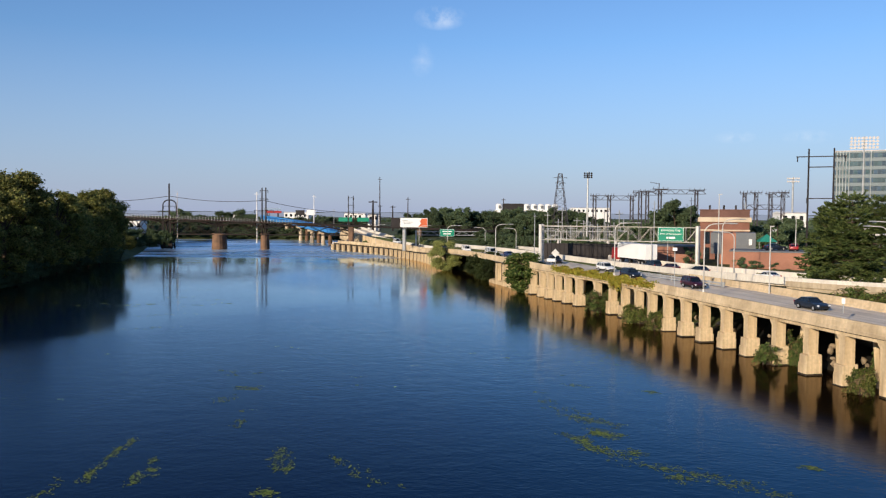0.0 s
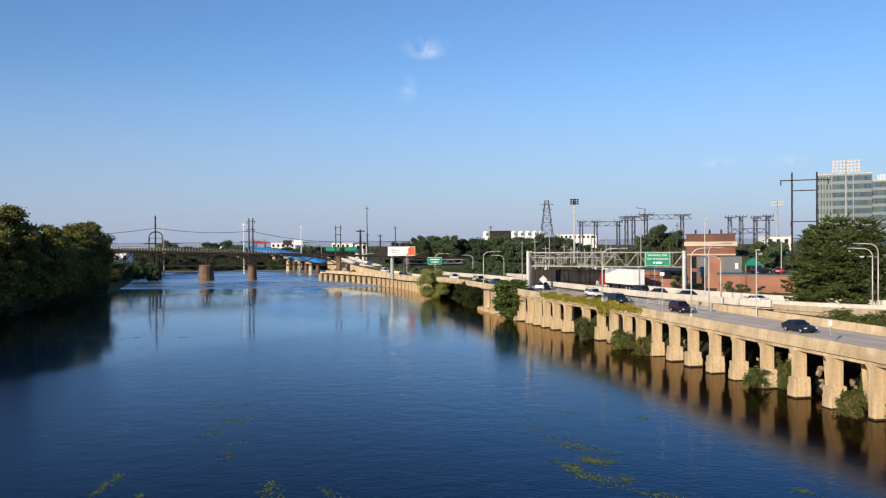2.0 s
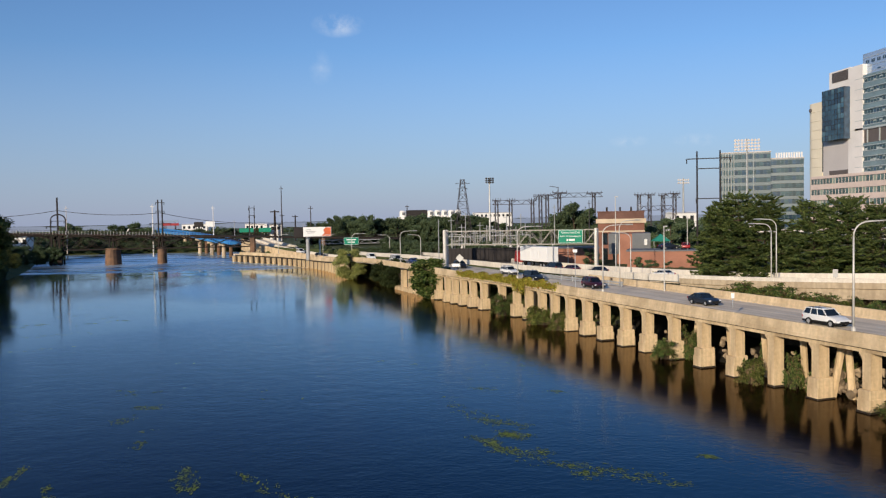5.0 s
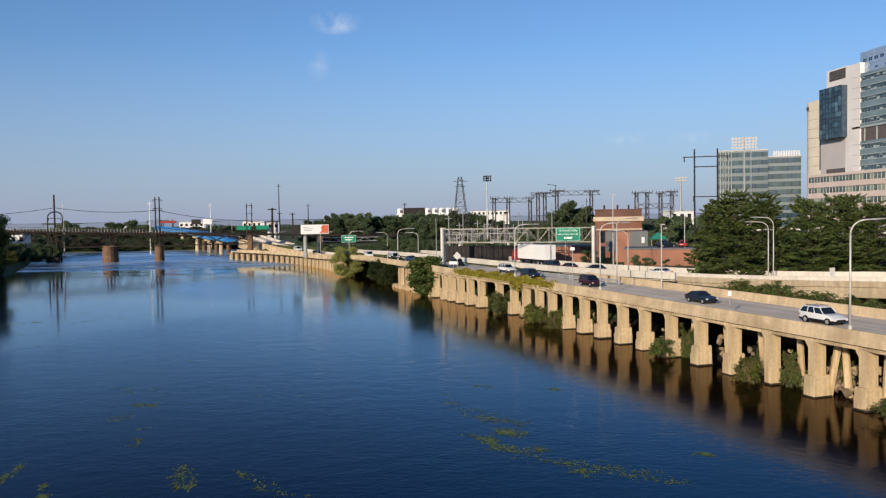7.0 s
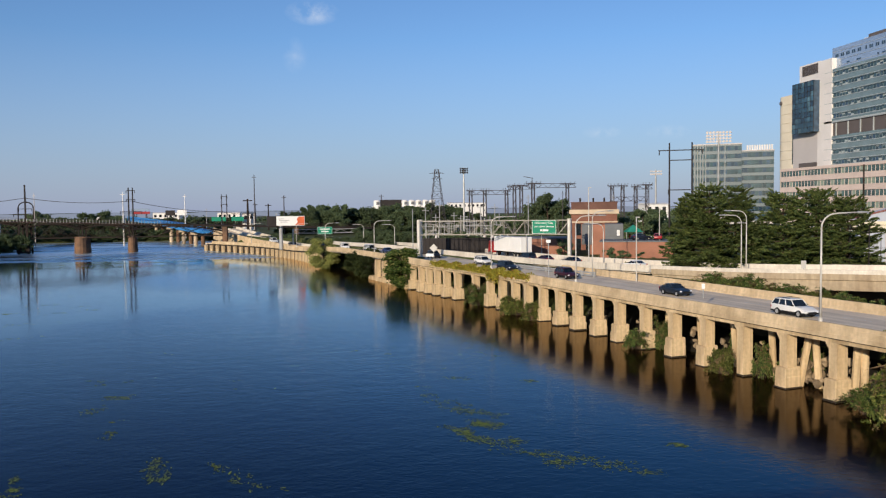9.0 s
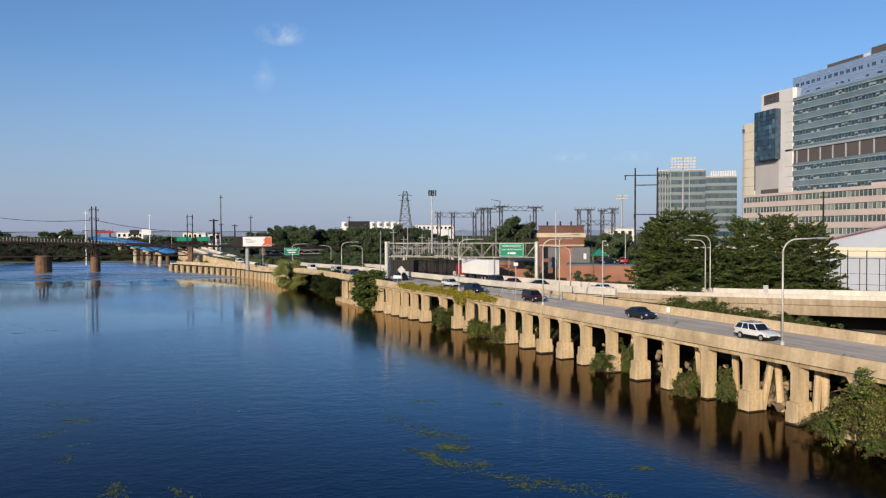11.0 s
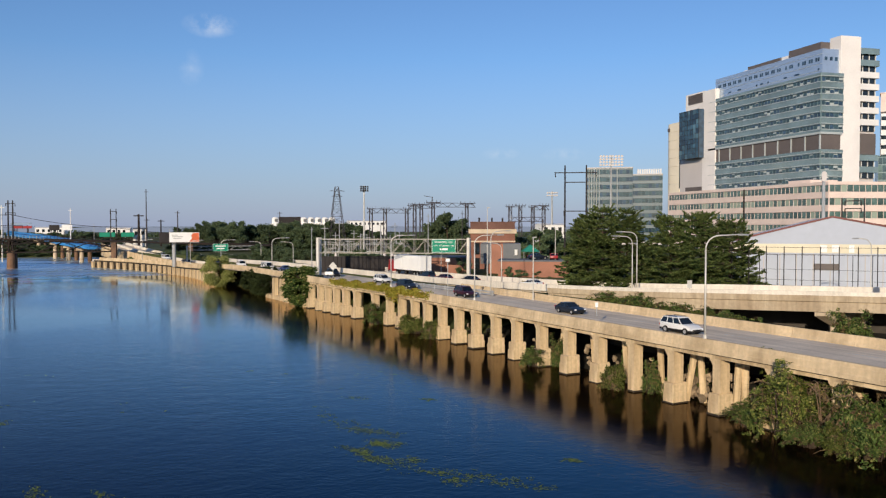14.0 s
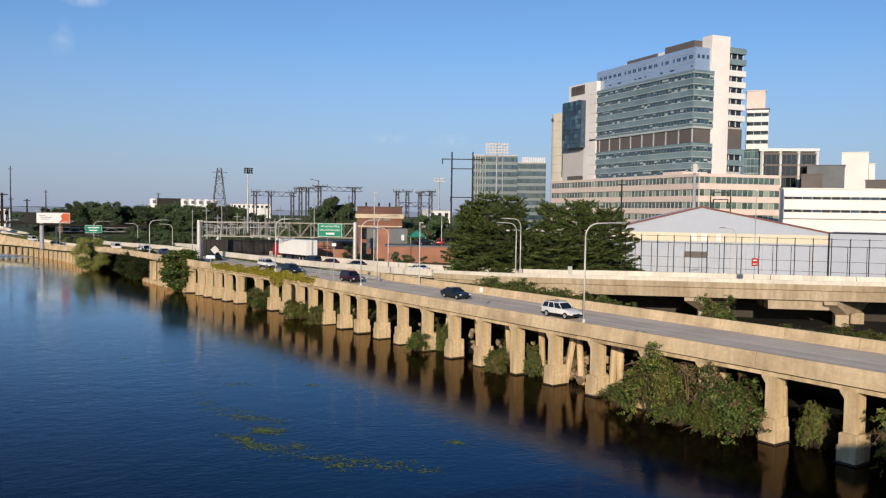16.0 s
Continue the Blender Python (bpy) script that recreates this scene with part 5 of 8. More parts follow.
def facade(parent, a, b, z0, floors, fh, win, wall_mat, glass, bay, sill=0.55, proud=0.25, blind=None, seed=1, line=None, out=0.0):
    """Storeys along the line a to b (its right-hand side faces out): a wall band and a recessed strip of panes each."""
    a, b = Vector((*a, 0)), Vector((*b, 0))
    d = (b - a)
    L = d.length
    d.normalize()
    m = Matrix.Translation(a) @ Matrix.Rotation(math.atan2(d.y, d.x), 4, "Z") @ Matrix.Translation((0, -out, 0))
    rnd = random.Random(seed)
    n = max(1, round(L / bay))
    w = L / n
    for k in range(floors):
        z = z0 + k * fh
        bm = bmesh.new()
        box(bm, 0, L, -proud, 0.3, z, z + sill)
        box(bm, 0, L, -proud, 0.3, z + sill + win, z + fh)
        if line:
            box(bm, 0, L, -proud - 0.12, -proud + 0.001, z + sill - 0.22, z + sill - 0.02, mat=1)
            box(bm, 0, L, -proud - 0.16, -proud + 0.001, z + sill + win + 0.25, z + sill + win + 0.45, mat=1)
        band = part("storey_band", bm, [wall_mat, line or wall_mat], parent)
        band.matrix_local = m
        if k == 0:
            bm = bmesh.new()
            box(bm, -0.06, 0.06, 0.02, 0.28, 0, win)
            bar = bpy.data.meshes.new("mullion")
            bm.to_mesh(bar)
            bm.free()
            bar.materials.append(wall_mat)
        for i in range(n + 1):
            o = new("mullion", bar)
            o.parent = band
            o.matrix_local = Matrix.Translation((i * w, 0, z + sill))
        for i in range(n):
            g = blind if blind and rnd.random() < 0.3 else glass
            o = new("pane", pane_mesh(w, win, g))
            o.parent = band
            o.matrix_local = Matrix.Translation((i * w, 0.12, z + sill))
            if line and rnd.random() < 0.42:
                drop = rnd.choice((0.22, 0.3, 0.45, 0.6)) * win
                o = new("blind", pane_mesh(w, drop, LIGHT_LINE))
                o.parent = band
                o.matrix_local = Matrix.Translation((i * w, 0.09, z + sill + (win - drop if rnd.random() < 0.5 else 0.02)))


SPANDREL = material("pale_green_spandrel", (0.27, 0.36, 0.36), 0.16, 0.3, scale=0.3, spread=0.3, bump=0.01, spec=0.7)
GLASS_TEAL = glass_material("teal_glazing", (0.05, 0.095, 0.11))
SCREEN = material("pale_glass_screen", (0.45, 0.55, 0.68), 0.15, 0.5, scale=0.2, spread=0.12, bump=0.01, spec=0.8)
TOWER_BAND = material("tower_band_glass", (0.045, 0.085, 0.11), 0.45, 0.1, scale=0.2, spread=0.2, bump=0.01, spec=0.7)
LIGHT_LINE = material("pale_metal_line", (0.50, 0.54, 0.53), 0.45, 0.2, scale=0.5, spread=0.1, bump=0)
BLIND = material("pale_blind", (0.33, 0.40, 0.33), 0.6, scale=0.5, spread=0.2, bump=0)
GREY_PANEL = material("pale_grey_panels", (0.58, 0.54, 0.52), 0.7, scale=0.3, spread=0.06, bump=0.03)


WARM_STONE = material("warm_cream_stone", (0.86, 0.77, 0.60), 0.8, scale=0.4, spread=0.1, bump=0.05)


def hospital():
    t = thing("hospital_tower", "tall glass and cream stone hospital tower", "building")
    solid(t, "core", 190.5, 205.9, 225.0, 287, 3, 65, GREY_PANEL)
    for z0, n in ((28.4, 3), (45.6, 5)):
        facade(t, (190, 287.2), (190, 224.4), z0, n, 3.88, 1.45, SPANDREL, GLASS_TEAL, 1.7, 1.1, line=LIGHT_LINE, blind=GLASS_BLUE, seed=z0)
        facade(t, (190, 224.4), (198.6, 224.4), z0, n, 3.88, 1.45, SPANDREL, GLASS_TEAL, 1.7, 1.1, line=LIGHT_LINE, blind=GLASS_BLUE, seed=z0 + 1)
    solid(t, "roof_slab", 189.6, 198, 224.0, 287.2, 45.0, 45.7, LIGHT_LINE)
    # brown storey with pale posts
    for k in range(9):
        y = 224.9 + k * 6.95
        bm = bmesh.new()
        box(bm, 190.2, 190.8, y + 0.25, y + 6.6, 40.15, 45.0)
        part("brown_panel", bm, BROWN_CLAD, t)
        solid(t, "post", 189.95, 190.5, y - 0.18, y + 0.18, 40.1, 45.0, LIGHT_LINE)
    solid(t, "brown_end", 190.6, 197.8, 224.5, 224.9, 40.15, 45.0, BROWN_CLAD)
    # set-back glass screen and plant rooms
    solid(t, "glass_screen", 191.4, 198.2, 225.7, 285.2, 65.05, 73.1, SCREEN, "pale blue glass screen")
    rnd = random.Random(77)
    for k in range(18):
        y = 227.0 + k * 3.2
        for j in range(2 if rnd.random() < 0.85 else 1):
            solid(t, "screen_window", 191.33, 191.5, y + j * 1.05, y + j * 1.05 + 0.8, 69.3, 70.5, GLASS_BLUE)
        if rnd.random() < 0.45:
            solid(t, "screen_window", 191.33, 191.5, y, y + rnd.choice((0.8, 1.6, 2.4)), 66.3, 66.9, GLASS_BLUE)
    for k in range(3):
        solid(t, "screen_window", 192.3 + k * 2, 193.3 + k * 2, 225.6, 225.8, 69.3, 70.5, GLASS_BLUE)
    for z in (66.05, 68.2, 71.4):
        solid(t, "screen_rail", 191.3, 191.42, 225.7, 285.2, z, z + 0.12, LIGHT_LINE)
    solid(t, "plant_room", 194.5, 208, 230.2, 246, 73.2, 76.4, BROWN_CLAD, "brown louvred plant room")
    solid(t, "plant_room", 194.5, 208, 250.5, 269, 73.2, 75.2, BROWN_CLAD, "brown louvred plant room")
    solid(t, "plant_wall", 195, 208, 245.5, 251, 73.2, 75.2, WHITE_CLAD)
    solid(t, "plant_wall", 195, 208, 268.5, 272, 73.2, 74.4, WHITE_CLAD)
    # tall stone slab
    bm = bmesh.new()
    box(bm, 198, 206, 224.9, 230.1, 14, 77.6)
    part("stone_slab", bevelled(bm, 0.1), CREAM, t, "tall plain cream slab")
    # wing with white balcony bands
    solid(t, "wing_core", 206.1, 214.6, 228, 250, 14, 74.4, GREY_PANEL)
    for k in range(11):
        z = 31.0 + k * 3.95
        if 38.5 < z < 45:
            continue
        green = k > 8 or k < 2
        solid(t, "wing_band", 206.05, 214.8, 226.3, 228.2, z + 1.9, z + 3.9, SPANDREL if green else WHITE_CLAD)
        for j in range(3):
            solid(t, "wing_pane", 206.4 + j * 2.6, 208.8 + j * 2.6, 227.5, 227.98, z, z + 1.85, GLASS_DARK)
            solid(t, "wing_mullion", 208.82 + j * 2.6, 208.98 + j * 2.6, 227.2, 227.98, z, z + 1.85, WHITE_CLAD)
    solid(t, "brown_end", 206.2, 214.3, 227.0, 228, 39.0, 46.0, BROWN_CLAD)
    # stair tower, glass box and cream end tower
    solid(t, "stone_strip", 189.6, 202, 282.6, 291.3, 20, 69.2, CREAM)
    solid(t, "stair_tower", 190.4, 204, 291.4, 304.9, 20, 69.7, CREAM)
    bm = bmesh.new()
    for k in range(10):
        box(bm, 190.2, 190.42, 292.2, 302.8, 65.3 + k * 0.39, 65.58 + k * 0.39)
    part("louvre", bm, BROWN_CLAD, t, "brown louvre")
    solid(t, "lower_wall", 190.0, 200, 291.4, 308.4, 20, 43.4, GREY_PANEL)
    solid(t, "shadow_gap", 189.9, 190.2, 308.3, 308.9, 31, 43.4, GLASS_DARK)
    solid(t, "louvre", 189.85, 190.1, 292, 304, 28.2, 31.0, BROWN_CLAD)
    gb = solid(t, "glass_box", 187.2, 190.3, 290.2, 304.5, 42.6, 62.2, GLASS_BLUE, "projecting dark blue glass box")
    glints = [glass_material("box_glazing", c) for c in ((0.02, 0.05, 0.08), (0.05, 0.12, 0.17), (0.10, 0.20, 0.25), (0.03, 0.08, 0.12))]
    for i in range(7):
        for k in range(10):
            solid(gb, "pane", 187.14, 187.2, 290.2 + i * 2.043, 292.24 + i * 2.043, 42.6 + k * 1.96, 44.56 + k * 1.96, glints[rnd.choice((0, 0, 1, 1, 2, 3, 3))])
    for y in np.linspace(290.2, 304.5, 8):
        solid(gb, "mullion", 187.08, 187.25, y - 0.07, y + 0.07, 42.6, 62.2, STEEL_DARK)
    for z in np.linspace(42.6, 62.2, 11):
        solid(gb, "transom", 187.06, 187.24, 290.2, 304.5, z - 0.07, z + 0.07, STEEL_DARK)
    for k in range(12):
        bm = bmesh.new()
        turn = [(196 - 6 * math.cos(q * math.pi / 12), 316.3 + 6 * math.sin(q * math.pi / 12)) for q in range(7)]
        prism(bm, [(203, 309.0), (190.0, 309.0)] + turn + [(203, 322.3)], 14.3 + k * 3.75, 14.3 + k * 3.75 + 3.66)
        part("stone_course", bm, WARM_STONE, t, "warm cream curved stone course")
    # roof sign of the end tower as a plain shape
    bm = bmesh.new()
    tube(bm, [(190.3, 317.2, 56.6), (189.6, 317.2, 56.6)], 0.8, 16)
    part("emblem", bm, BROWN_CLAD, t, "round dark emblem")
    return t


def podium():
    t = thing("podium_building", "long pale pink office building with window bands", "building")
    bm = bmesh.new()
    prism(bm, [(173.2, 200.7), (200.2, 195.9), (200.2, 287.4), (173.2, 287.4)], 3, 27.9)
    part("core", bm, PINK, t)
    for a, b, seed in (((172.6, 288), (172.6, 200.1), 5), ((172.6, 200.1), (200.6, 195.2), 6)):
        facade(t, a, b, 4.6, 6, 3.9, 2.05, PINK, GLASS_GREEN, 1.9, 0.9, 0.2, blind=BLIND, seed=seed)
    solid(t, "roof_box", 176, 186, 212, 222, 27.9, 29.2, PINK)
    return t


def quad_block(name, label, a, b, depth, z0, z1, mat, category="building"):
    """A block whose front runs from a to b, with its depth behind."""
    t = thing(name, label, category)
    a, b = Vector(a), Vector(b)
    d = (b - a).normalized()
    back = Vector((-d.y, d.x)) * depth
    bm = bmesh.new()
    prism(bm, [tuple(a), tuple(b), tuple(b + back), tuple(a + back)], z0, z1)
    part("wall", bm, mat, t)
    # coping proud of the wall
    bm = bmesh.new()
    o = d * 0.3
    f = Vector((-d.y, d.x)) * 0.3
    prism(bm, [tuple(a - o - f), tuple(b + o - f), tuple(b + back + o + f), tuple(a + back - o + f)], z1, z1 + 0.35)
    part("coping", bm, mat, t)
    return t, a, b, d


hospital()
podium()
t, a, b, d = quad_block("ward_building", "banded white ward building behind the tower", (262.6, 275.5), (268.9, 269.3), 14, 3, 61.4, BROWN_CLAD)
facade(t, tuple(a), tuple(b), 18, 11, 3.9, 1.6, WHITE_CLAD, GLASS_DARK, 3.2, 1.15, 0.5, seed=8, out=0.42)
t, a, b, d = quad_block("stair_block", "plain pinkish stone rooftop block", (269.3, 282.9), (274.9, 277.5), 10, 40, 70.6, PINK)
t, a, b, d = quad_block("pavilion", "bronze glass pavilion with a white frame", (236.7, 240.1), (253, 229), 16, 3, 39.6, BROWN_CLAD)
n = Vector((d.y, -d.x))
for k in range(4):
    p = a.lerp(b, k / 3)
    bm = bmesh.new()
    box(bm, p.x - 0.4, p.x + 0.4, p.y - 0.9, p.y + 0.1, 3, 39.9)
    part("white_post", bm, WHITE_CLAD, t)
bm = bmesh.new()
prism(bm, [tuple(a + n - d), tuple(b + n + d), tuple(b - n * 16), tuple(a - n * 16)], 39.97, 41.0)
part("white_roof", bm, WHITE_CLAD, t)
facade(t, tuple(a + n * 0.2), tuple(b + n * 0.2), 26, 3, 4.4, 3.6, BROWN_CLAD, GLASS_DARK, 1.8, 0.3, 0.1, seed=9, out=0.42)
quad_block("grey_plant_building", "grey flat-roofed plant building", (243.2, 224.0), (251.5, 214.6), 12, 3, 33.9, GREY_CLAD)
quad_block("low_plant_building", "low dark grey plant building", (238.3, 221.9), (243.0, 216.8), 8, 3, 30.4, BROWN_CLAD)
quad_block("white_block", "plain white rooftop block", (288.7, 248.1), (295.2, 240.4), 14, 3, 42, WHITE_CLAD)
quad_block("white_block", "plain lower white rooftop block", (295.3, 240.3), (296.8, 238.6), 14, 3, 37.2, WHITE_CLAD)
quad_block("dark_block", "dark brown flat-roofed block", (256, 209.5), (268, 194), 12, 3, 28.4, BROWN_CLAD)
t, a, b, d = quad_block("white_wing", "white building with long dark window strips", (175.0, 168.8), (215, 141), 5, 3, 22.6, WHITE_CLAD)
facade(t, tuple(a), tuple(b), 14.6, 2, 3.5, 0.75, WHITE_CLAD, GLASS_DARK, 2.4, 1.7, 0.35, blind=GLASS_BLUE, seed=10, out=0.42)

t, a, b, d = quad_block("glass_atrium", "green glass atrium between the tower and a pavilion", (232.5, 245), (239.0, 240.6), 6, 20, 40.2, GLASS_GREEN)
facade(t, tuple(a), tuple(b), 26, 5, 2.8, 2.4, SPANDREL, GLASS_TEAL, 1.3, 0.2, 0.1, blind=GLASS_GREEN, seed=13, out=0.42)

# office tower far behind
t, a, b, d = quad_block("glass_tower", "pale green glass office tower", (193.6, 407.6), (215.5, 396.5), 20, 3, 46.3, GREY_PANEL)
facade(t, tuple(a), tuple(b), 9.5, 9, 4.06, 2.4, TOWER_BAND, GLASS_TEAL, 1.8, 0.9, 0.12, blind=GLASS_BLUE, seed=11, out=0.42)
for k in (0, 1, 2, 3, 4, 5, 12):
    p = a.lerp(b, k / 18) + Vector((d.y, -d.x)) * 0.75
    solid(t, "facade_fin", p.x - 0.14, p.x + 0.14, p.y - 0.25, p.y + 0.2, 9.6, 46, LIGHT_LINE, "pale metal fin")
t, a, b, d = quad_block("glass_tower", "blue glass office block beside the tower", (215.7, 398.4), (229.9, 390.3), 20, 3, 42.6, GREY_PANEL)
facade(t, tuple(a), tuple(b), 6.4, 9, 4.0, 2.5, TOWER_BAND, GLASS_TEAL, 1.8, 0.9, 0.12, blind=GLASS_BLUE, seed=12, out=0.42)
for k in range(11):
    p = a.lerp(b, 0.2 + 0.8 * k / 11)
    solid(t, "roof_panel", p.x, p.x + 0.75, p.y, p.y + 0.4, 43.0, 45.6, WHITE_CLAD)


def sports_hall():
    t = thing("sports_hall", "white membrane sports hall with a low gable", "building")
    a, b = Vector((86.5, 123.2)), Vector((113.4, 99.2))
    apex = Vector((98.23, 112.735))
    run = Vector((0.60, 0.80)).normalized() * 60
    bm = bmesh.new()
    low, eave, top = 2.0, 12.4, 16.5
    fa = [bm.verts.new((p.x, p.y, z)) for p, z in ((a, low), (b, low), (b, eave), (apex, top), (a, eave))]
    fb = [bm.verts.new((p.x + run.x, p.y + run.y, z)) for p, z in ((a, low), (b, low), (b, eave), (apex, top), (a, eave))]
    bm.faces.new(fb[::-1])
    for k in range(5):
        bm.faces.new((fa[k], fb[k], fb[(k + 1) % 5], fa[(k + 1) % 5]))
    part("membrane", bm, TENT, t, "white translucent membrane")
    gr = material("grey_gable_fabric", (0.45, 0.49, 0.57), 0.7, scale=0.15, spread=0.07, bump=0.03)
    o = Vector((-(b - a).y, (b - a).x)).normalized() * -0.03
    bm = bmesh.new()
    outline = ((a, low), (b, low), (b, eave - 0.1), (apex, top - 0.1), (a, eave - 0.1))
    g0 = [bm.verts.new((p.x + o.x * 2, p.y + o.y * 2, z)) for p, z in outline]
    g1 = [bm.verts.new((p.x - o.x * 12, p.y - o.y * 12, z)) for p, z in outline]
    bm.faces.new(g0)
    bm.faces.new(g1[::-1])
    for k in range(5):
        bm.faces.new((g0[k], g1[k], g1[(k + 1) % 5], g0[(k + 1) % 5]))
    part("gable_wall", bm, gr, t, "pale grey gable wall")
    bm = bmesh.new()
    e = Vector((128, 81.0))
    dd = (e - b).normalized()
    nn = Vector((-dd.y, dd.x)) * 20
    prism(bm, [tuple(b), tuple(e), tuple(e + nn), tuple(b + nn)], low, eave - 0.05)
    part("annex_wall", bm, gr, t, "pale grey annex wall")
    bm = bmesh.new()
    beam(bm, (b.x, b.y, eave + 0.02), (e.x, e.y, eave + 0.02), 0.3, 0.2)
    beam(bm, (b.x + o.x * 3, b.y + o.y * 3, low), (b.x + o.x * 3, b.y + o.y * 3, eave), 0.2)
    part("annex_trim", bm, STEEL_RUST, t, "dark brown trim")
    f = Vector((-(b - a).y, (b - a).x)).normalized() * -0.08
    trim = material("red_trim", (0.22, 0.09, 0.08), 0.7, scale=1, spread=0.2, bump=0)
    for p, q, z0, z1 in ((a, apex, eave, top), (apex, b, top, eave)):
        bm = bmesh.new()
        beam(bm, (p.x + f.x, p.y + f.y, z0), (q.x + f.x, q.y + f.y, z1), 0.18, 0.3)
        part("gable_trim", bm, trim, t, "dull red gable trim")
    # cream band under the gable, panel joints below it
    bm = bmesh.new()
    beam(bm, (a.x + f.x, a.y + f.y, 11.2), (b.x + f.x, b.y + f.y, 11.2), 0.06, 1.5)
    part("cream_band", bm, material("cream_band", (0.72, 0.66, 0.50), 0.7, scale=0.3, spread=0.08, bump=0), t, "cream band")
    for k in range(1, 14):
        p = a.lerp(b, k / 14)
        bm = bmesh.new()
        box(bm, p.x - 0.05 + f.x, p.x + 0.05 + f.x, p.y - 0.05 + f.y, p.y + 0.05 + f.y, low, 10.4)
        part("panel_joint", bm, GREY_PANEL, t)
    for u, w in ((0.385, 0.03), (0.435, 0.03), (0.505, 0.022)):
        p, q = a.lerp(b, u), a.lerp(b, u + w)
        bm = bmesh.new()
        beam(bm, (p.x + f.x * 2, p.y + f.y * 2, 11.2), (q.x + f.x * 2, q.y + f.y * 2, 11.2), 0.05, 1.2)
        part("skylight", bm, WHITE, t, "bright white window")
    p, q = a.lerp(b, 0.36), a.lerp(b, 0.465)
    bm = bmesh.new()
    beam(bm, (p.x + f.x * 3, p.y + f.y * 3, 8.2), (q.x + f.x * 3, q.y + f.y * 3, 8.2), 0.08, 1.0)
    part("vent", bm, BROWN_CLAD, t, "grey louvred vent")
    return t


def net_fence():
    """Tall posts that carry a ball net, a second row behind."""
    t = thing("ball_fence", "tall dark steel posts of a ball-stop fence", "fence")
    a, b = Vector((70.5, 104.4)), Vector((108, 69.2))
    nrm = Vector((0.68, 0.73))
    for row, (off, z1, n, w) in enumerate(((0, 12.1, 22, 0.07), (3.2, 10.9, 21, 0.05))):
        for k in range(n + 1):
            p = a.lerp(b, (k + 0.35 * row) / n) + nrm * off
            bm = bmesh.new()
            tube(bm, [(p.x, p.y, 2.2), (p.x, p.y, z1)], w, 6)
            part("post", bm, STEEL_DARK, t)
        for z in ((z1 - 0.15, z1 - 1.1) if row == 0 else (z1 - 0.1, z1 - 2.2, z1 - 3.7)):
            p, q = a + nrm * off, b + nrm * off
            bm = bmesh.new()
            tube(bm, [(p.x, p.y, z), (q.x, q.y, z)], 0.03, 4)
            part("rail", bm, STEEL_DARK, t)


sports_hall()
net_fence()


BROWN_BRICK = material("brown_brick", (0.17, 0.09, 0.07), 0.9, scale=0.8, spread=0.3, bump=0.2)


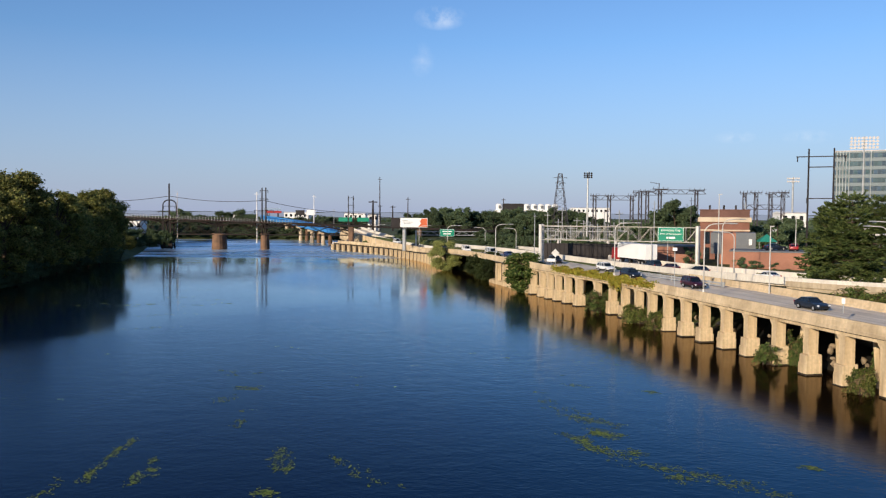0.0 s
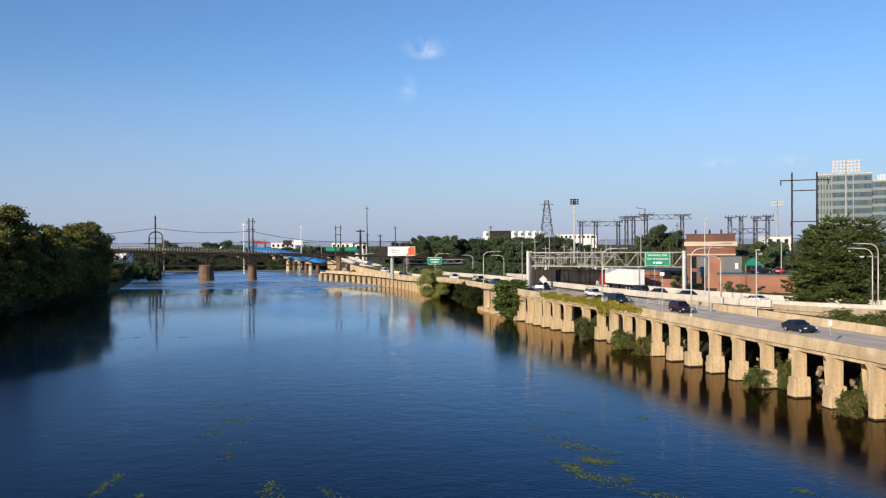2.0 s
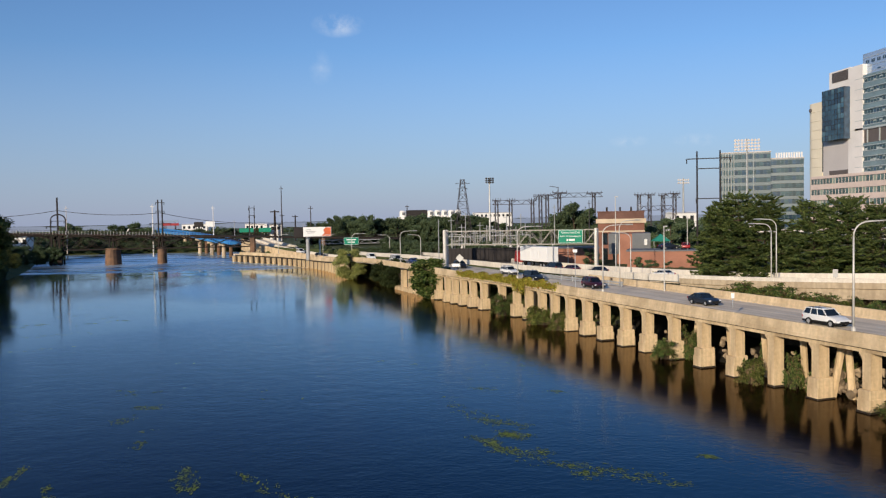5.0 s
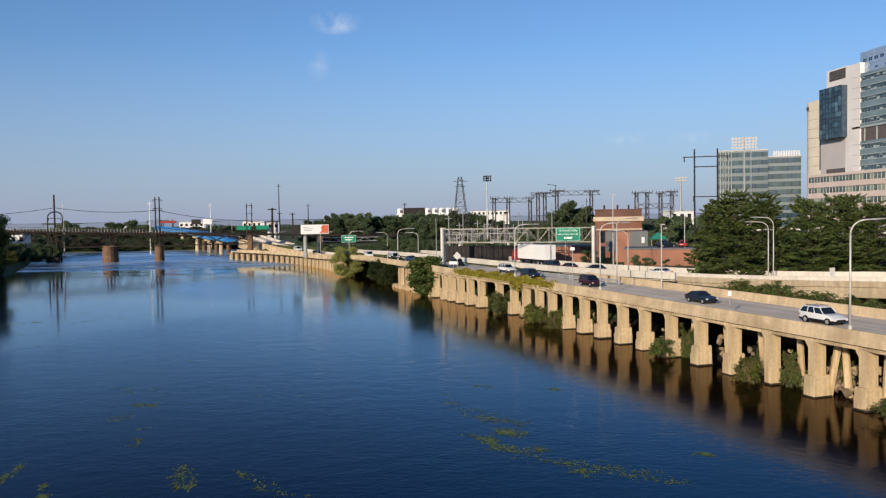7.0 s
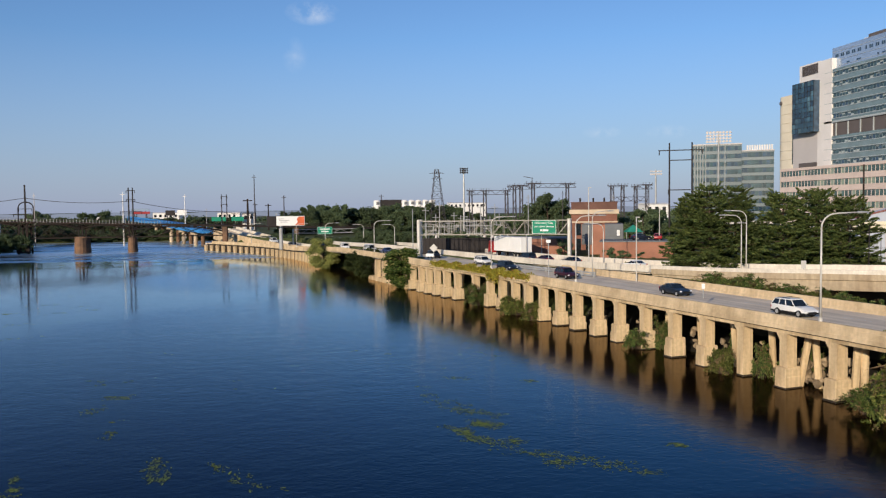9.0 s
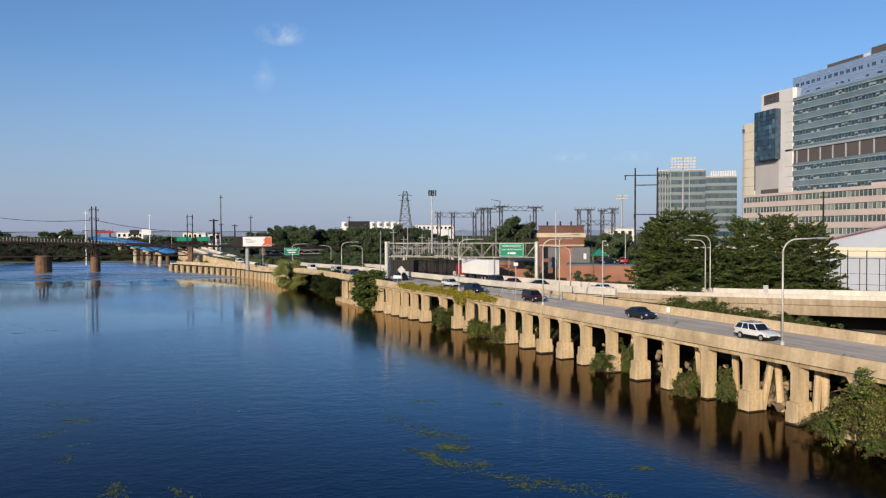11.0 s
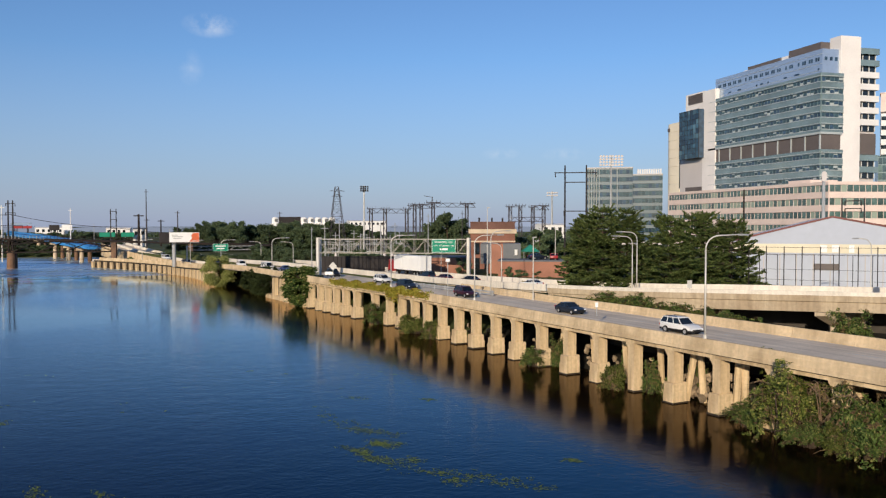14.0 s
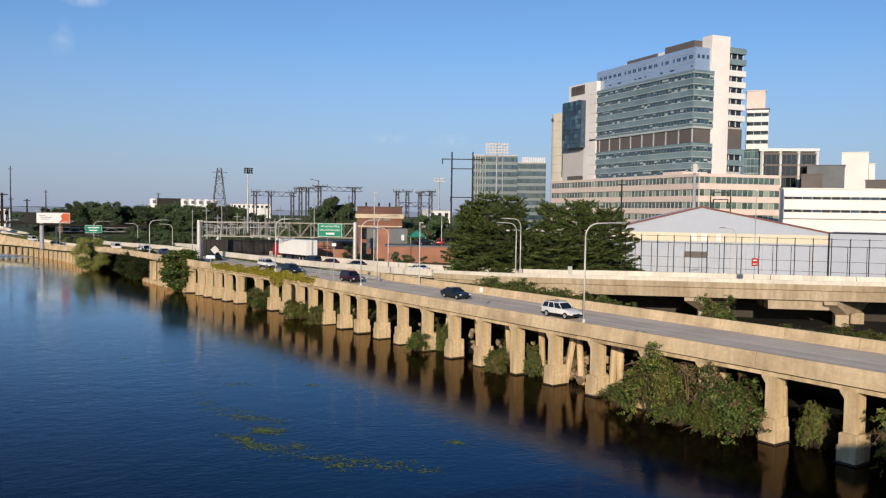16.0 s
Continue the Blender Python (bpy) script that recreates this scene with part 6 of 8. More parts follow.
def brick_works():
    w = thing("brick_wall_building", "long low red brick building with a flat roof", "building")
    for p, q, z0, z1 in (((41.0, 162.9), (50.5, 160.2), 3.5, 8.4), ((53.2, 151.2), (66, 146.2), 3, 8.0)):
        p, q = Vector(p), Vector(q)
        d = (q - p).normalized()
        n = Vector((-d.y, d.x)) * 9
        bm = bmesh.new()
        prism(bm, [tuple(p), tuple(q), tuple(q + n), tuple(p + n)], z0, z1)
        part("wall", bm, BRICK, w)
        bm = bmesh.new()
        s = n.normalized() * 0.15
        prism(bm, [tuple(p - s - d * 0.15), tuple(q - s + d * 0.15), tuple(q + n), tuple(p + n)], z1, z1 + 0.22)
        part("coping", bm, GREY_CLAD, w)
        m = Matrix.Translation((p.x, p.y, 0)) @ Matrix.Rotation(math.atan2(d.y, d.x), 4, "Z")
        L = (q - p).length
        for k in range(int(L / 3.2)):
            bm = bmesh.new()
            box(bm, 1.0 + k * 3.2, 1.25 + k * 3.2, -0.08, 0.0, z0, z1 - 0.2, m)
            part("pilaster", bm, BRICK, w)
    b = thing("brick_tower", "older dark red brick building with a stone cornice", "building")
    p, q = Vector((56.9, 181.4)), Vector((66.7, 178.0))
    d = (q - p).normalized()
    n = Vector((-d.y, d.x))
    for name, z0, z1, out, mat in (("wall", 3, 13.2, 0, BRICK_DARK), ("cornice", 13.2, 14.2, 0.4, STONE_TRIM), ("attic", 14.2, 15.7, 0.0, BROWN_BRICK), ("parapet", 15.7, 15.95, 0.15, BROWN_BRICK), ("string_course", 11.2, 11.5, 0.12, STONE_TRIM)):
        bm = bmesh.new()
        prism(bm, [tuple(p - n * out - d * out), tuple(q - n * out + d * out), tuple(q + n * (14 + out) + d * out), tuple(p + n * (14 + out) - d * out)], z0, z1)
        part(name, bm, mat, b)
    m = Matrix.Translation((p.x, p.y, 0)) @ Matrix.Rotation(math.atan2(d.y, d.x), 4, "Z")
    for k in range(4):
        for z0, z1 in ((4.5, 7.5), (8.3, 11.0)):
            bm = bmesh.new()
            box(bm, 0.9 + k * 2.4, 2.2 + k * 2.4, -0.06, 0.05, z0, z1, m)
            part("window", bm, GLASS_DARK, b)
    for k in (2.0, 5.0, 7.5):
        bm = bmesh.new()
        tube(bm, [m @ Vector((k, 3, 15.9)), m @ Vector((k, 3, 16.9))], 0.22, 8)
        part("roof_vent", bm, STEEL_DARK, b)
    # grey and brick boxes in front of it
    g = thing("grey_annex", "grey clad annex with a brick middle", "building")
    for x0, y0, x1, y1, z0, z1, mat, nm in ((53.6, 163.6, 55.5, 162.9, 7.0, 11.2, GREY_CLAD, "grey_panel"), (54.9, 163.6, 58.2, 162.2, 4, 11.1, BRICK, "brick_panel"), (58.1, 162.0, 61.6, 160.8, 7.2, 11.25, GREY_CLAD, "grey_panel"), (58.1, 162.3, 61.6, 161.1, 3.5, 7.19, BRICK, "brick_panel")):
        p, q = Vector((x0, y0)), Vector((x1, y1))
        d = (q - p).normalized()
        n = Vector((-d.y, d.x)) * 7
        bm = bmesh.new()
        prism(bm, [tuple(p), tuple(q), tuple(q + n), tuple(p + n)], z0, z1)
        part(nm, bm, mat, g)
    bm = bmesh.new()
    box(bm, 60.3, 60.9, 160.9, 161.05, 8.8, 10.0)
    part("window", bm, WHITE, g)
    aw = thing("green_canopy", "small green fabric canopy on a roof", "canopy")
    bm = bmesh.new()
    vs = [bm.verts.new(v) for v in ((61.4, 158.6, 9.6), (64.6, 157.4, 9.6), (65.0, 160.4, 9.6), (61.8, 161.6, 9.6), (63.2, 159.5, 11.1))]
    for k in range(4):
        bm.faces.new((vs[k], vs[(k + 1) % 4], vs[4]))
    part("fabric", bm, material("green_fabric", (0.02, 0.22, 0.16), 0.8, scale=1, spread=0.2, bump=0), aw)
    bm = bmesh.new()
    for x, y in ((61.5, 158.7), (64.4, 157.6), (64.8, 160.3), (61.9, 161.4)):
        tube(bm, [(x, y, 8.0), (x, y, 9.6)], 0.06, 5)
    part("leg_frame", bm, STEEL_GREY, aw)
    cars = ((60.5, 150.1), (63.5, 149.0))
    for k, (x, y) in enumerate(cars):
        vehicle("sedan", (DARK_CAR, CAB_RED)[k], "car parked on the flat roof deck", x + 1.6, y + 2.5, 0.2 + k, 8.23)


brick_works()


# ---------------------------------------------------------------- masts, towers and the substation
def lattice_tower(name, label, x, y, z0, z1, w0, w1, mat, arms=(), panels=7, bar=0.12, group=""):
    t = thing(name, label, "tower", Matrix.Translation((x, y, 0)), group)
    cs = ((-1, -1), (1, -1), (1, 1), (-1, 1))
    at = lambda k, f: Vector((cs[k % 4][0] * (w0 + (w1 - w0) * f) / 2, cs[k % 4][1] * (w0 + (w1 - w0) * f) / 2, z0 + (z1 - z0) * f))
    for k in range(4):
        bm = bmesh.new()
        beam(bm, at(k, 0), at(k, 1), bar * 1.4)
        part("leg", bm, mat, t)
    for i in range(panels):
        f0, f1 = i / panels, (i + 1) / panels
        bm = bmesh.new()
        for k in range(4):
            for u, v, wd in ((at(k, f0), at(k + 1, f1), 0.7), (at(k + 1, f0), at(k, f1), 0.7), (at(k, f1), at(k + 1, f1), 0.8)):
                bm = bmesh.new()
                beam(bm, u, v, bar * wd)
                part("brace", bm, mat, t)
    for z, half in arms:
        bm = bmesh.new()
        for s in (-1, 1):
            beam(bm, (0, 0, z + 0.6), (s * half, 0, z), bar)
            beam(bm, (0, 0, z), (s * half, 0, z), bar)
        part("cross_arm", bm, mat, t)
    return t


PYLON_STEEL = material("pylon_steel", (0.085, 0.078, 0.085), 0.7, 0.3, scale=1, spread=0.2, bump=0)
lattice_tower("pylon", "grey lattice power pylon beyond the trees", 46.1, 327, 4, 30.6, 7.5, 1.4, PYLON_STEEL, ((28.9, 3.0), (26.8, 2.2)), 9, 0.11)


def floodlight(x, y, z1, w, h, rows, cols, label, ang=0.0, lamp=None):
    t = thing("floodlight_mast", label, "floodlight", Matrix.Translation((x, y, 0)) @ Matrix.Rotation(ang, 4, "Z"), "stadium floodlights")
    bm = bmesh.new()
    tube(bm, [(0, 0, 3), (0, 0, z1 - h)], [0.5, 0.28], 8)
    tube(bm, [(0, 0, z1 - h), (0, 0, z1)], [0.28, 0.16], 8)
    part("mast", bm, STEEL_GREY, t)
    for r in range(rows):
        z = z1 - h + h * (r + 0.5) / rows
        bm = bmesh.new()
        beam(bm, (-w / 2, -0.2, z - 0.35), (w / 2, -0.2, z - 0.35), 0.14)
        part("cross_bar", bm, STEEL_GREY, t)
        for c in range(cols):
            xx = -w / 2 + w * (c + 0.5) / cols
            bm = bmesh.new()
            tube(bm, [(xx, -0.25, z), (xx, -0.75, z - 0.1)], [0.2, 0.5 * min(1.0, w / cols / 1.15)], 8)
            part("lamp", bm, lamp or GREY_PANEL, t, "round floodlight")
    return t


floodlight(150.7, 294.6, 43.2, 9.5, 4.6, 4, 8, "tall stadium mast with four rows of floodlights", -0.4)
floodlight(56.8, 325, 31.2, 3.6, 2.4, 3, 4, "tall mast with a small bank of floodlights", 0.0, STEEL_DARK)
floodlight(129.3, 303.6, 28.9, 4.6, 2.2, 2, 6, "slim mast with a small bank of floodlights", -0.3)
floodlight(117.3, 137.3, 25.8, 1.6, 1.7, 3, 1, "mast with stacked floodlights beside the hall", -0.6)


def portal(name, label, cols, z0, beam_z, mat=None, group="substation frames", w=1.0):
    """Lattice columns joined by lattice girders."""
    t = thing(name, label, "substation", group=group)
    mat = mat or PYLON_STEEL
    for x, y, z1 in cols:
        for dx, dy in ((-1, -1), (1, -1), (1, 1), (-1, 1)):
            bm = bmesh.new()
            beam(bm, (x + dx * w / 2, y + dy * w / 2, z0), (x + dx * w / 2 * 0.8, y + dy * w / 2 * 0.8, z1), 0.16)
            part("leg", bm, mat, t)
        bm = bmesh.new()
        n = 6
        for i in range(n):
            u, v = z0 + (z1 - z0) * i / n, z0 + (z1 - z0) * (i + 1) / n
            s = -1 if i % 2 else 1
            for a, b in (((x - w / 2 * s, y - w / 2, u), (x + w / 2 * s, y - w / 2, v)), ((x - w / 2, y - w / 2 * s, u), (x - w / 2, y + w / 2 * s, v))):
                bm = bmesh.new()
                beam(bm, a, b, 0.13)
                part("brace", bm, mat, t)
    for (x0, y0, _), (x1, y1, _), z in beam_z:
        for dz in (0, 1.3):
            bm = bmesh.new()
            beam(bm, (x0, y0, z - dz), (x1, y1, z - dz), 0.16)
            part("chord", bm, mat, t)
        n = max(4, int(abs(x1 - x0) / 1.5))
        for i in range(n):
            u, v = Vector((x0, y0, 0)).lerp(Vector((x1, y1, 0)), i / n), Vector((x0, y0, 0)).lerp(Vector((x1, y1, 0)), (i + 1) / n)
            a0, a1 = (z, z - 1.3) if i % 2 else (z - 1.3, z)
            bm = bmesh.new()
            beam(bm, (u.x, u.y, a0), (v.x, v.y, a1), 0.13)
            part("lacing", bm, mat, t)
    return t


for cols, beams, heads in (
        ([(46.3, 252, 20.2), (50.8, 252, 20.2), (57.8, 252, 20.2)], [((45.0, 252, 0), (59.0, 252, 0), 20.3)], 1.3),
        ([(60.6, 253, 21.4), (62.8, 253, 21.7), (66.7, 253, 22.4), (78.0, 253, 22.1)], [((58.7, 253, 0), (67.5, 253, 0), 21.9), ((65.0, 252.2, 0), (80.7, 252.2, 0), 22.3)], 2.4),
        ([(89.3, 243, 21.1), (92.7, 243, 21.2), (97.0, 243, 20.9), (100.7, 243, 21.4)], [((89.3, 243, 0), (100.0, 243, 0), 17.7), ((96.2, 243, 0), (102.6, 243, 0), 21.4)], 1.6)):
    t = portal("substation_frame", "dark lattice steel frame of a substation", cols, 4, beams)
    for x, y, z in cols:
        bm = bmesh.new()
        beam(bm, (x - heads, y, z + 0.1), (x + heads, y, z + 0.1), 0.22)
        beam(bm, (x - heads, y - 0.6, z - 0.25), (x + heads, y - 0.6, z - 0.25), 0.12)
        for dx in (-0.9, -0.3, 0.4, 1.0):
            tube(bm, [(x + dx * heads, y - 0.3, z + 0.1), (x + dx * heads, y - 0.3, z + 0.75)], 0.08, 5)
        part("column_head", bm, PYLON_STEEL, t)
bm = bmesh.new()
tube(bm, [(66.4, 253, 22), (66.4, 253, 24.3)], 0.12, 6)
beam(bm, (63.6, 253, 24.6), (66.6, 253, 24.1), 0.16)
tagged(part("gallows_pole", bm, PYLON_STEEL), "dark gallows-shaped pole above a substation frame", "mast")
# small switchgear poles and bars
sw = thing("switchgear", "thin grey poles and bars of switchgear", "substation")
rs = random.Random(7)
for k in range(34):
    x = 27 + k * 0.62 + rs.uniform(-0.3, 0.3)
    y = 213.5 - (x - 27) * 0.17 + rs.uniform(-2, 3)
    bm = bmesh.new()
    zt = rs.uniform(9.5, 13.5) + (3.0 if k % 6 == 0 else 0)
    tube(bm, [(x, y, 4.5), (x, y, zt)], 0.11, 5)
    beam(bm, (x - 0.9, y, zt - 0.8), (x + 0.9, y, zt - 0.8), 0.12)
    part("pole", bm, STEEL_GREY, sw)
for z in (8.2, 10.2, 11.4):
    bm = bmesh.new()
    beam(bm, (26.5, 213.2, z), (47, 209.6, z), 0.16)
    part("bar", bm, STEEL_GREY, sw)
for k in range(10):
    x = 29 + k * 2.1
    bm = bmesh.new()
    tube(bm, [(x, 207, 4.5), (x, 207, 6.6), (x, 207, 8.0)], [0.6, 0.6, 0.2], 8)
    part("insulator_box", bm, GREY_PANEL, sw)


def dark_fence():
    t = thing("screen_fence", "dark slatted screen fence along the road", "fence")
    p, q = Vector((21.5, 176.5)), Vector((42.5, 172.2))
    for k in range(24):
        u, v = p.lerp(q, k / 24), p.lerp(q, (k + 0.96) / 24)
        bm = bmesh.new()
        beam(bm, (u.x, u.y, 6.5), (v.x, v.y, 6.5), 0.06, 3.8)
        part("panel", bm, STEEL_DARK, t)
        bm = bmesh.new()
        tube(bm, [(u.x, u.y - 0.08, 4.4), (u.x, u.y - 0.08, 8.6)], 0.06, 5)
        part("post", bm, STEEL_DARK, t)


dark_fence()


def line_mast(x, y, z0, z1, w, label, dx=1.0, dy=0.0, bars=(), mat=None, r=0.35):
    """Two posts with cross bars, as railway line masts have."""
    t = thing("line_mast", label, "mast", Matrix.Translation((x, y, 0)), "line masts")
    mat = mat or STEEL_DARK
    for s in (-1, 1):
        bm = bmesh.new()
        tube(bm, [(s * w / 2 * dx, s * w / 2 * dy, z0), (s * w / 2 * dx, s * w / 2 * dy, z1)], [r, r * 0.7], 6)
        part("post", bm, mat, t)
    for z, half in bars:
        bm = bmesh.new()
        beam(bm, (-half * dx, -half * dy, z), (half * dx, half * dy, z), 0.2)
        for s in (-0.95, 0.95):
            tube(bm, [(s * half * dx, s * half * dy, z - 0.1), (s * half * dx, s * half * dy, z - 1.0)], 0.12, 5)
        part("cross_bar", bm, mat, t)
    return t


line_mast(75.55, 164.0, 3, 28.2, 4.6, "pair of dark tall power poles with cross arms", 0.91, -0.42, ((26.6, 4.6), (24.5, 2.4), (18.2, 2.6)), r=0.22)
line_mast(-108.9, 321.5, 0, 25.4, 0.3, "dark tall mast on the railway bridge", 1, 0, ((16.5, 2.4), (14.6, 4.4)), r=0.24)
line_mast(-71.0, 319.5, 6, 24.0, 1.5, "twin dark masts on the railway bridge", 1, 0, ((22.9, 1.6), (19.6, 1.6), (15.0, 4.0)), r=0.36)
line_mast(-37.9, 328.0, 7, 21.3, 1.9, "dark portal mast beside the railway bridge", 1, 0, ((20.4, 1.2), (17.4, 1.2), (14.0, 1.2)), r=0.22)
for x, y, z1, r, mat, lab in ((-108.0, 328.4, 22.3, 0.2, GREY_PANEL, "white slender pole on the bridge"), (-74.6, 323, 22.4, 0.28, WHITE_CLAD, "white slender pole on the bridge"), (-63.6, 395, 22.7, 0.28, WHITE_CLAD, "white slender pole beyond the bridge"), (-37, 418, 20.6, 0.75, STEEL_RUST, "dark stubby stack on the horizon"), (-32.0, 399, 31.9, 0.32, PYLON_STEEL, "very tall thin radio mast"), (-27, 420, 18, 0.5, STEEL_RUST, "dark chimney on the horizon"), (-33.5, 420, 18.5, 0.4, STEEL_RUST, "dark chimney on the horizon"), (-15.0, 330, 20.8, 0.3, PYLON_STEEL, "dark pole above the woods"), (20, 180, 14.8, 0.12, STEEL_GREY, "grey slim pole beside the gantry"), (66.0, 178.8, 17.5, 0.16, STEEL_GREY, "grey slim pole before the brick building"), (40, 560, 24.5, 0.5, PYLON_STEEL, "dark pole above the cooling plant"), (51.5, 200, 18, 0.16, STEEL_GREY, "grey slim pole by the substation"), (62, 205, 19, 0.14, PYLON_STEEL, "dark pole by the substation"), (-50, 420, 18, 0.2, STEEL_GREY, "grey pole beyond the bridge"), (-58, 425, 16, 0.2, STEEL_GREY, "grey pole beyond the bridge"), (77.5, 107.5, 20.5, 0.2, STEEL_RUST, "brown wooden pole behind the pine trees"), (-12, 400, 13, 0.2, STEEL_GREY, "grey pole beyond the bridge"), (-22, 400, 13.5, 0.2, STEEL_GREY, "grey pole beyond the bridge")):
    bm = bmesh.new()
    tube(bm, [(0, 0, 2.0), (0, 0, z1 * 0.6), (0, 0, z1)], [r, r * 0.8, r * 0.55], 7)
    beam(bm, (-r * 3, 0, z1 * 0.96), (r * 3, 0, z1 * 0.96), r * 0.7)
    o = tagged(part("mast_pole", bm, mat), lab, "mast")
    o.matrix_world = Matrix.Translation((x, y, 0))
line_mast(128.0, 141.2, 3, 20.8, 4.2, "pair of dark poles behind the sports hall", 0.74, -0.67, ((18.6, 1.6), (20.2, 1.6)), r=0.2)
# hooped signal frame round the bridge mast
bm = bmesh.new()
tube(bm, [(-2.7, 0, 11.0), (-2.7, 0, 16.4)] + [(-2.7 * math.cos(k * math.pi / 8), 0, 16.8 + 2.2 * math.sin(k * math.pi / 8)) for k in range(1, 8)] + [(2.7, 0, 16.4), (2.7, 0, 11.0)], 0.24, 6)
o = tagged(part("signal_frame", bm, STEEL_DARK), "dark hooped steel frame over the railway bridge", "signal frame")
o.matrix_world = Matrix.Translation((-108.6, 321.0, 0))
# slim poles on the near roads
for x, y, z0, z1 in ((42.2, 125, 5.0, 18.0), (41.4, 103.0, 4.6, 13.5), (64.8, 150, 8.2, 14.5), (80, 168, 3, 22), (38.8, 152, 4.8, 9.8), (44.0, 160, 4.8, 10.2)):
    bm = bmesh.new()
    tube(bm, [(0, 0, z0), (0, 0, z1)], [0.09, 0.06], 7)
    box(bm, -0.1, 0.45, -0.06, 0.06, z1 - 0.12, z1)
    o = tagged(part("slim_pole", bm, LAMP_GREY), "slim pale grey pole with a small head", "pole")
    o.matrix_world = Matrix.Translation((x, y, 0))


# ---------------------------------------------------------------- railway bridge and what lies behind it
def rail_bridge():
    t = thing("railway_bridge", "dark steel railway bridge on stone piers", "bridge")
    zt = lambda x: 9.6 - (x + 36) * 0.032
    A, B = Vector((-175, 319.5)), Vector((25, 322.5))
    yat = lambda x: 319.5 + (x + 175) * 0.015
    xs = np.arange(-175, 26, 6.5)
    bm = bmesh.new()
    sweep(bm, [(x, yat(x), zt(x)) for x in xs], [(-2.6, -0.75), (-2.6, 0), (2.6, 0), (2.6, -0.75)])
    part("deck", bm, STEEL_RUST, t)
    # parapet railing in bays
    for x in np.arange(-174, 24, 1.15):
        bm = bmesh.new()
        box(bm, x - 0.06, x + 0.06, yat(x) - 2.75, yat(x) - 2.6, zt(x) - 0.3, zt(x) + 0.95)
        part("railing_post", bm, STEEL_GREY if x < -60 else STEEL_RUST, t)
    for dz in (0.55, 1.1):
        bm = bmesh.new()
        sweep(bm, [(x, yat(x) - 2.68, zt(x) + dz) for x in xs], [(-0.05, -0.05), (-0.05, 0.05), (0.05, 0.05), (0.05, -0.05)])
        part("rail", bm, STEEL_RUST, t)
    # arched trusses between the piers
    px = [-147, -127.8, -108.9, -88.9, -71.0, -37]
    for x0, x1 in zip(px, px[1:]):
        n = 10
        for yy in (-2.2, 2.2):
            prev, line = None, []
            for i in range(n + 1):
                x = x0 + (x1 - x0) * i / n
                u = abs(2 * i / n - 1)
                z = zt(x) - 1.0 - 1.6 * u * u
                p = (x, yat(x) + yy, z)
                line.append(p)
                bm = bmesh.new()
                beam(bm, p, (x, yat(x) + yy, zt(x) - 0.7), 0.2)
                part("hanger", bm, STEEL_RUST, t)
                if prev:
                    bm = bmesh.new()
                    beam(bm, prev, (x, yat(x) + yy, zt(x) - 0.8), 0.16)
                    part("diagonal", bm, STEEL_RUST, t)
                prev = p
            bm = bmesh.new()
            tube(bm, line, 0.19, 6)
            part("arch_chord", bm, STEEL_RUST, t)
            low = 5.5
            bm = bmesh.new()
            beam(bm, (x0, yat(x0) + yy, low), (x1, yat(x1) + yy, low), 0.3)
            part("bottom_chord", bm, STEEL_RUST, t)
            for i in range(4):
                xa, xb = x0 + (x1 - x0) * i / 4, x0 + (x1 - x0) * (i + 1) / 4
                for za, zb in ((low, zt(xb) - 1), (zt(xa) - 1, low)):
                    bm = bmesh.new()
                    beam(bm, (xa, yat(xa) + yy, za), (xb, yat(xb) + yy, zb), 0.2)
                    part("diagonal", bm, STEEL_RUST, t)
    for i, x in enumerate(px[:-1]):
        z = zt(x)
        if i == 2:
            bm = bmesh.new()
            for dx in (-1.3, 1.3):
                for dy in (-2, 2):
                    beam(bm, (x + dx * 1.3, yat(x) + dy, -0.5), (x + dx, yat(x) + dy, z - 1), 0.55)
            beam(bm, (x - 2.2, yat(x) - 2, 1.2), (x + 2.2, yat(x) - 2, 1.2), 1.6, 2.4)
            part("steel_pier", bm, STEEL_RUST, t)
            continue
        w = (2.6 if i % 2 else 1.6)
        bm = bmesh.new()
        tube(bm, [(x, yat(x), -1), (x, yat(x), 5.4)], [w * 1.12, w], 16)
        for v in bm.verts:
            v.co.y = yat(x) + (v.co.y - yat(x)) * 1.5
        stone = part("stone_pier", bm, STONE, t, "reddish stone pier")
        bm = bmesh.new()
        tube(bm, [(x, yat(x), 5.4), (x, yat(x), 5.9)], w * 1.12, 16)
        part("cap", bm, STONE, stone)
        bm = bmesh.new()
        for dx in (-0.9, 0.9):
            beam(bm, (x + dx, yat(x) - 2, 5.8), (x + dx * 0.4, yat(x) - 2, z - 1), 0.4)
            beam(bm, (x + dx, yat(x) + 2, 5.8), (x + dx * 0.4, yat(x) + 2, z - 1), 0.4)
        part("bearing_frame", bm, STEEL_RUST, stone)
    for x in (-37, -10, 14):
        bm = bmesh.new()
        box(bm, x - 0.8, x + 0.8, yat(x) - 2.4, yat(x) + 2.4, 1.0, zt(x) - 0.76)
        part("abutment", bm, STONE, t, "brown stone abutment")


rail_bridge()


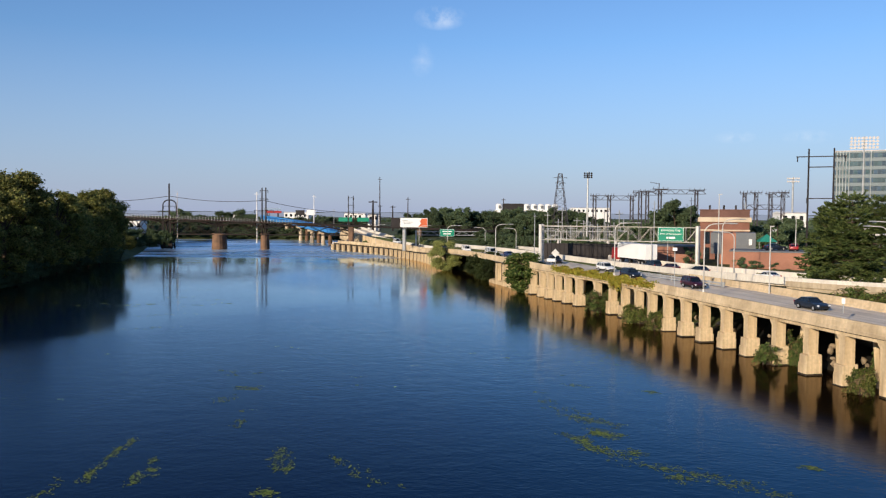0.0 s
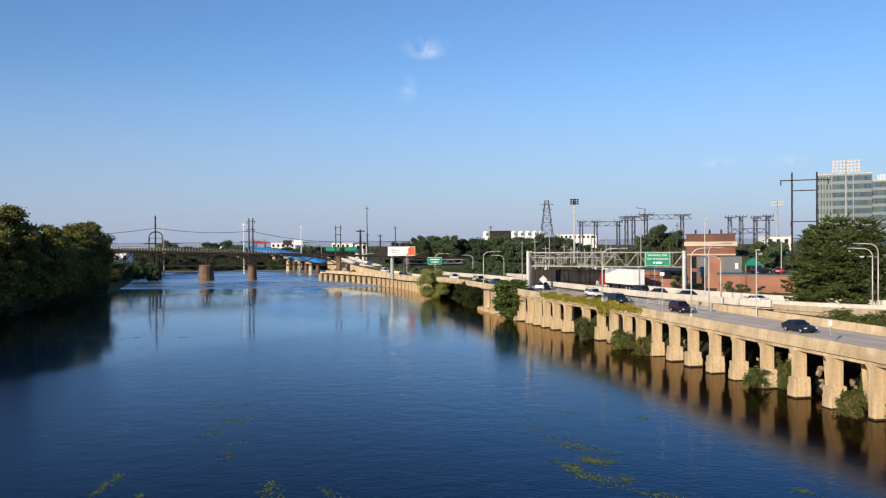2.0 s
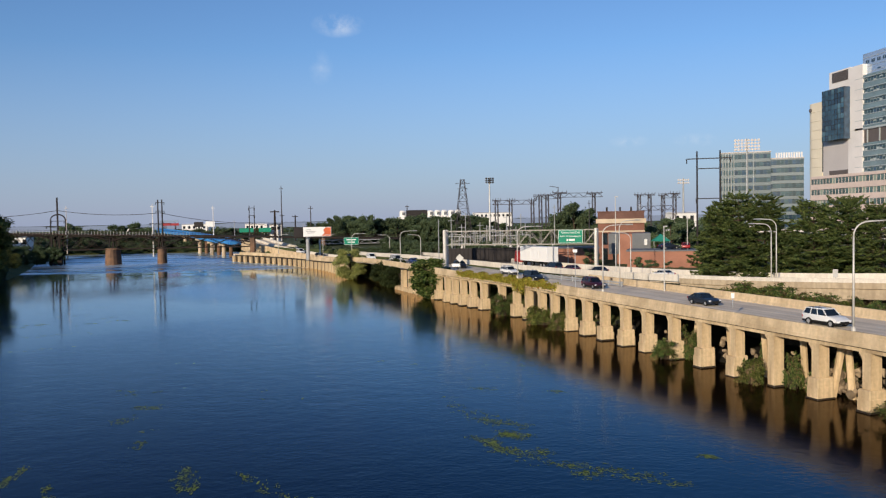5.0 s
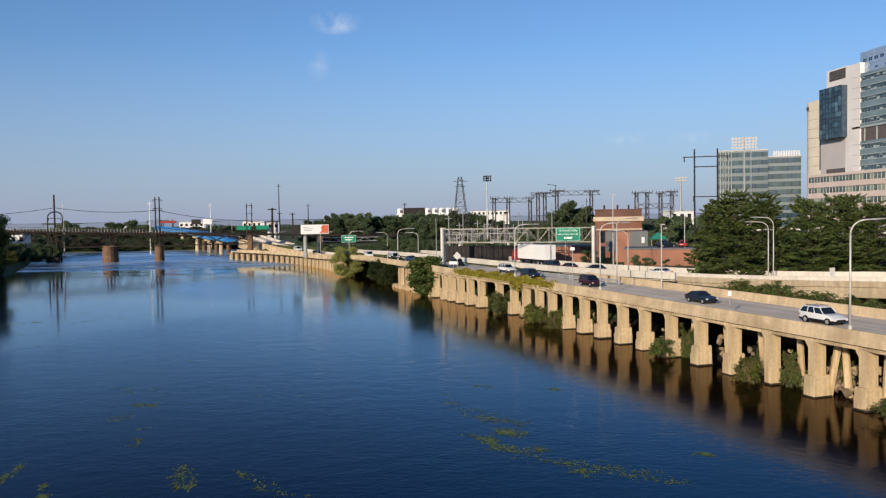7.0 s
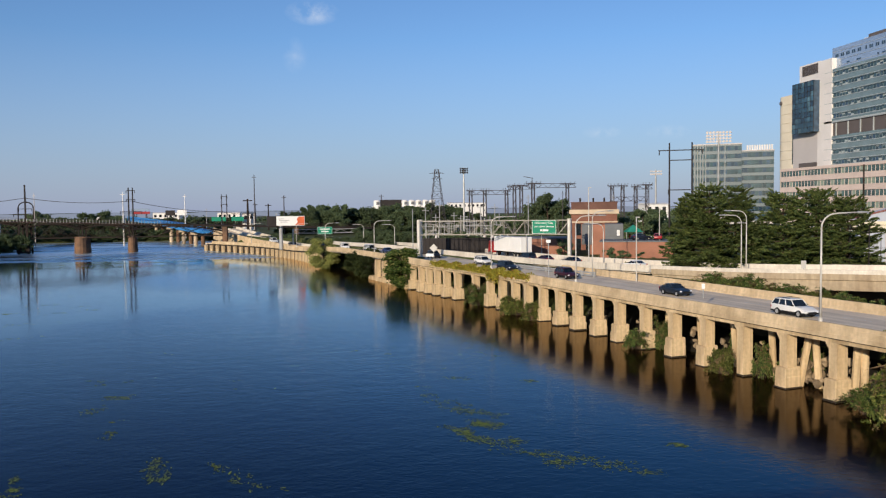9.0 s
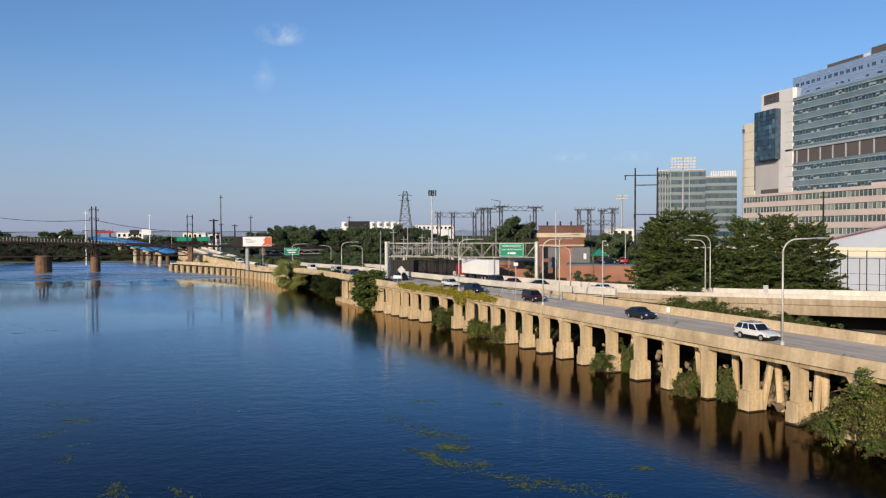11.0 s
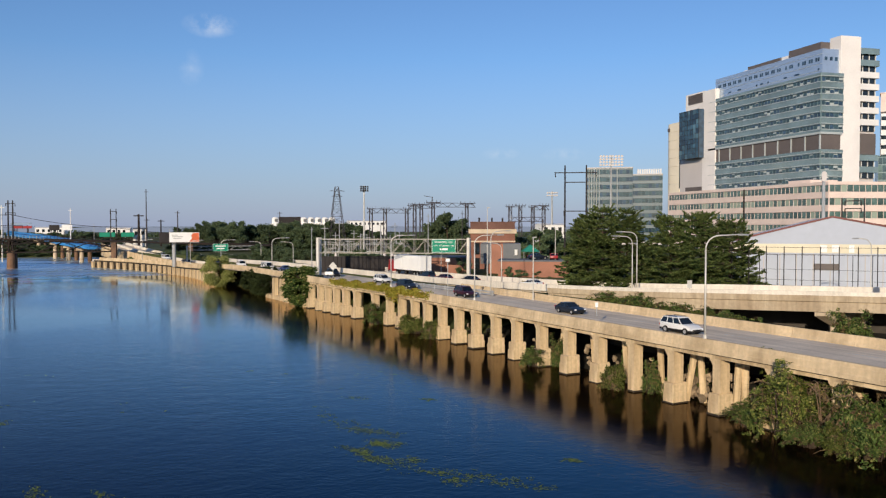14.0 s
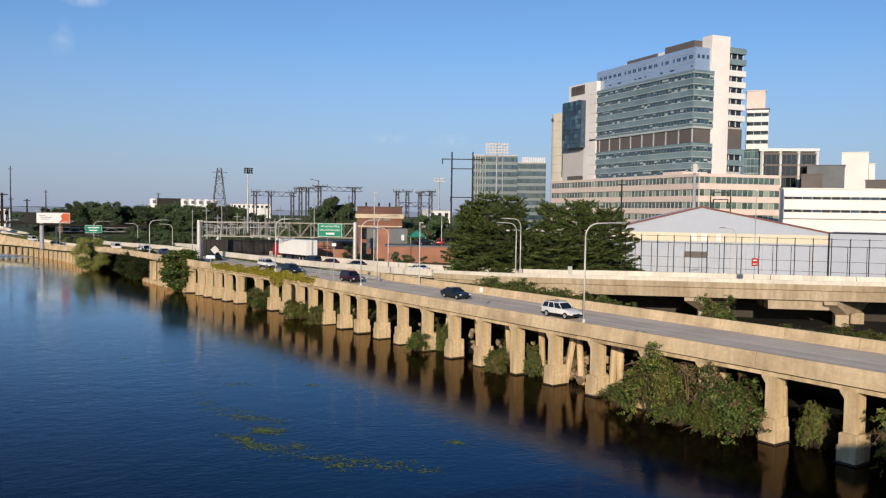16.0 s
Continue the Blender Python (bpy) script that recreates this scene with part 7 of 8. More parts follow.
def blue_bridge():
    t = thing("road_bridge", "blue steel road bridge on pale concrete piers", "bridge")
    pts = [(-104, 480, 11.3), (-86, 446, 10.2), (-72.5, 417, 9.1), (-62.6, 392, 8.1), (-55, 377, 7.4), (-46, 358, 6.9)]
    bm = bmesh.new()
    sweep(bm, pts, [(-5, -1.5), (-5, -0.25), (-4.6, -0.05), (4.6, -0.05), (5, -0.25), (5, -1.5)])
    part("girder", bm, BLUE_STEEL, t)
    for k in range(40):
        f = k / 39 * (len(pts) - 1)
        i = min(int(f), len(pts) - 2)
        p = Vector(pts[i]).lerp(Vector(pts[i + 1]), f - i)
        bm = bmesh.new()
        box(bm, p.x - 4.8, p.x - 4.6, p.y - 0.1, p.y + 0.1, p.z, p.z + 1.1)
        part("rail_post", bm, BLUE_STEEL, t)
    bm = bmesh.new()
    sweep(bm, pts, [(4.6, 0.9), (4.6, 1.15), (4.75, 1.15), (4.75, 0.9)])
    part("rail", bm, BLUE_STEEL, t)
    bm = bmesh.new()
    sweep(bm, [(p[0] - 4.7, p[1], p[2]) for p in pts], [(-0.1, 0.4), (-0.1, 1.15), (0.1, 1.15), (0.1, 0.4)])
    part("rail", bm, BLUE_STEEL, t)
    for x, y, z in ((-83.9, 444, 7.4), (-71.2, 415, 6.2), (-61.3, 390, 5.2), (-53.6, 374.5, 4.5)):
        # left column of each pair pale, right one brown
        for dx in (-2.6, 0.6):
            bm = bmesh.new()
            tube(bm, [(x + dx, y + 1, -1), (x + dx, y + 1, z)], [0.95, 0.8], 10)
            part("pier", bm, STONE_TRIM if dx < 0 else STONE, t, "round concrete pier")
        bm = bmesh.new()
        box(bm, x - 4.6, x + 3.6, y - 0.2, y + 2.2, z, z + 1.1)
        part("pier_cap", bm, STONE_TRIM, t)


blue_bridge()



def approach_road():
    """The expressway climbing to the blue bridge behind the river wall."""
    t = thing("approach_road", "pale concrete road climbing to the blue bridge", "road", kind="structure")
    pts = [(-46, 358, 6.9), (-36.5, 334, 5.2), (-29.5, 317, 4.2), (-23.0, 301, 3.5), (-14.0, 277, 2.95), (-6.5, 256, 2.85), (0.5, 238, 2.85)]
    bm = bmesh.new()
    sweep(bm, pts, [(-0.2, -4.0), (-0.2, 0.0), (-9.6, 0.35), (-9.6, -4.0)])
    part("road_surface", bm, ASPHALT, t)
    for off, dz in ((0.0, 0.9), (-4.9, 1.0), (-9.7, 1.25)):
        for k in range(len(pts) - 1):
            bm = bmesh.new()
            sweep(bm, pts[k:k + 2], [(off - 0.25, -4.0 if off == 0 else -0.2), (off - 0.2, dz), (off + 0.2, dz), (off + 0.25, -4.0 if off == 0 else -0.2)])
            part("barrier", bm, PARAPET if off == 0 else BARRIER, t)
    for k, (kind, mat, f, off) in enumerate((("van", WHITE_CAR, 3.4, 2.4), ("sedan", BLACK_CAR, 4.2, 2.6), ("suv", DARK_CAR, 4.9, 7.0), ("sedan", SILVER, 2.6, 7.2), ("sedan", BLACK_CAR, 5.4, 2.5))):
        i = int(f)
        a, b = Vector(pts[i]), Vector(pts[i + 1])
        d = (b - a).normalized()
        q = a.lerp(b, f - i) + Vector((-d.y, d.x, 0)).normalized() * off
        vehicle(kind, mat, "small far vehicle climbing to the blue bridge", q.x, q.y, math.atan2(d.y, d.x), q.z + 0.04 * off)


approach_road()

# hoardings and small houses on the far shore
for x, y, z0, z1, w, mat, lab in ((-99, 470, 13.6, 14.9, 9.0, CAB_RED, "dark red hoarding on the far shore"), (-100, 471, 15.4, 16.6, 10.0, SCREEN, "pale blue hoarding above the bridge"), (-82.5, 463, 12.6, 15.4, 5.0, STEEL_DARK, "dark hoarding back on the far shore"), (-76.5, 464, 12.6, 15.6, 5.0, WHITE, "white hoarding on the far shore"), (-51.0, 416.5, 9.7, 11.8, 7.0, SIGN_GREEN, "green motorway sign far beyond the bridge"), (-42.0, 417.5, 9.7, 11.8, 6.0, SIGN_GREEN, "green motorway sign far beyond the bridge")):
    t = thing("hoarding", lab, "hoarding", Matrix.Translation((x, y, 0)))
    bm = bmesh.new()
    box(bm, -w / 2, w / 2, 0, 0.4, z0, z1)
    part("panel", bevelled(bm, 0.05), mat, t)
    bm = bmesh.new()
    for s in (-0.3, 0.3):
        beam(bm, (w * s, 0.6, 3), (w * s, 0.6, z1), 0.35)
    part("post_frame", bm, STEEL_DARK, t)
for x, y, w, dp, z1, mat, lab in ((-128.5, 336, 5, 8, 11.0, WHITE_CLAD, "small white house by the bridge"), (-37, 421, 6, 8, 13.9, CREAM, "small cream building on the horizon"), (-95, 520, 16, 10, 14.5, WHITE_CLAD, "low white shed on the far shore"), (-140, 560, 18, 10, 12.5, WHITE_CLAD, "low white shed on the far shore"), (-60, 540, 14, 10, 14, CREAM, "low cream shed on the far shore"), (99, 551, 26, 12, 18.8, WHITE_CLAD, "white industrial building behind the trees"), (130, 303, 10, 8, 16.0, WHITE_CLAD, "white building behind the pine trees")):
    t = thing("shed", lab, "building", Matrix.Translation((x, y, 0)))
    solid(t, "wall", -w / 2, w / 2, 0, dp, 2.5, z1 - 0.6, mat)
    bm = bmesh.new()
    vs = [bm.verts.new(p) for p in ((-w / 2 - 0.3, -0.3, z1 - 0.6), (w / 2 + 0.3, -0.3, z1 - 0.6), (w / 2 + 0.3, dp + 0.3, z1 - 0.6), (-w / 2 - 0.3, dp + 0.3, z1 - 0.6), (-w / 2 - 0.3, dp / 2, z1), (w / 2 + 0.3, dp / 2, z1))]
    for f in ((0, 1, 5, 4), (2, 3, 4, 5), (1, 2, 5), (3, 0, 4)):
        bm.faces.new([vs[i] for i in f])
    part("roof", bm, GREY_CLAD if z1 < 14 else mat, t)
    for k in range(max(2, int(w / 3))):
        solid(t, "window", -w / 2 + 0.8 + k * 3, -w / 2 + 2.2 + k * 3, -0.08, 0.05, z1 - 3.2, z1 - 1.6, GLASS_DARK)


def cooling_plant():
    t = thing("cooling_plant", "row of white cooling units above the woods", "plant")
    solid(t, "base", 34, 80, 556, 566, 4, 16.6, WHITE_CLAD)
    for k in range(9):
        x = 37 + k * 4.8
        bm = bmesh.new()
        tube(bm, [(x, 560, 16.5), (x, 560, 20.0), (x, 560, 20.8)], [2.3, 2.3, 1.5], 12)
        part("unit", bm, WHITE_CLAD, t)
        solid(t, "louvre", x - 0.5, x + 1.6, 557.5, 557.9, 17.6, 19.6, GREY_CLAD)
    solid(t, "dark_screen", 38, 52, 539, 541, 6, 20.8, STEEL_DARK, "dark louvred screen")


cooling_plant()


# ---------------------------------------------------------------- cables
def cable(p, q, sag, r=0.05, label="thin dark overhead cable"):
    p, q = Vector(p), Vector(q)
    bm = bmesh.new()
    pts = []
    for i in range(13):
        f = i / 12
        v = p.lerp(q, f)
        v.z -= sag * 4 * f * (1 - f)
        pts.append(v)
    tube(bm, pts, r, 4)
    tagged(part("cable", bm, STEEL_DARK), label, "cable", group="overhead cables")


cable((-108.9, 321.5, 20.5), (-71.0, 319.5, 19.0), 1.2, 0.13)
cable((-108.9, 321.5, 20.5), (-150, 319, 18.5), 1.2, 0.13)
cable((-71.0, 319.5, 19.0), (-37.9, 328, 14.5), 1.0, 0.13)
cable((-37.9, 328, 14.3), (-2, 335, 12.0), 0.8, 0.1)

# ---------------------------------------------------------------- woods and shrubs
wood = place(broadleaf("wood_tree", 12.5, 5.2, 21, 15000, 0.34, LEAF_HAZED, "green broadleaf tree of the far woods", 30, 0.1, group="far woods"), 0, 345, 3.5)
wood2 = place(broadleaf("wood_tree", 11, 5.6, 22, 15000, 0.34, LEAF_HAZED, "green broadleaf tree of the far woods", 26, 0.08, group="far woods"), 20, 350, 3.5)
rw = random.Random(31)
for i in range(34):
    x = -14 + i * 2.3 + rw.uniform(-1, 1)
    h = 1.1 if 2 < i < 31 else 0.9
    again(wood if i % 2 else wood2, x, 338 + rw.uniform(-8, 14), 3.5, rw.uniform(0.9, 1.1), rw.uniform(0, 6.28), h * rw.uniform(0.9, 1.08))
for i in range(16):
    again(wood if i % 2 else wood2, 62 + i * 4.5 + rw.uniform(-2, 2), 330 + rw.uniform(-10, 25), 3.0, rw.uniform(0.8, 1.0), rw.uniform(0, 6.28), rw.uniform(0.65, 0.85))
# slope of shrubs beside the far road
for i in range(26):
    x = 6 + i * 1.25 + rw.uniform(-1, 1)
    y = 262 - i * 2.6 + rw.uniform(-3, 3)
    again(wood2 if i % 2 else wood, max(x, edge(y) + 24), y, 4.0, rw.uniform(0.35, 0.55), rw.uniform(0, 6.28), rw.uniform(0.3, 0.48))
# hedge on the land side of the road that climbs to the blue bridge
for i in range(22):
    f = i / 21
    again(wood2 if i % 2 else wood, -20 + 38 * f + rw.uniform(-1, 1), 318 - 92 * f + rw.uniform(-2, 2), 2.4, rw.uniform(0.34, 0.5), rw.uniform(0, 6.28), rw.uniform(0.24, 0.38))
# single trees around the substation
for x, y, s, sz in ((60.2, 212, 1.0, 1.28), (57.0, 214, 0.8, 1.1), (64, 211.5, 0.85, 1.15), (48.5, 214, 0.75, 0.8), (45.5, 209, 0.6, 0.62), (43.5, 178, 0.55, 0.52), (46, 176.5, 0.5, 0.45), (50, 178, 0.55, 0.5), (82, 200, 0.8, 0.9), (74, 196, 0.7, 0.75), (88, 208, 0.9, 0.9), (95, 222, 0.9, 0.9), (105, 225, 1, 0.95), (71, 183, 0.6, 0.65), (48.2, 158.3, 0.34, 0.42), (57.2, 157.5, 0.3, 0.26), (60.5, 149.0, 0.28, 0.22), (57.5, 149.8, 0.3, 0.26), (63.0, 148.0, 0.24, 0.16), (54.8, 150.5, 0.26, 0.3)):
    again(wood if x % 2 < 1 else wood2, x, y, 3.6, s, x * 1.7, sz)
# left of the railway bridge and the far shore
for i in range(34):
    x = -190 + i * 5.0 + rw.uniform(-2, 2)
    if -48 < x < -20:
        continue
    again(wood if i % 2 else wood2, x, 452 + rw.uniform(0, 40) + (30 if x > -110 else 0), 2.5, rw.uniform(0.9, 1.2), rw.uniform(0, 6.28), rw.uniform(0.62, 0.85))
for i in range(15):
    again(wood if i % 2 else wood2, -124 - rw.uniform(0, 12) + i * 0.3, 300 + i * 9, 1.5, rw.uniform(0.7, 0.95), rw.uniform(0, 6.28), rw.uniform(0.5, 0.75))

for i in range(44):
    x = -185 + i * 3.4 + rw.uniform(-1, 1)
    if -52 < x < -36:
        continue
    again(wood if i % 2 else wood2, x, 429 + rw.uniform(0, 5), -0.4, rw.uniform(0.55, 0.85), rw.uniform(0, 6.28), rw.uniform(0.45, 0.62))
for i in range(8):
    again(wood2, -121 + i * 1.9 + rw.uniform(-1, 1) - (3 if i % 2 else 0), 306 + i * 2.0, 0.6, rw.uniform(0.5, 0.7), rw.uniform(0, 6.28), rw.uniform(0.5, 0.66))
for x, y, s in ((-128, 470, 1.1), (-120, 474, 1.2), (-112, 468, 0.95), (-150, 470, 1.0), (-140, 466, 0.9), (-158, 480, 1.15)):
    again(wood if x % 4 else wood2, x, y, 2.5, s, x, s)
# low growth overhanging the shaded bank
for i in range(26):
    y = 136 + i * 4.4 + rw.uniform(-1, 1)
    again(wood2 if i % 2 else wood, -83.5 - (y - 140) * 0.14 + rw.uniform(-1.5, 0.5), y, -0.2, rw.uniform(0.4, 0.6), rw.uniform(0, 6.28), rw.uniform(0.28, 0.45))


def haze_strip():
    """Low skyline strip closing the view, its haze a flat glowing colour."""
    m = bpy.data.materials.new("painted_haze")
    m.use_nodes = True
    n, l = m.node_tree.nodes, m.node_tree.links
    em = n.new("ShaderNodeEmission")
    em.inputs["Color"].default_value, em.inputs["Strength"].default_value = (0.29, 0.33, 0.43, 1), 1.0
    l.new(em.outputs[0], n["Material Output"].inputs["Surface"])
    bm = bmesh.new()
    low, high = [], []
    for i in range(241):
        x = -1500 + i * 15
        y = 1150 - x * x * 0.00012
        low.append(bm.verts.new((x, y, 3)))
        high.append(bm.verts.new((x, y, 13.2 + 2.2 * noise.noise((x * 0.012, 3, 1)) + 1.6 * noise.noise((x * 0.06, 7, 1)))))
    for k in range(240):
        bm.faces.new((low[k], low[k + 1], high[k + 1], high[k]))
    tagged(part("backdrop", bm, m), "pale glowing strip standing for the hazy distance", "skyline", kind="structure")


haze_strip()


def far_woods():
    """The wooded skyline in the distance."""
    rnd = random.Random(77)
    bm = bmesh.new()
    cs = []
    for i in range(420):
        x = -900 + i * 5.2
        y = 760 + 120 * noise.noise((x * 0.004, 1, 0))
        cs.append(((x, y, 6 + 3.5 * noise.noise((x * 0.02, 5, 2))), rnd.uniform(2.5, 4)))
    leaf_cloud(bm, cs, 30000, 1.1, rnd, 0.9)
    tagged(part("distant_woods", bm, LEAF_HAZED), "hazy green wooded skyline in the distance", "woods", kind="stuff")


far_woods()

# shrubs along the river wall
LEAF_BUSH = leaf_material("bush_leaves", (0.024, 0.045, 0.01), (0.155, 0.185, 0.038), (0.36, 0.32, 0.11))
LEAF_DRY = leaf_material("dry_bush_leaves", (0.08, 0.057, 0.027), (0.22, 0.155, 0.075))


def arching_bush(height, reach, seed, limbs, stems, sprays, bare, label, mat=None, name="bank_bush", group="bushes on the near bank"):
    """Limbs that rise from one root and arch over in lobes, with leafy fronds, gaps and bare twigs between."""
    rnd = random.Random(seed)
    top = thing(name, label, "bush", group=group)
    wood, green, brown, dry = bmesh.new(), bmesh.new(), bmesh.new(), bmesh.new()
    lobes = [(6.283 * (k + rnd.uniform(-0.35, 0.35)) / limbs, rnd.uniform(0.3, 1.0), rnd.uniform(0.55, 1.0)) for k in range(limbs)]
    for k in range(stems):
        a, o, h = rnd.choice(lobes)
        a, out = a + rnd.gauss(0, 0.22), reach * min(1.1, o * rnd.uniform(0.75, 1.15))
        h = height * h * rnd.uniform(0.72, 1.08)
        foot = Vector((rnd.gauss(0, 0.18) * reach, rnd.gauss(0, 0.18) * reach, -0.3))
        side = Vector((math.cos(a), math.sin(a), 0))
        tip = foot + side * out + Vector((0, 0, h * rnd.uniform(-0.02, 0.8)))
        mid = foot + side * out * 0.35 + Vector((0, 0, h))
        curve = lambda u: foot * (1 - u) ** 2 + mid * 2 * u * (1 - u) + tip * u * u
        tube(dry if k < bare else wood, [curve(u / 6) for u in range(7)], [0.05, 0.045, 0.04, 0.032, 0.025, 0.018, 0.008], 4, cap=False)
        if k < bare:
            for _ in range(14):
                p = curve(rnd.uniform(0.3, 1))
                q = p + Vector((rnd.gauss(0, 0.5), rnd.gauss(0, 0.5), rnd.uniform(-0.6, 0.35)))
                tube(dry, [p, p.lerp(q, 0.5) + Vector((0, 0, 0.08)), q], [0.028, 0.018, 0.008], 4, cap=False)
        for _ in range(sprays if k >= bare else 2):
            # a frond: leaflets that share one tilt, so that it catches the light as a whole
            p0 = curve(rnd.uniform(0.2, 1.0) ** 0.85)
            d = (side * 0.35 + Vector((rnd.gauss(0, 0.8), rnd.gauss(0, 0.8), rnd.gauss(0.0, 0.5)))).normalized()
            ln = rnd.uniform(0.4, 1.0)
            face = (Vector((p0.x, p0.y, 0)).normalized() * 0.6 + Vector((rnd.gauss(0, 0.5), rnd.gauss(0, 0.5), rnd.uniform(0.2, 1.1)))).normalized()
            cross = d.cross(face).normalized()
            leaf = brown if rnd.random() < (0.14 if k >= bare else 0.6) else green
            for i in range(rnd.randint(16, 26)):
                u = rnd.random()
                p = p0 + d * ln * u + Vector((0, 0, -0.4 * ln * u * u)) + cross * rnd.gauss(0, 0.11) + face * rnd.gauss(0, 0.05)
                w = (d * 0.5 + cross * rnd.choice((-1, 1)) + Vector((rnd.gauss(0, 0.3), rnd.gauss(0, 0.3), rnd.gauss(-0.2, 0.3)))).normalized()
                v = Matrix.Rotation(rnd.gauss(0, 0.4), 3, w) @ w.cross(face).normalized()
                sz = rnd.uniform(0.07, 0.16)
                fold = w.cross(v) * sz * 0.2
                q = [leaf.verts.new(c) for c in (p - w * sz, p - v * sz * 0.42 + fold, p + w * sz, p + v * sz * 0.42 + fold)]
                leaf.faces.new((q[0], q[1], q[2]))
                leaf.faces.new((q[0], q[2], q[3]))
    part("stem_frame", wood, BARK, top)
    part("twig_spray", dry, TWIG, top, "bare pale twigs")
    part("crown", green, mat or LEAF_BUSH, top)
    part("dry_leaves", brown, LEAF_DRY, top, "withered brown leaves")
    return top


green_shrub, wall_group = "leafy green shrub growing at the piers", "shrubs along the river wall"
shrub = place(arching_bush(4.0, 1.9, 41, 10, 44, 11, 2, green_shrub, LEAF_BANK, "river_shrub", wall_group), 23.6, 123.8, 0.1)
shrub2 = place(arching_bush(3.5, 2.1, 42, 11, 46, 11, 3, green_shrub, LEAF_BUSH, "river_shrub", wall_group), 26.5, 113.3, 0.1)
for x, y, s, sz in ((27.3, 110.9, 0.85, 0.95), (27.9, 105.2, 0.9, 1.1), (33.2, 81.2, 1.0, 0.75), (35.8, 81.2, 0.75, 1.15), (35.9, 67.9, 0.85, 1.0), (38.2, 65.2, 0.65, 1.0), (39.2, 63.5, 0.5, 0.6), (25.4, 124.2, 0.6, 1.1), (35.6, 81.0, 0.6, 0.6), (46.5, 40.5, 0.9, 0.9), (45.3, 38.6, 0.8, 0.85), (47.5, 37.5, 0.8, 0.9), (46.0, 56.0, 0.7, 0.8), (43.0, 64.5, 0.7, 0.9), (38.0, 84.0, 0.6, 0.8), (34.0, 96.5, 0.5, 0.6), (41.2, 75.0, 0.6, 0.9)):
    again(shrub if (x * 10) % 2 < 1 else shrub2, x - 0.1, y + 0.7, 0.0, s * 0.78, x * 3.1, sz * 0.95)
tall = place(broadleaf("river_tree", 6.8, 2.3, 61, 34000, 0.16, LEAF_BANK, "leafy young tree standing at the river wall", 170, 0.0, True, "trees along the river wall"), 15.6, 155.0, 0.0, 1.75, 0.0, 1.12)
place(broadleaf("river_tree", 7.6, 4.0, 49, 26000, 0.17, LEAF_WILLOW, "pale green leafy tree at the river wall", 60, 0.03, True, "trees along the river wall"), 0.2, 210.0, 0.0)
dusk = place(broadleaf("river_tree", 5.6, 3.2, 47, 20000, 0.2, LEAF_SHADED, "leafy tree, its leaves coloured dark for the shade of a wall recess", 60, 0.0, True, "trees along the river wall"), 8.6, 194, -0.3)
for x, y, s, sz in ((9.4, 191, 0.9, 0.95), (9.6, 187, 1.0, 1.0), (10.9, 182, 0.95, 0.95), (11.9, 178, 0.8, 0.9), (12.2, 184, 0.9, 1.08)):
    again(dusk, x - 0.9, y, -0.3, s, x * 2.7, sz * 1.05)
straggling = "straggling bush with bare pale twigs over the water"
big = place(arching_bush(6.6, 2.7, 44, 11, 70, 13, 3, "large dense leafy bush hanging over the water at the piers", LEAF_BANK), 41.5, 43.9, -0.3)
open_bush = place(arching_bush(7.6, 3.7, 48, 15, 84, 13, 9, straggling), 40.7, 50.1, -0.3)
place(arching_bush(7.0, 2.3, 46, 8, 34, 8, 20, "half-withered bush of tan twigs between leafy bushes"), 41.4, 47.0, -0.2)
bright = place(arching_bush(6.0, 2.2, 47, 9, 56, 13, 1, "bright yellow-green bush beside a pier", LEAF_PALE), 44.2, 32.5, 0.0, 0.9)
again(big, 39.6, 47.2, -0.2, 0.62, 5.2, 0.42)
again(big, 39.2, 53.0, -0.2, 0.62, 4.1, 0.5)
again(open_bush, 40.2, 44.6, -0.2, 0.42, 0.9, 0.36)
again(bright, 44.2, 39.1, -0.2, 0.5, 2.6, 0.66)
again(big, 44.0, 27.6, 0.0, 0.8, 3.3, 1.0)
# planting between the two roads
for i in range(6, 34):
    f = i / 33
    x, y = 47.5 + f * 10 + rw.uniform(-1.0, 1.0), 100.5 - f * 23 + rw.uniform(-0.8, 0.8)
    again(shrub if i % 2 else shrub2, x, y, 4.6 - 2.2 * f, rw.uniform(0.9, 1.2), rw.uniform(0, 6), rw.uniform(0.6, 0.8) + (0.3 if f < 0.75 else 0.05) * f)
for i in range(16):
    again(shrub2 if i % 2 else shrub, 57 + i * 1.9 + rw.uniform(-1, 1), 73 - i * 1.6 + rw.uniform(-1, 1), 1.6, rw.uniform(0.8, 1.2), rw.uniform(0, 6), rw.uniform(0.7, 0.95) if i > 6 else rw.uniform(0.5, 0.7))
again(shrub, 66.5, 73.0, 2.4, 1.1, 1.0, 1.2)
for i in range(12):
    again(shrub2, 50 + i * 1.2, 127 - i * 1.6, 4.4, rw.uniform(0.6, 0.9), rw.uniform(0, 6), rw.uniform(0.4, 0.7))


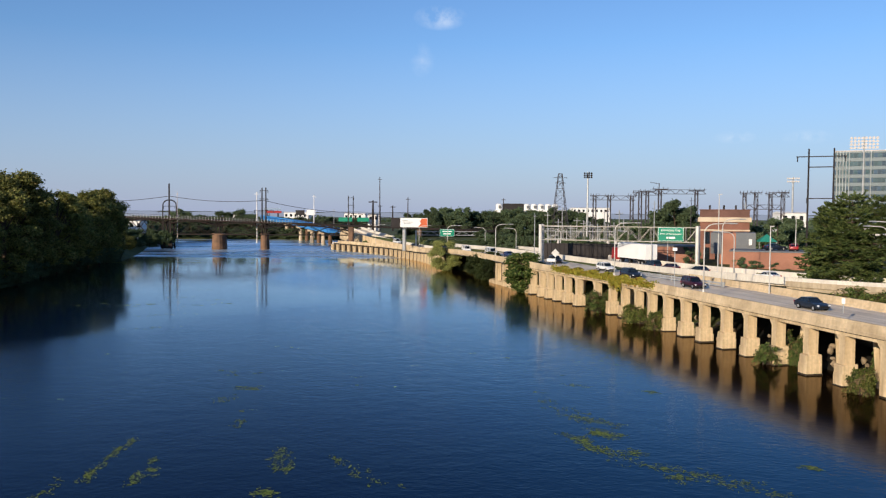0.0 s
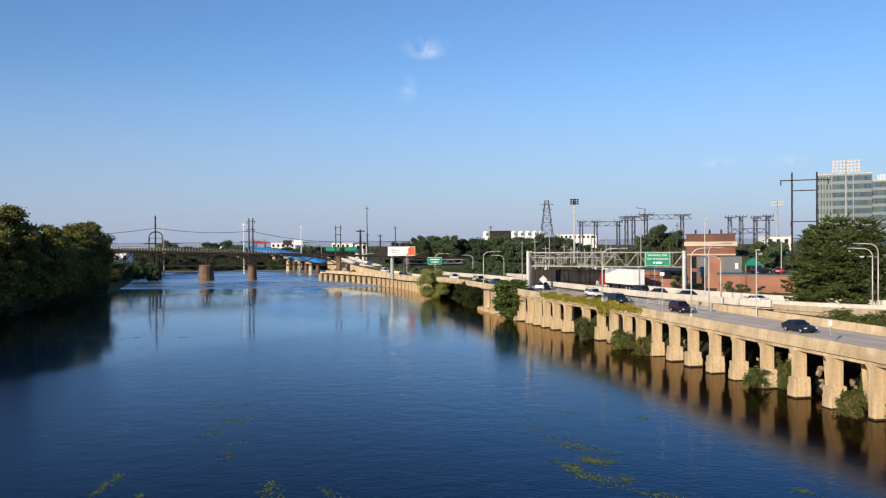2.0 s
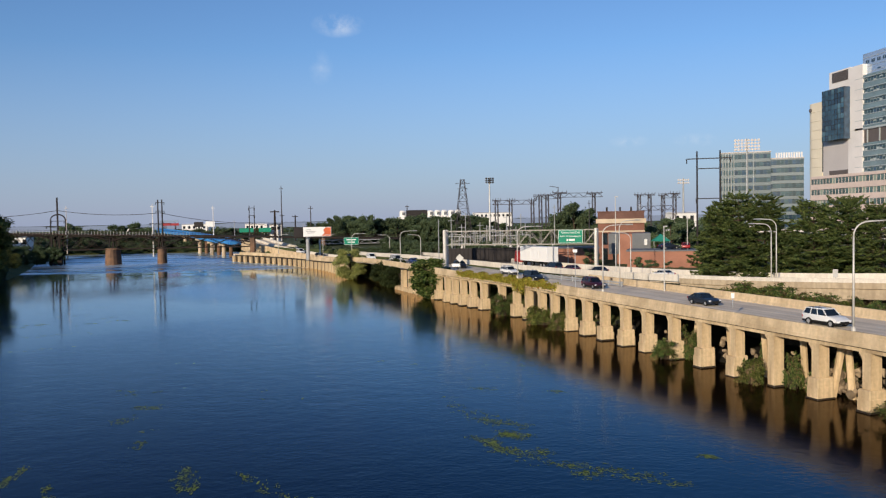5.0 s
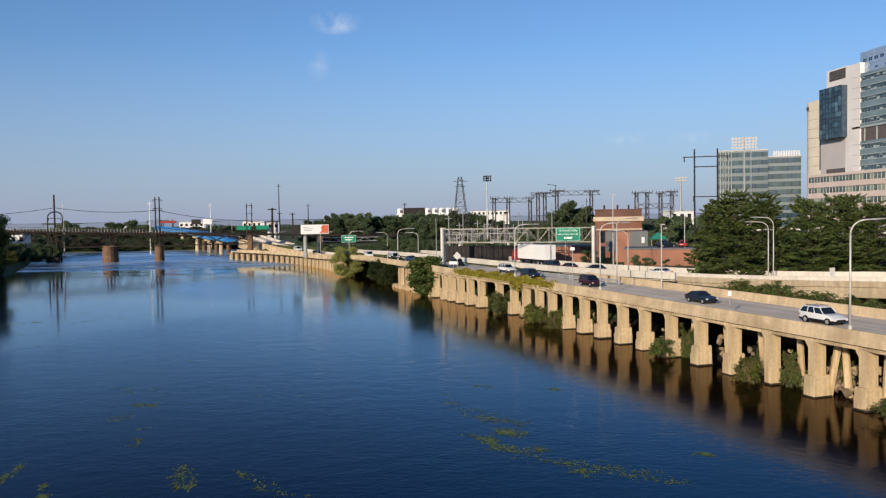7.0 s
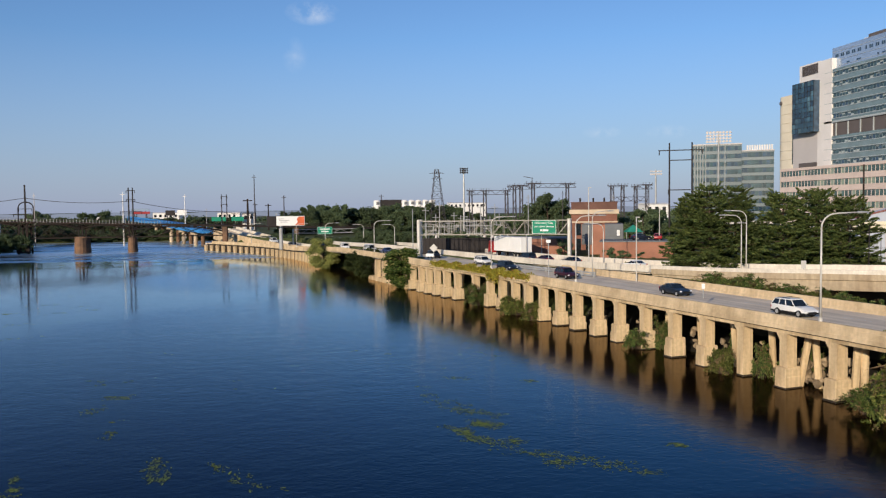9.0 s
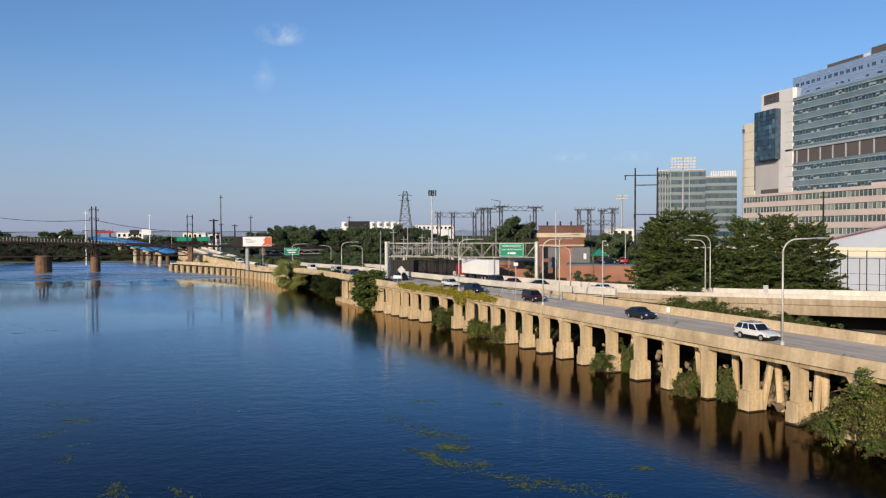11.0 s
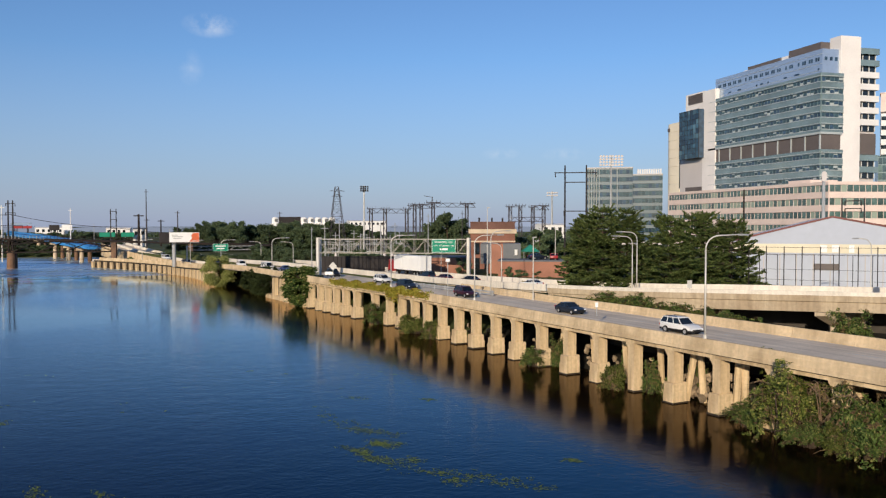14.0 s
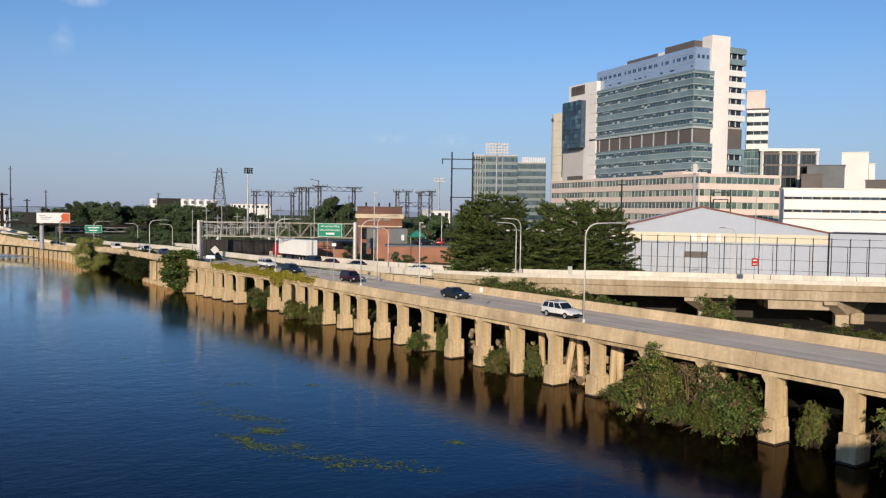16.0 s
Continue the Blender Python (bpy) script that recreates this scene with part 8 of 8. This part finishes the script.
def ivy():
    rnd = random.Random(5)
    bm = bmesh.new()
    for _ in range(9000):
        y = rnd.uniform(107, 141)
        u = (y - 107) / 34
        lo = 5.25 - 0.5 * rnd.random() ** 2 - (1.5 * rnd.random() if 117.5 < y < 121.5 else 0)
        z = rnd.uniform(lo, 5.9 + 0.2 * math.sin(y * 1.3))
        if rnd.random() > min(1, u * 5) * min(1, (1 - u) * 6) + 0.05:
            continue
        x = edge(y) - 0.26 - 0.18 * rnd.random() if z < 5.78 else edge(y) + rnd.uniform(-0.3, 0.35)
        s = rnd.uniform(0.1, 0.2)
        p = Vector((x, y, z))
        a = Vector((rnd.uniform(-0.6, 0.2), rnd.uniform(-1, 1), rnd.uniform(-1, 1))).normalized()
        b = a.orthogonal().normalized()
        b = Matrix.Rotation(rnd.uniform(0, 6.28), 3, a) @ b
        q = [bm.verts.new(k) for k in (p - a * s, p - b * s * 0.7, p + a * s, p + b * s * 0.7)]
        bm.faces.new(q)
    tagged(part("ivy", bm, LEAF_IVY), "yellow-green ivy hanging over the parapet", "ivy", kind="stuff")


ivy()


def riprap():
    rnd = random.Random(9)
    t = thing("riprap", "pile of broken rocks and rubble under the deck", "rocks")
    meshes = []
    for k in range(6):
        bm = bmesh.new()
        bmesh.ops.create_icosphere(bm, subdivisions=1, radius=0.5)
        for v in bm.verts:
            v.co = Vector((v.co.x * rnd.uniform(0.7, 1.3), v.co.y * rnd.uniform(0.7, 1.3), v.co.z * rnd.uniform(0.5, 0.9)))
        me = bpy.data.meshes.new("rock")
        bm.to_mesh(me)
        bm.free()
        me.materials.append(ROCK)
        meshes.append(me)
    for _ in range(280):
        y = rnd.choice((rnd.uniform(48, 66), rnd.uniform(48, 66), rnd.uniform(30, 110)))
        o = rnd.uniform(2.0, 6.0)
        x = edge(y) + o
        ob = new("rock", rnd.choice(meshes))
        ob.parent = t
        s = rnd.uniform(0.35, 0.95)
        ob.matrix_local = Matrix.LocRotScale((x, y, max(0.0, (o - 2.2) * 0.42) + rnd.uniform(-0.1, 0.25)), Euler((rnd.uniform(0, 6), rnd.uniform(0, 6), rnd.uniform(0, 6))), (s, s, s))
    for y, lean in ((58.2, 0.35), (57.0, 0.2), (62.4, -0.3)):
        x = edge(y) + 1.9
        bm = bmesh.new()
        tube(bm, [(x, y, -0.3), (x + 0.5, y + lean * 1.5, 3.9)], 0.3, 7)
        part("leaning_post", bm, CONCRETE, t, "leaning old concrete post")


riprap()


def weeds():
    """Floating strands of yellow-green weed."""
    rnd = random.Random(3)
    bm = bmesh.new()

    def patch(x, y, w, h, n, ang, size=0.085):
        c, s = math.cos(ang), math.sin(ang)
        for _ in range(int(n * 1.8)):
            u, v = rnd.gauss(0, w), rnd.gauss(0, h * 1.2)
            px, py = x + u * c - v * s, y + u * s + v * c
            k = size * rnd.uniform(0.4, 1.5)
            a = ang + rnd.gauss(0, 0.6)
            d, e = Vector((math.cos(a), math.sin(a), 0)) * k * rnd.uniform(1.0, 2.6), Vector((-math.sin(a), math.cos(a), 0)) * k * 0.55
            p = Vector((px * 1.0167, py * 1.0167, WATER_Z + 0.012 + rnd.uniform(0, 0.01)))
            q = [bm.verts.new(p + t) for t in (-d, -d * 0.3 - e, d * 0.7 - e * 0.6, d, d * 0.2 + e)]
            bm.faces.new(q)

    strands = (
        (((-19.6, 44.2), (-20.0, 48.3), (-20.0, 52.8)), 26, 0.10),
        (((-16.8, 43.4), (-17.1, 45.9)), 9, 0.09),
        (((-16.1, 44.9), (-17.1, 48.4)), 9, 0.10),
        (((-9.4, 45.8), (-9.9, 50.4)), 16, 0.14),
        (((-8.7, 46.2), (-8.9, 48.3)), 6, 0.10),
        (((-9.6, 42.6), (-8.6, 42.5)), 14, 0.16),
        (((-6.4, 49.4), (-5.9, 47.6)), 6, 0.12),
        (((-6.0, 47.8), (-2.3, 42.8)), 6, 0.20),
        (((-21.1, 41.7), (-20.9, 44.4)), 5, 0.15),
        (((-20.1, 75.9), (-18.7, 72.5)), 5, 0.30),
        (((-17.0, 68.3), (-15.7, 68.0)), 12, 0.22),
        (((-17.4, 63.0), (-17.1, 64.2)), 6, 0.30),
        (((-14.4, 57.6), (-13.9, 55.7)), 5, 0.16),
        (((9.0, 62.7), (9.7, 59.8), (10.7, 58.1)), 14, 0.35),
        (((8.8, 54.4), (9.5, 52.4), (10.3, 50.3)), 40, 0.24),
        (((10.3, 55.1), (11.9, 54.2)), 36, 0.25),
        (((10.7, 58.6), (12.6, 56.5)), 16, 0.30),
        (((10.7, 50.3), (12.5, 47.6), (14.5, 46.4), (16.5, 44.7), (18.6, 42.2)), 46, 0.28),
        (((11.8, 50.6), (12.7, 49.9)), 8, 0.25),
        (((21.8, 47.8), (22.4, 47.5)), 9, 0.12),
        (((17.3, 67.8), (18.2, 67.4)), 7, 0.20),
        (((11.3, 70.2), (12.4, 69.8)), 7, 0.25),
        (((8.1, 68.3), (7.9, 62.3)), 5, 0.30),
        (((13.3, 45.7), (14.0, 45.2)), 10, 0.20),
    )
    for line, n, w in strands:
        for a, b in zip(line, line[1:]):
            a, b = Vector(a), Vector(b)
            ang = math.atan2(b.y - a.y, b.x - a.x)
            for k in range(max(3, int(1.7 * n) // (len(line) - 1))):
                c = a.lerp(b, rnd.random())
                patch(c.x + rnd.gauss(0, w * 1.5), c.y + rnd.gauss(0, w * 1.5), 0.24, 0.07 + w * 0.35, 4, ang + rnd.gauss(0, 0.3), 0.06)
    for _ in range(30):
        patch(rnd.uniform(-40, 22), rnd.uniform(44, 95), 0.25, 0.2, rnd.randint(1, 3), rnd.uniform(0, 3), 0.1)
    # thin lines of weed far out
    for x, y, w, h, n in ((-60, 232, 16, 0.7, 150), (-30, 268, 14, 0.8, 150), (-46, 128, 6, 1.2, 14), (-20, 214, 10, 0.7, 80), (-40, 290, 20, 0.8, 160)):
        patch(x, y, w, h, n, 0.05, 0.28)
    # a drift line across the river below the railway bridge
    for k in range(46):
        patch(-74 + k * 0.95, 244 + k * 0.15 + rnd.gauss(0, 0.7), 0.6, 0.35, 6, 0.15, 0.3)
    for x, y in ((-53, 160), (-41, 135), (-44, 140), (-40, 116), (-37, 103), (-47, 152), (-50, 128)):
        patch(x, y, 2.6, 0.5, 12, 0.35, 0.12)
    tagged(part("floating_weed", bm, ALGAE), "yellow-green weed strands floating on the river", "weed", kind="stuff")


weeds()

# ---------------------------------------------------------------- what closes the place behind the camera
def foot_bridge():
    t = thing("bridge_deck", "concrete road bridge across the river", "bridge", kind="structure")
    bm = bmesh.new()
    box(bm, -110, 75, -19, -3.4, 12.0, 13.2)
    part("deck", bm, PARAPET, t)
    for y in (-18.9, -3.7):
        bm = bmesh.new()
        box(bm, -110, 75, y, y + 0.25, 13.2, 13.9)
        part("parapet", bm, PARAPET, t)
    for x in (-70, -35, 0, 35):
        bm = bmesh.new()
        box(bm, x - 1.5, x + 1.5, -15, -4, -1, 12)
        part("pier", bm, CONCRETE, t)


foot_bridge()
# unseen blocks added to throw shade on the left bank
t = thing("city_block", "unseen plain grey block added to shade the bank", "building", kind="structure")
for x0, x1, y0, y1, z1 in ((-210, -135, 40, 110, 14), (-260, -165, 125, 215, 19)):
    solid(t, "block", x0, x1, y0, y1, 2, z1, GREY_PANEL)
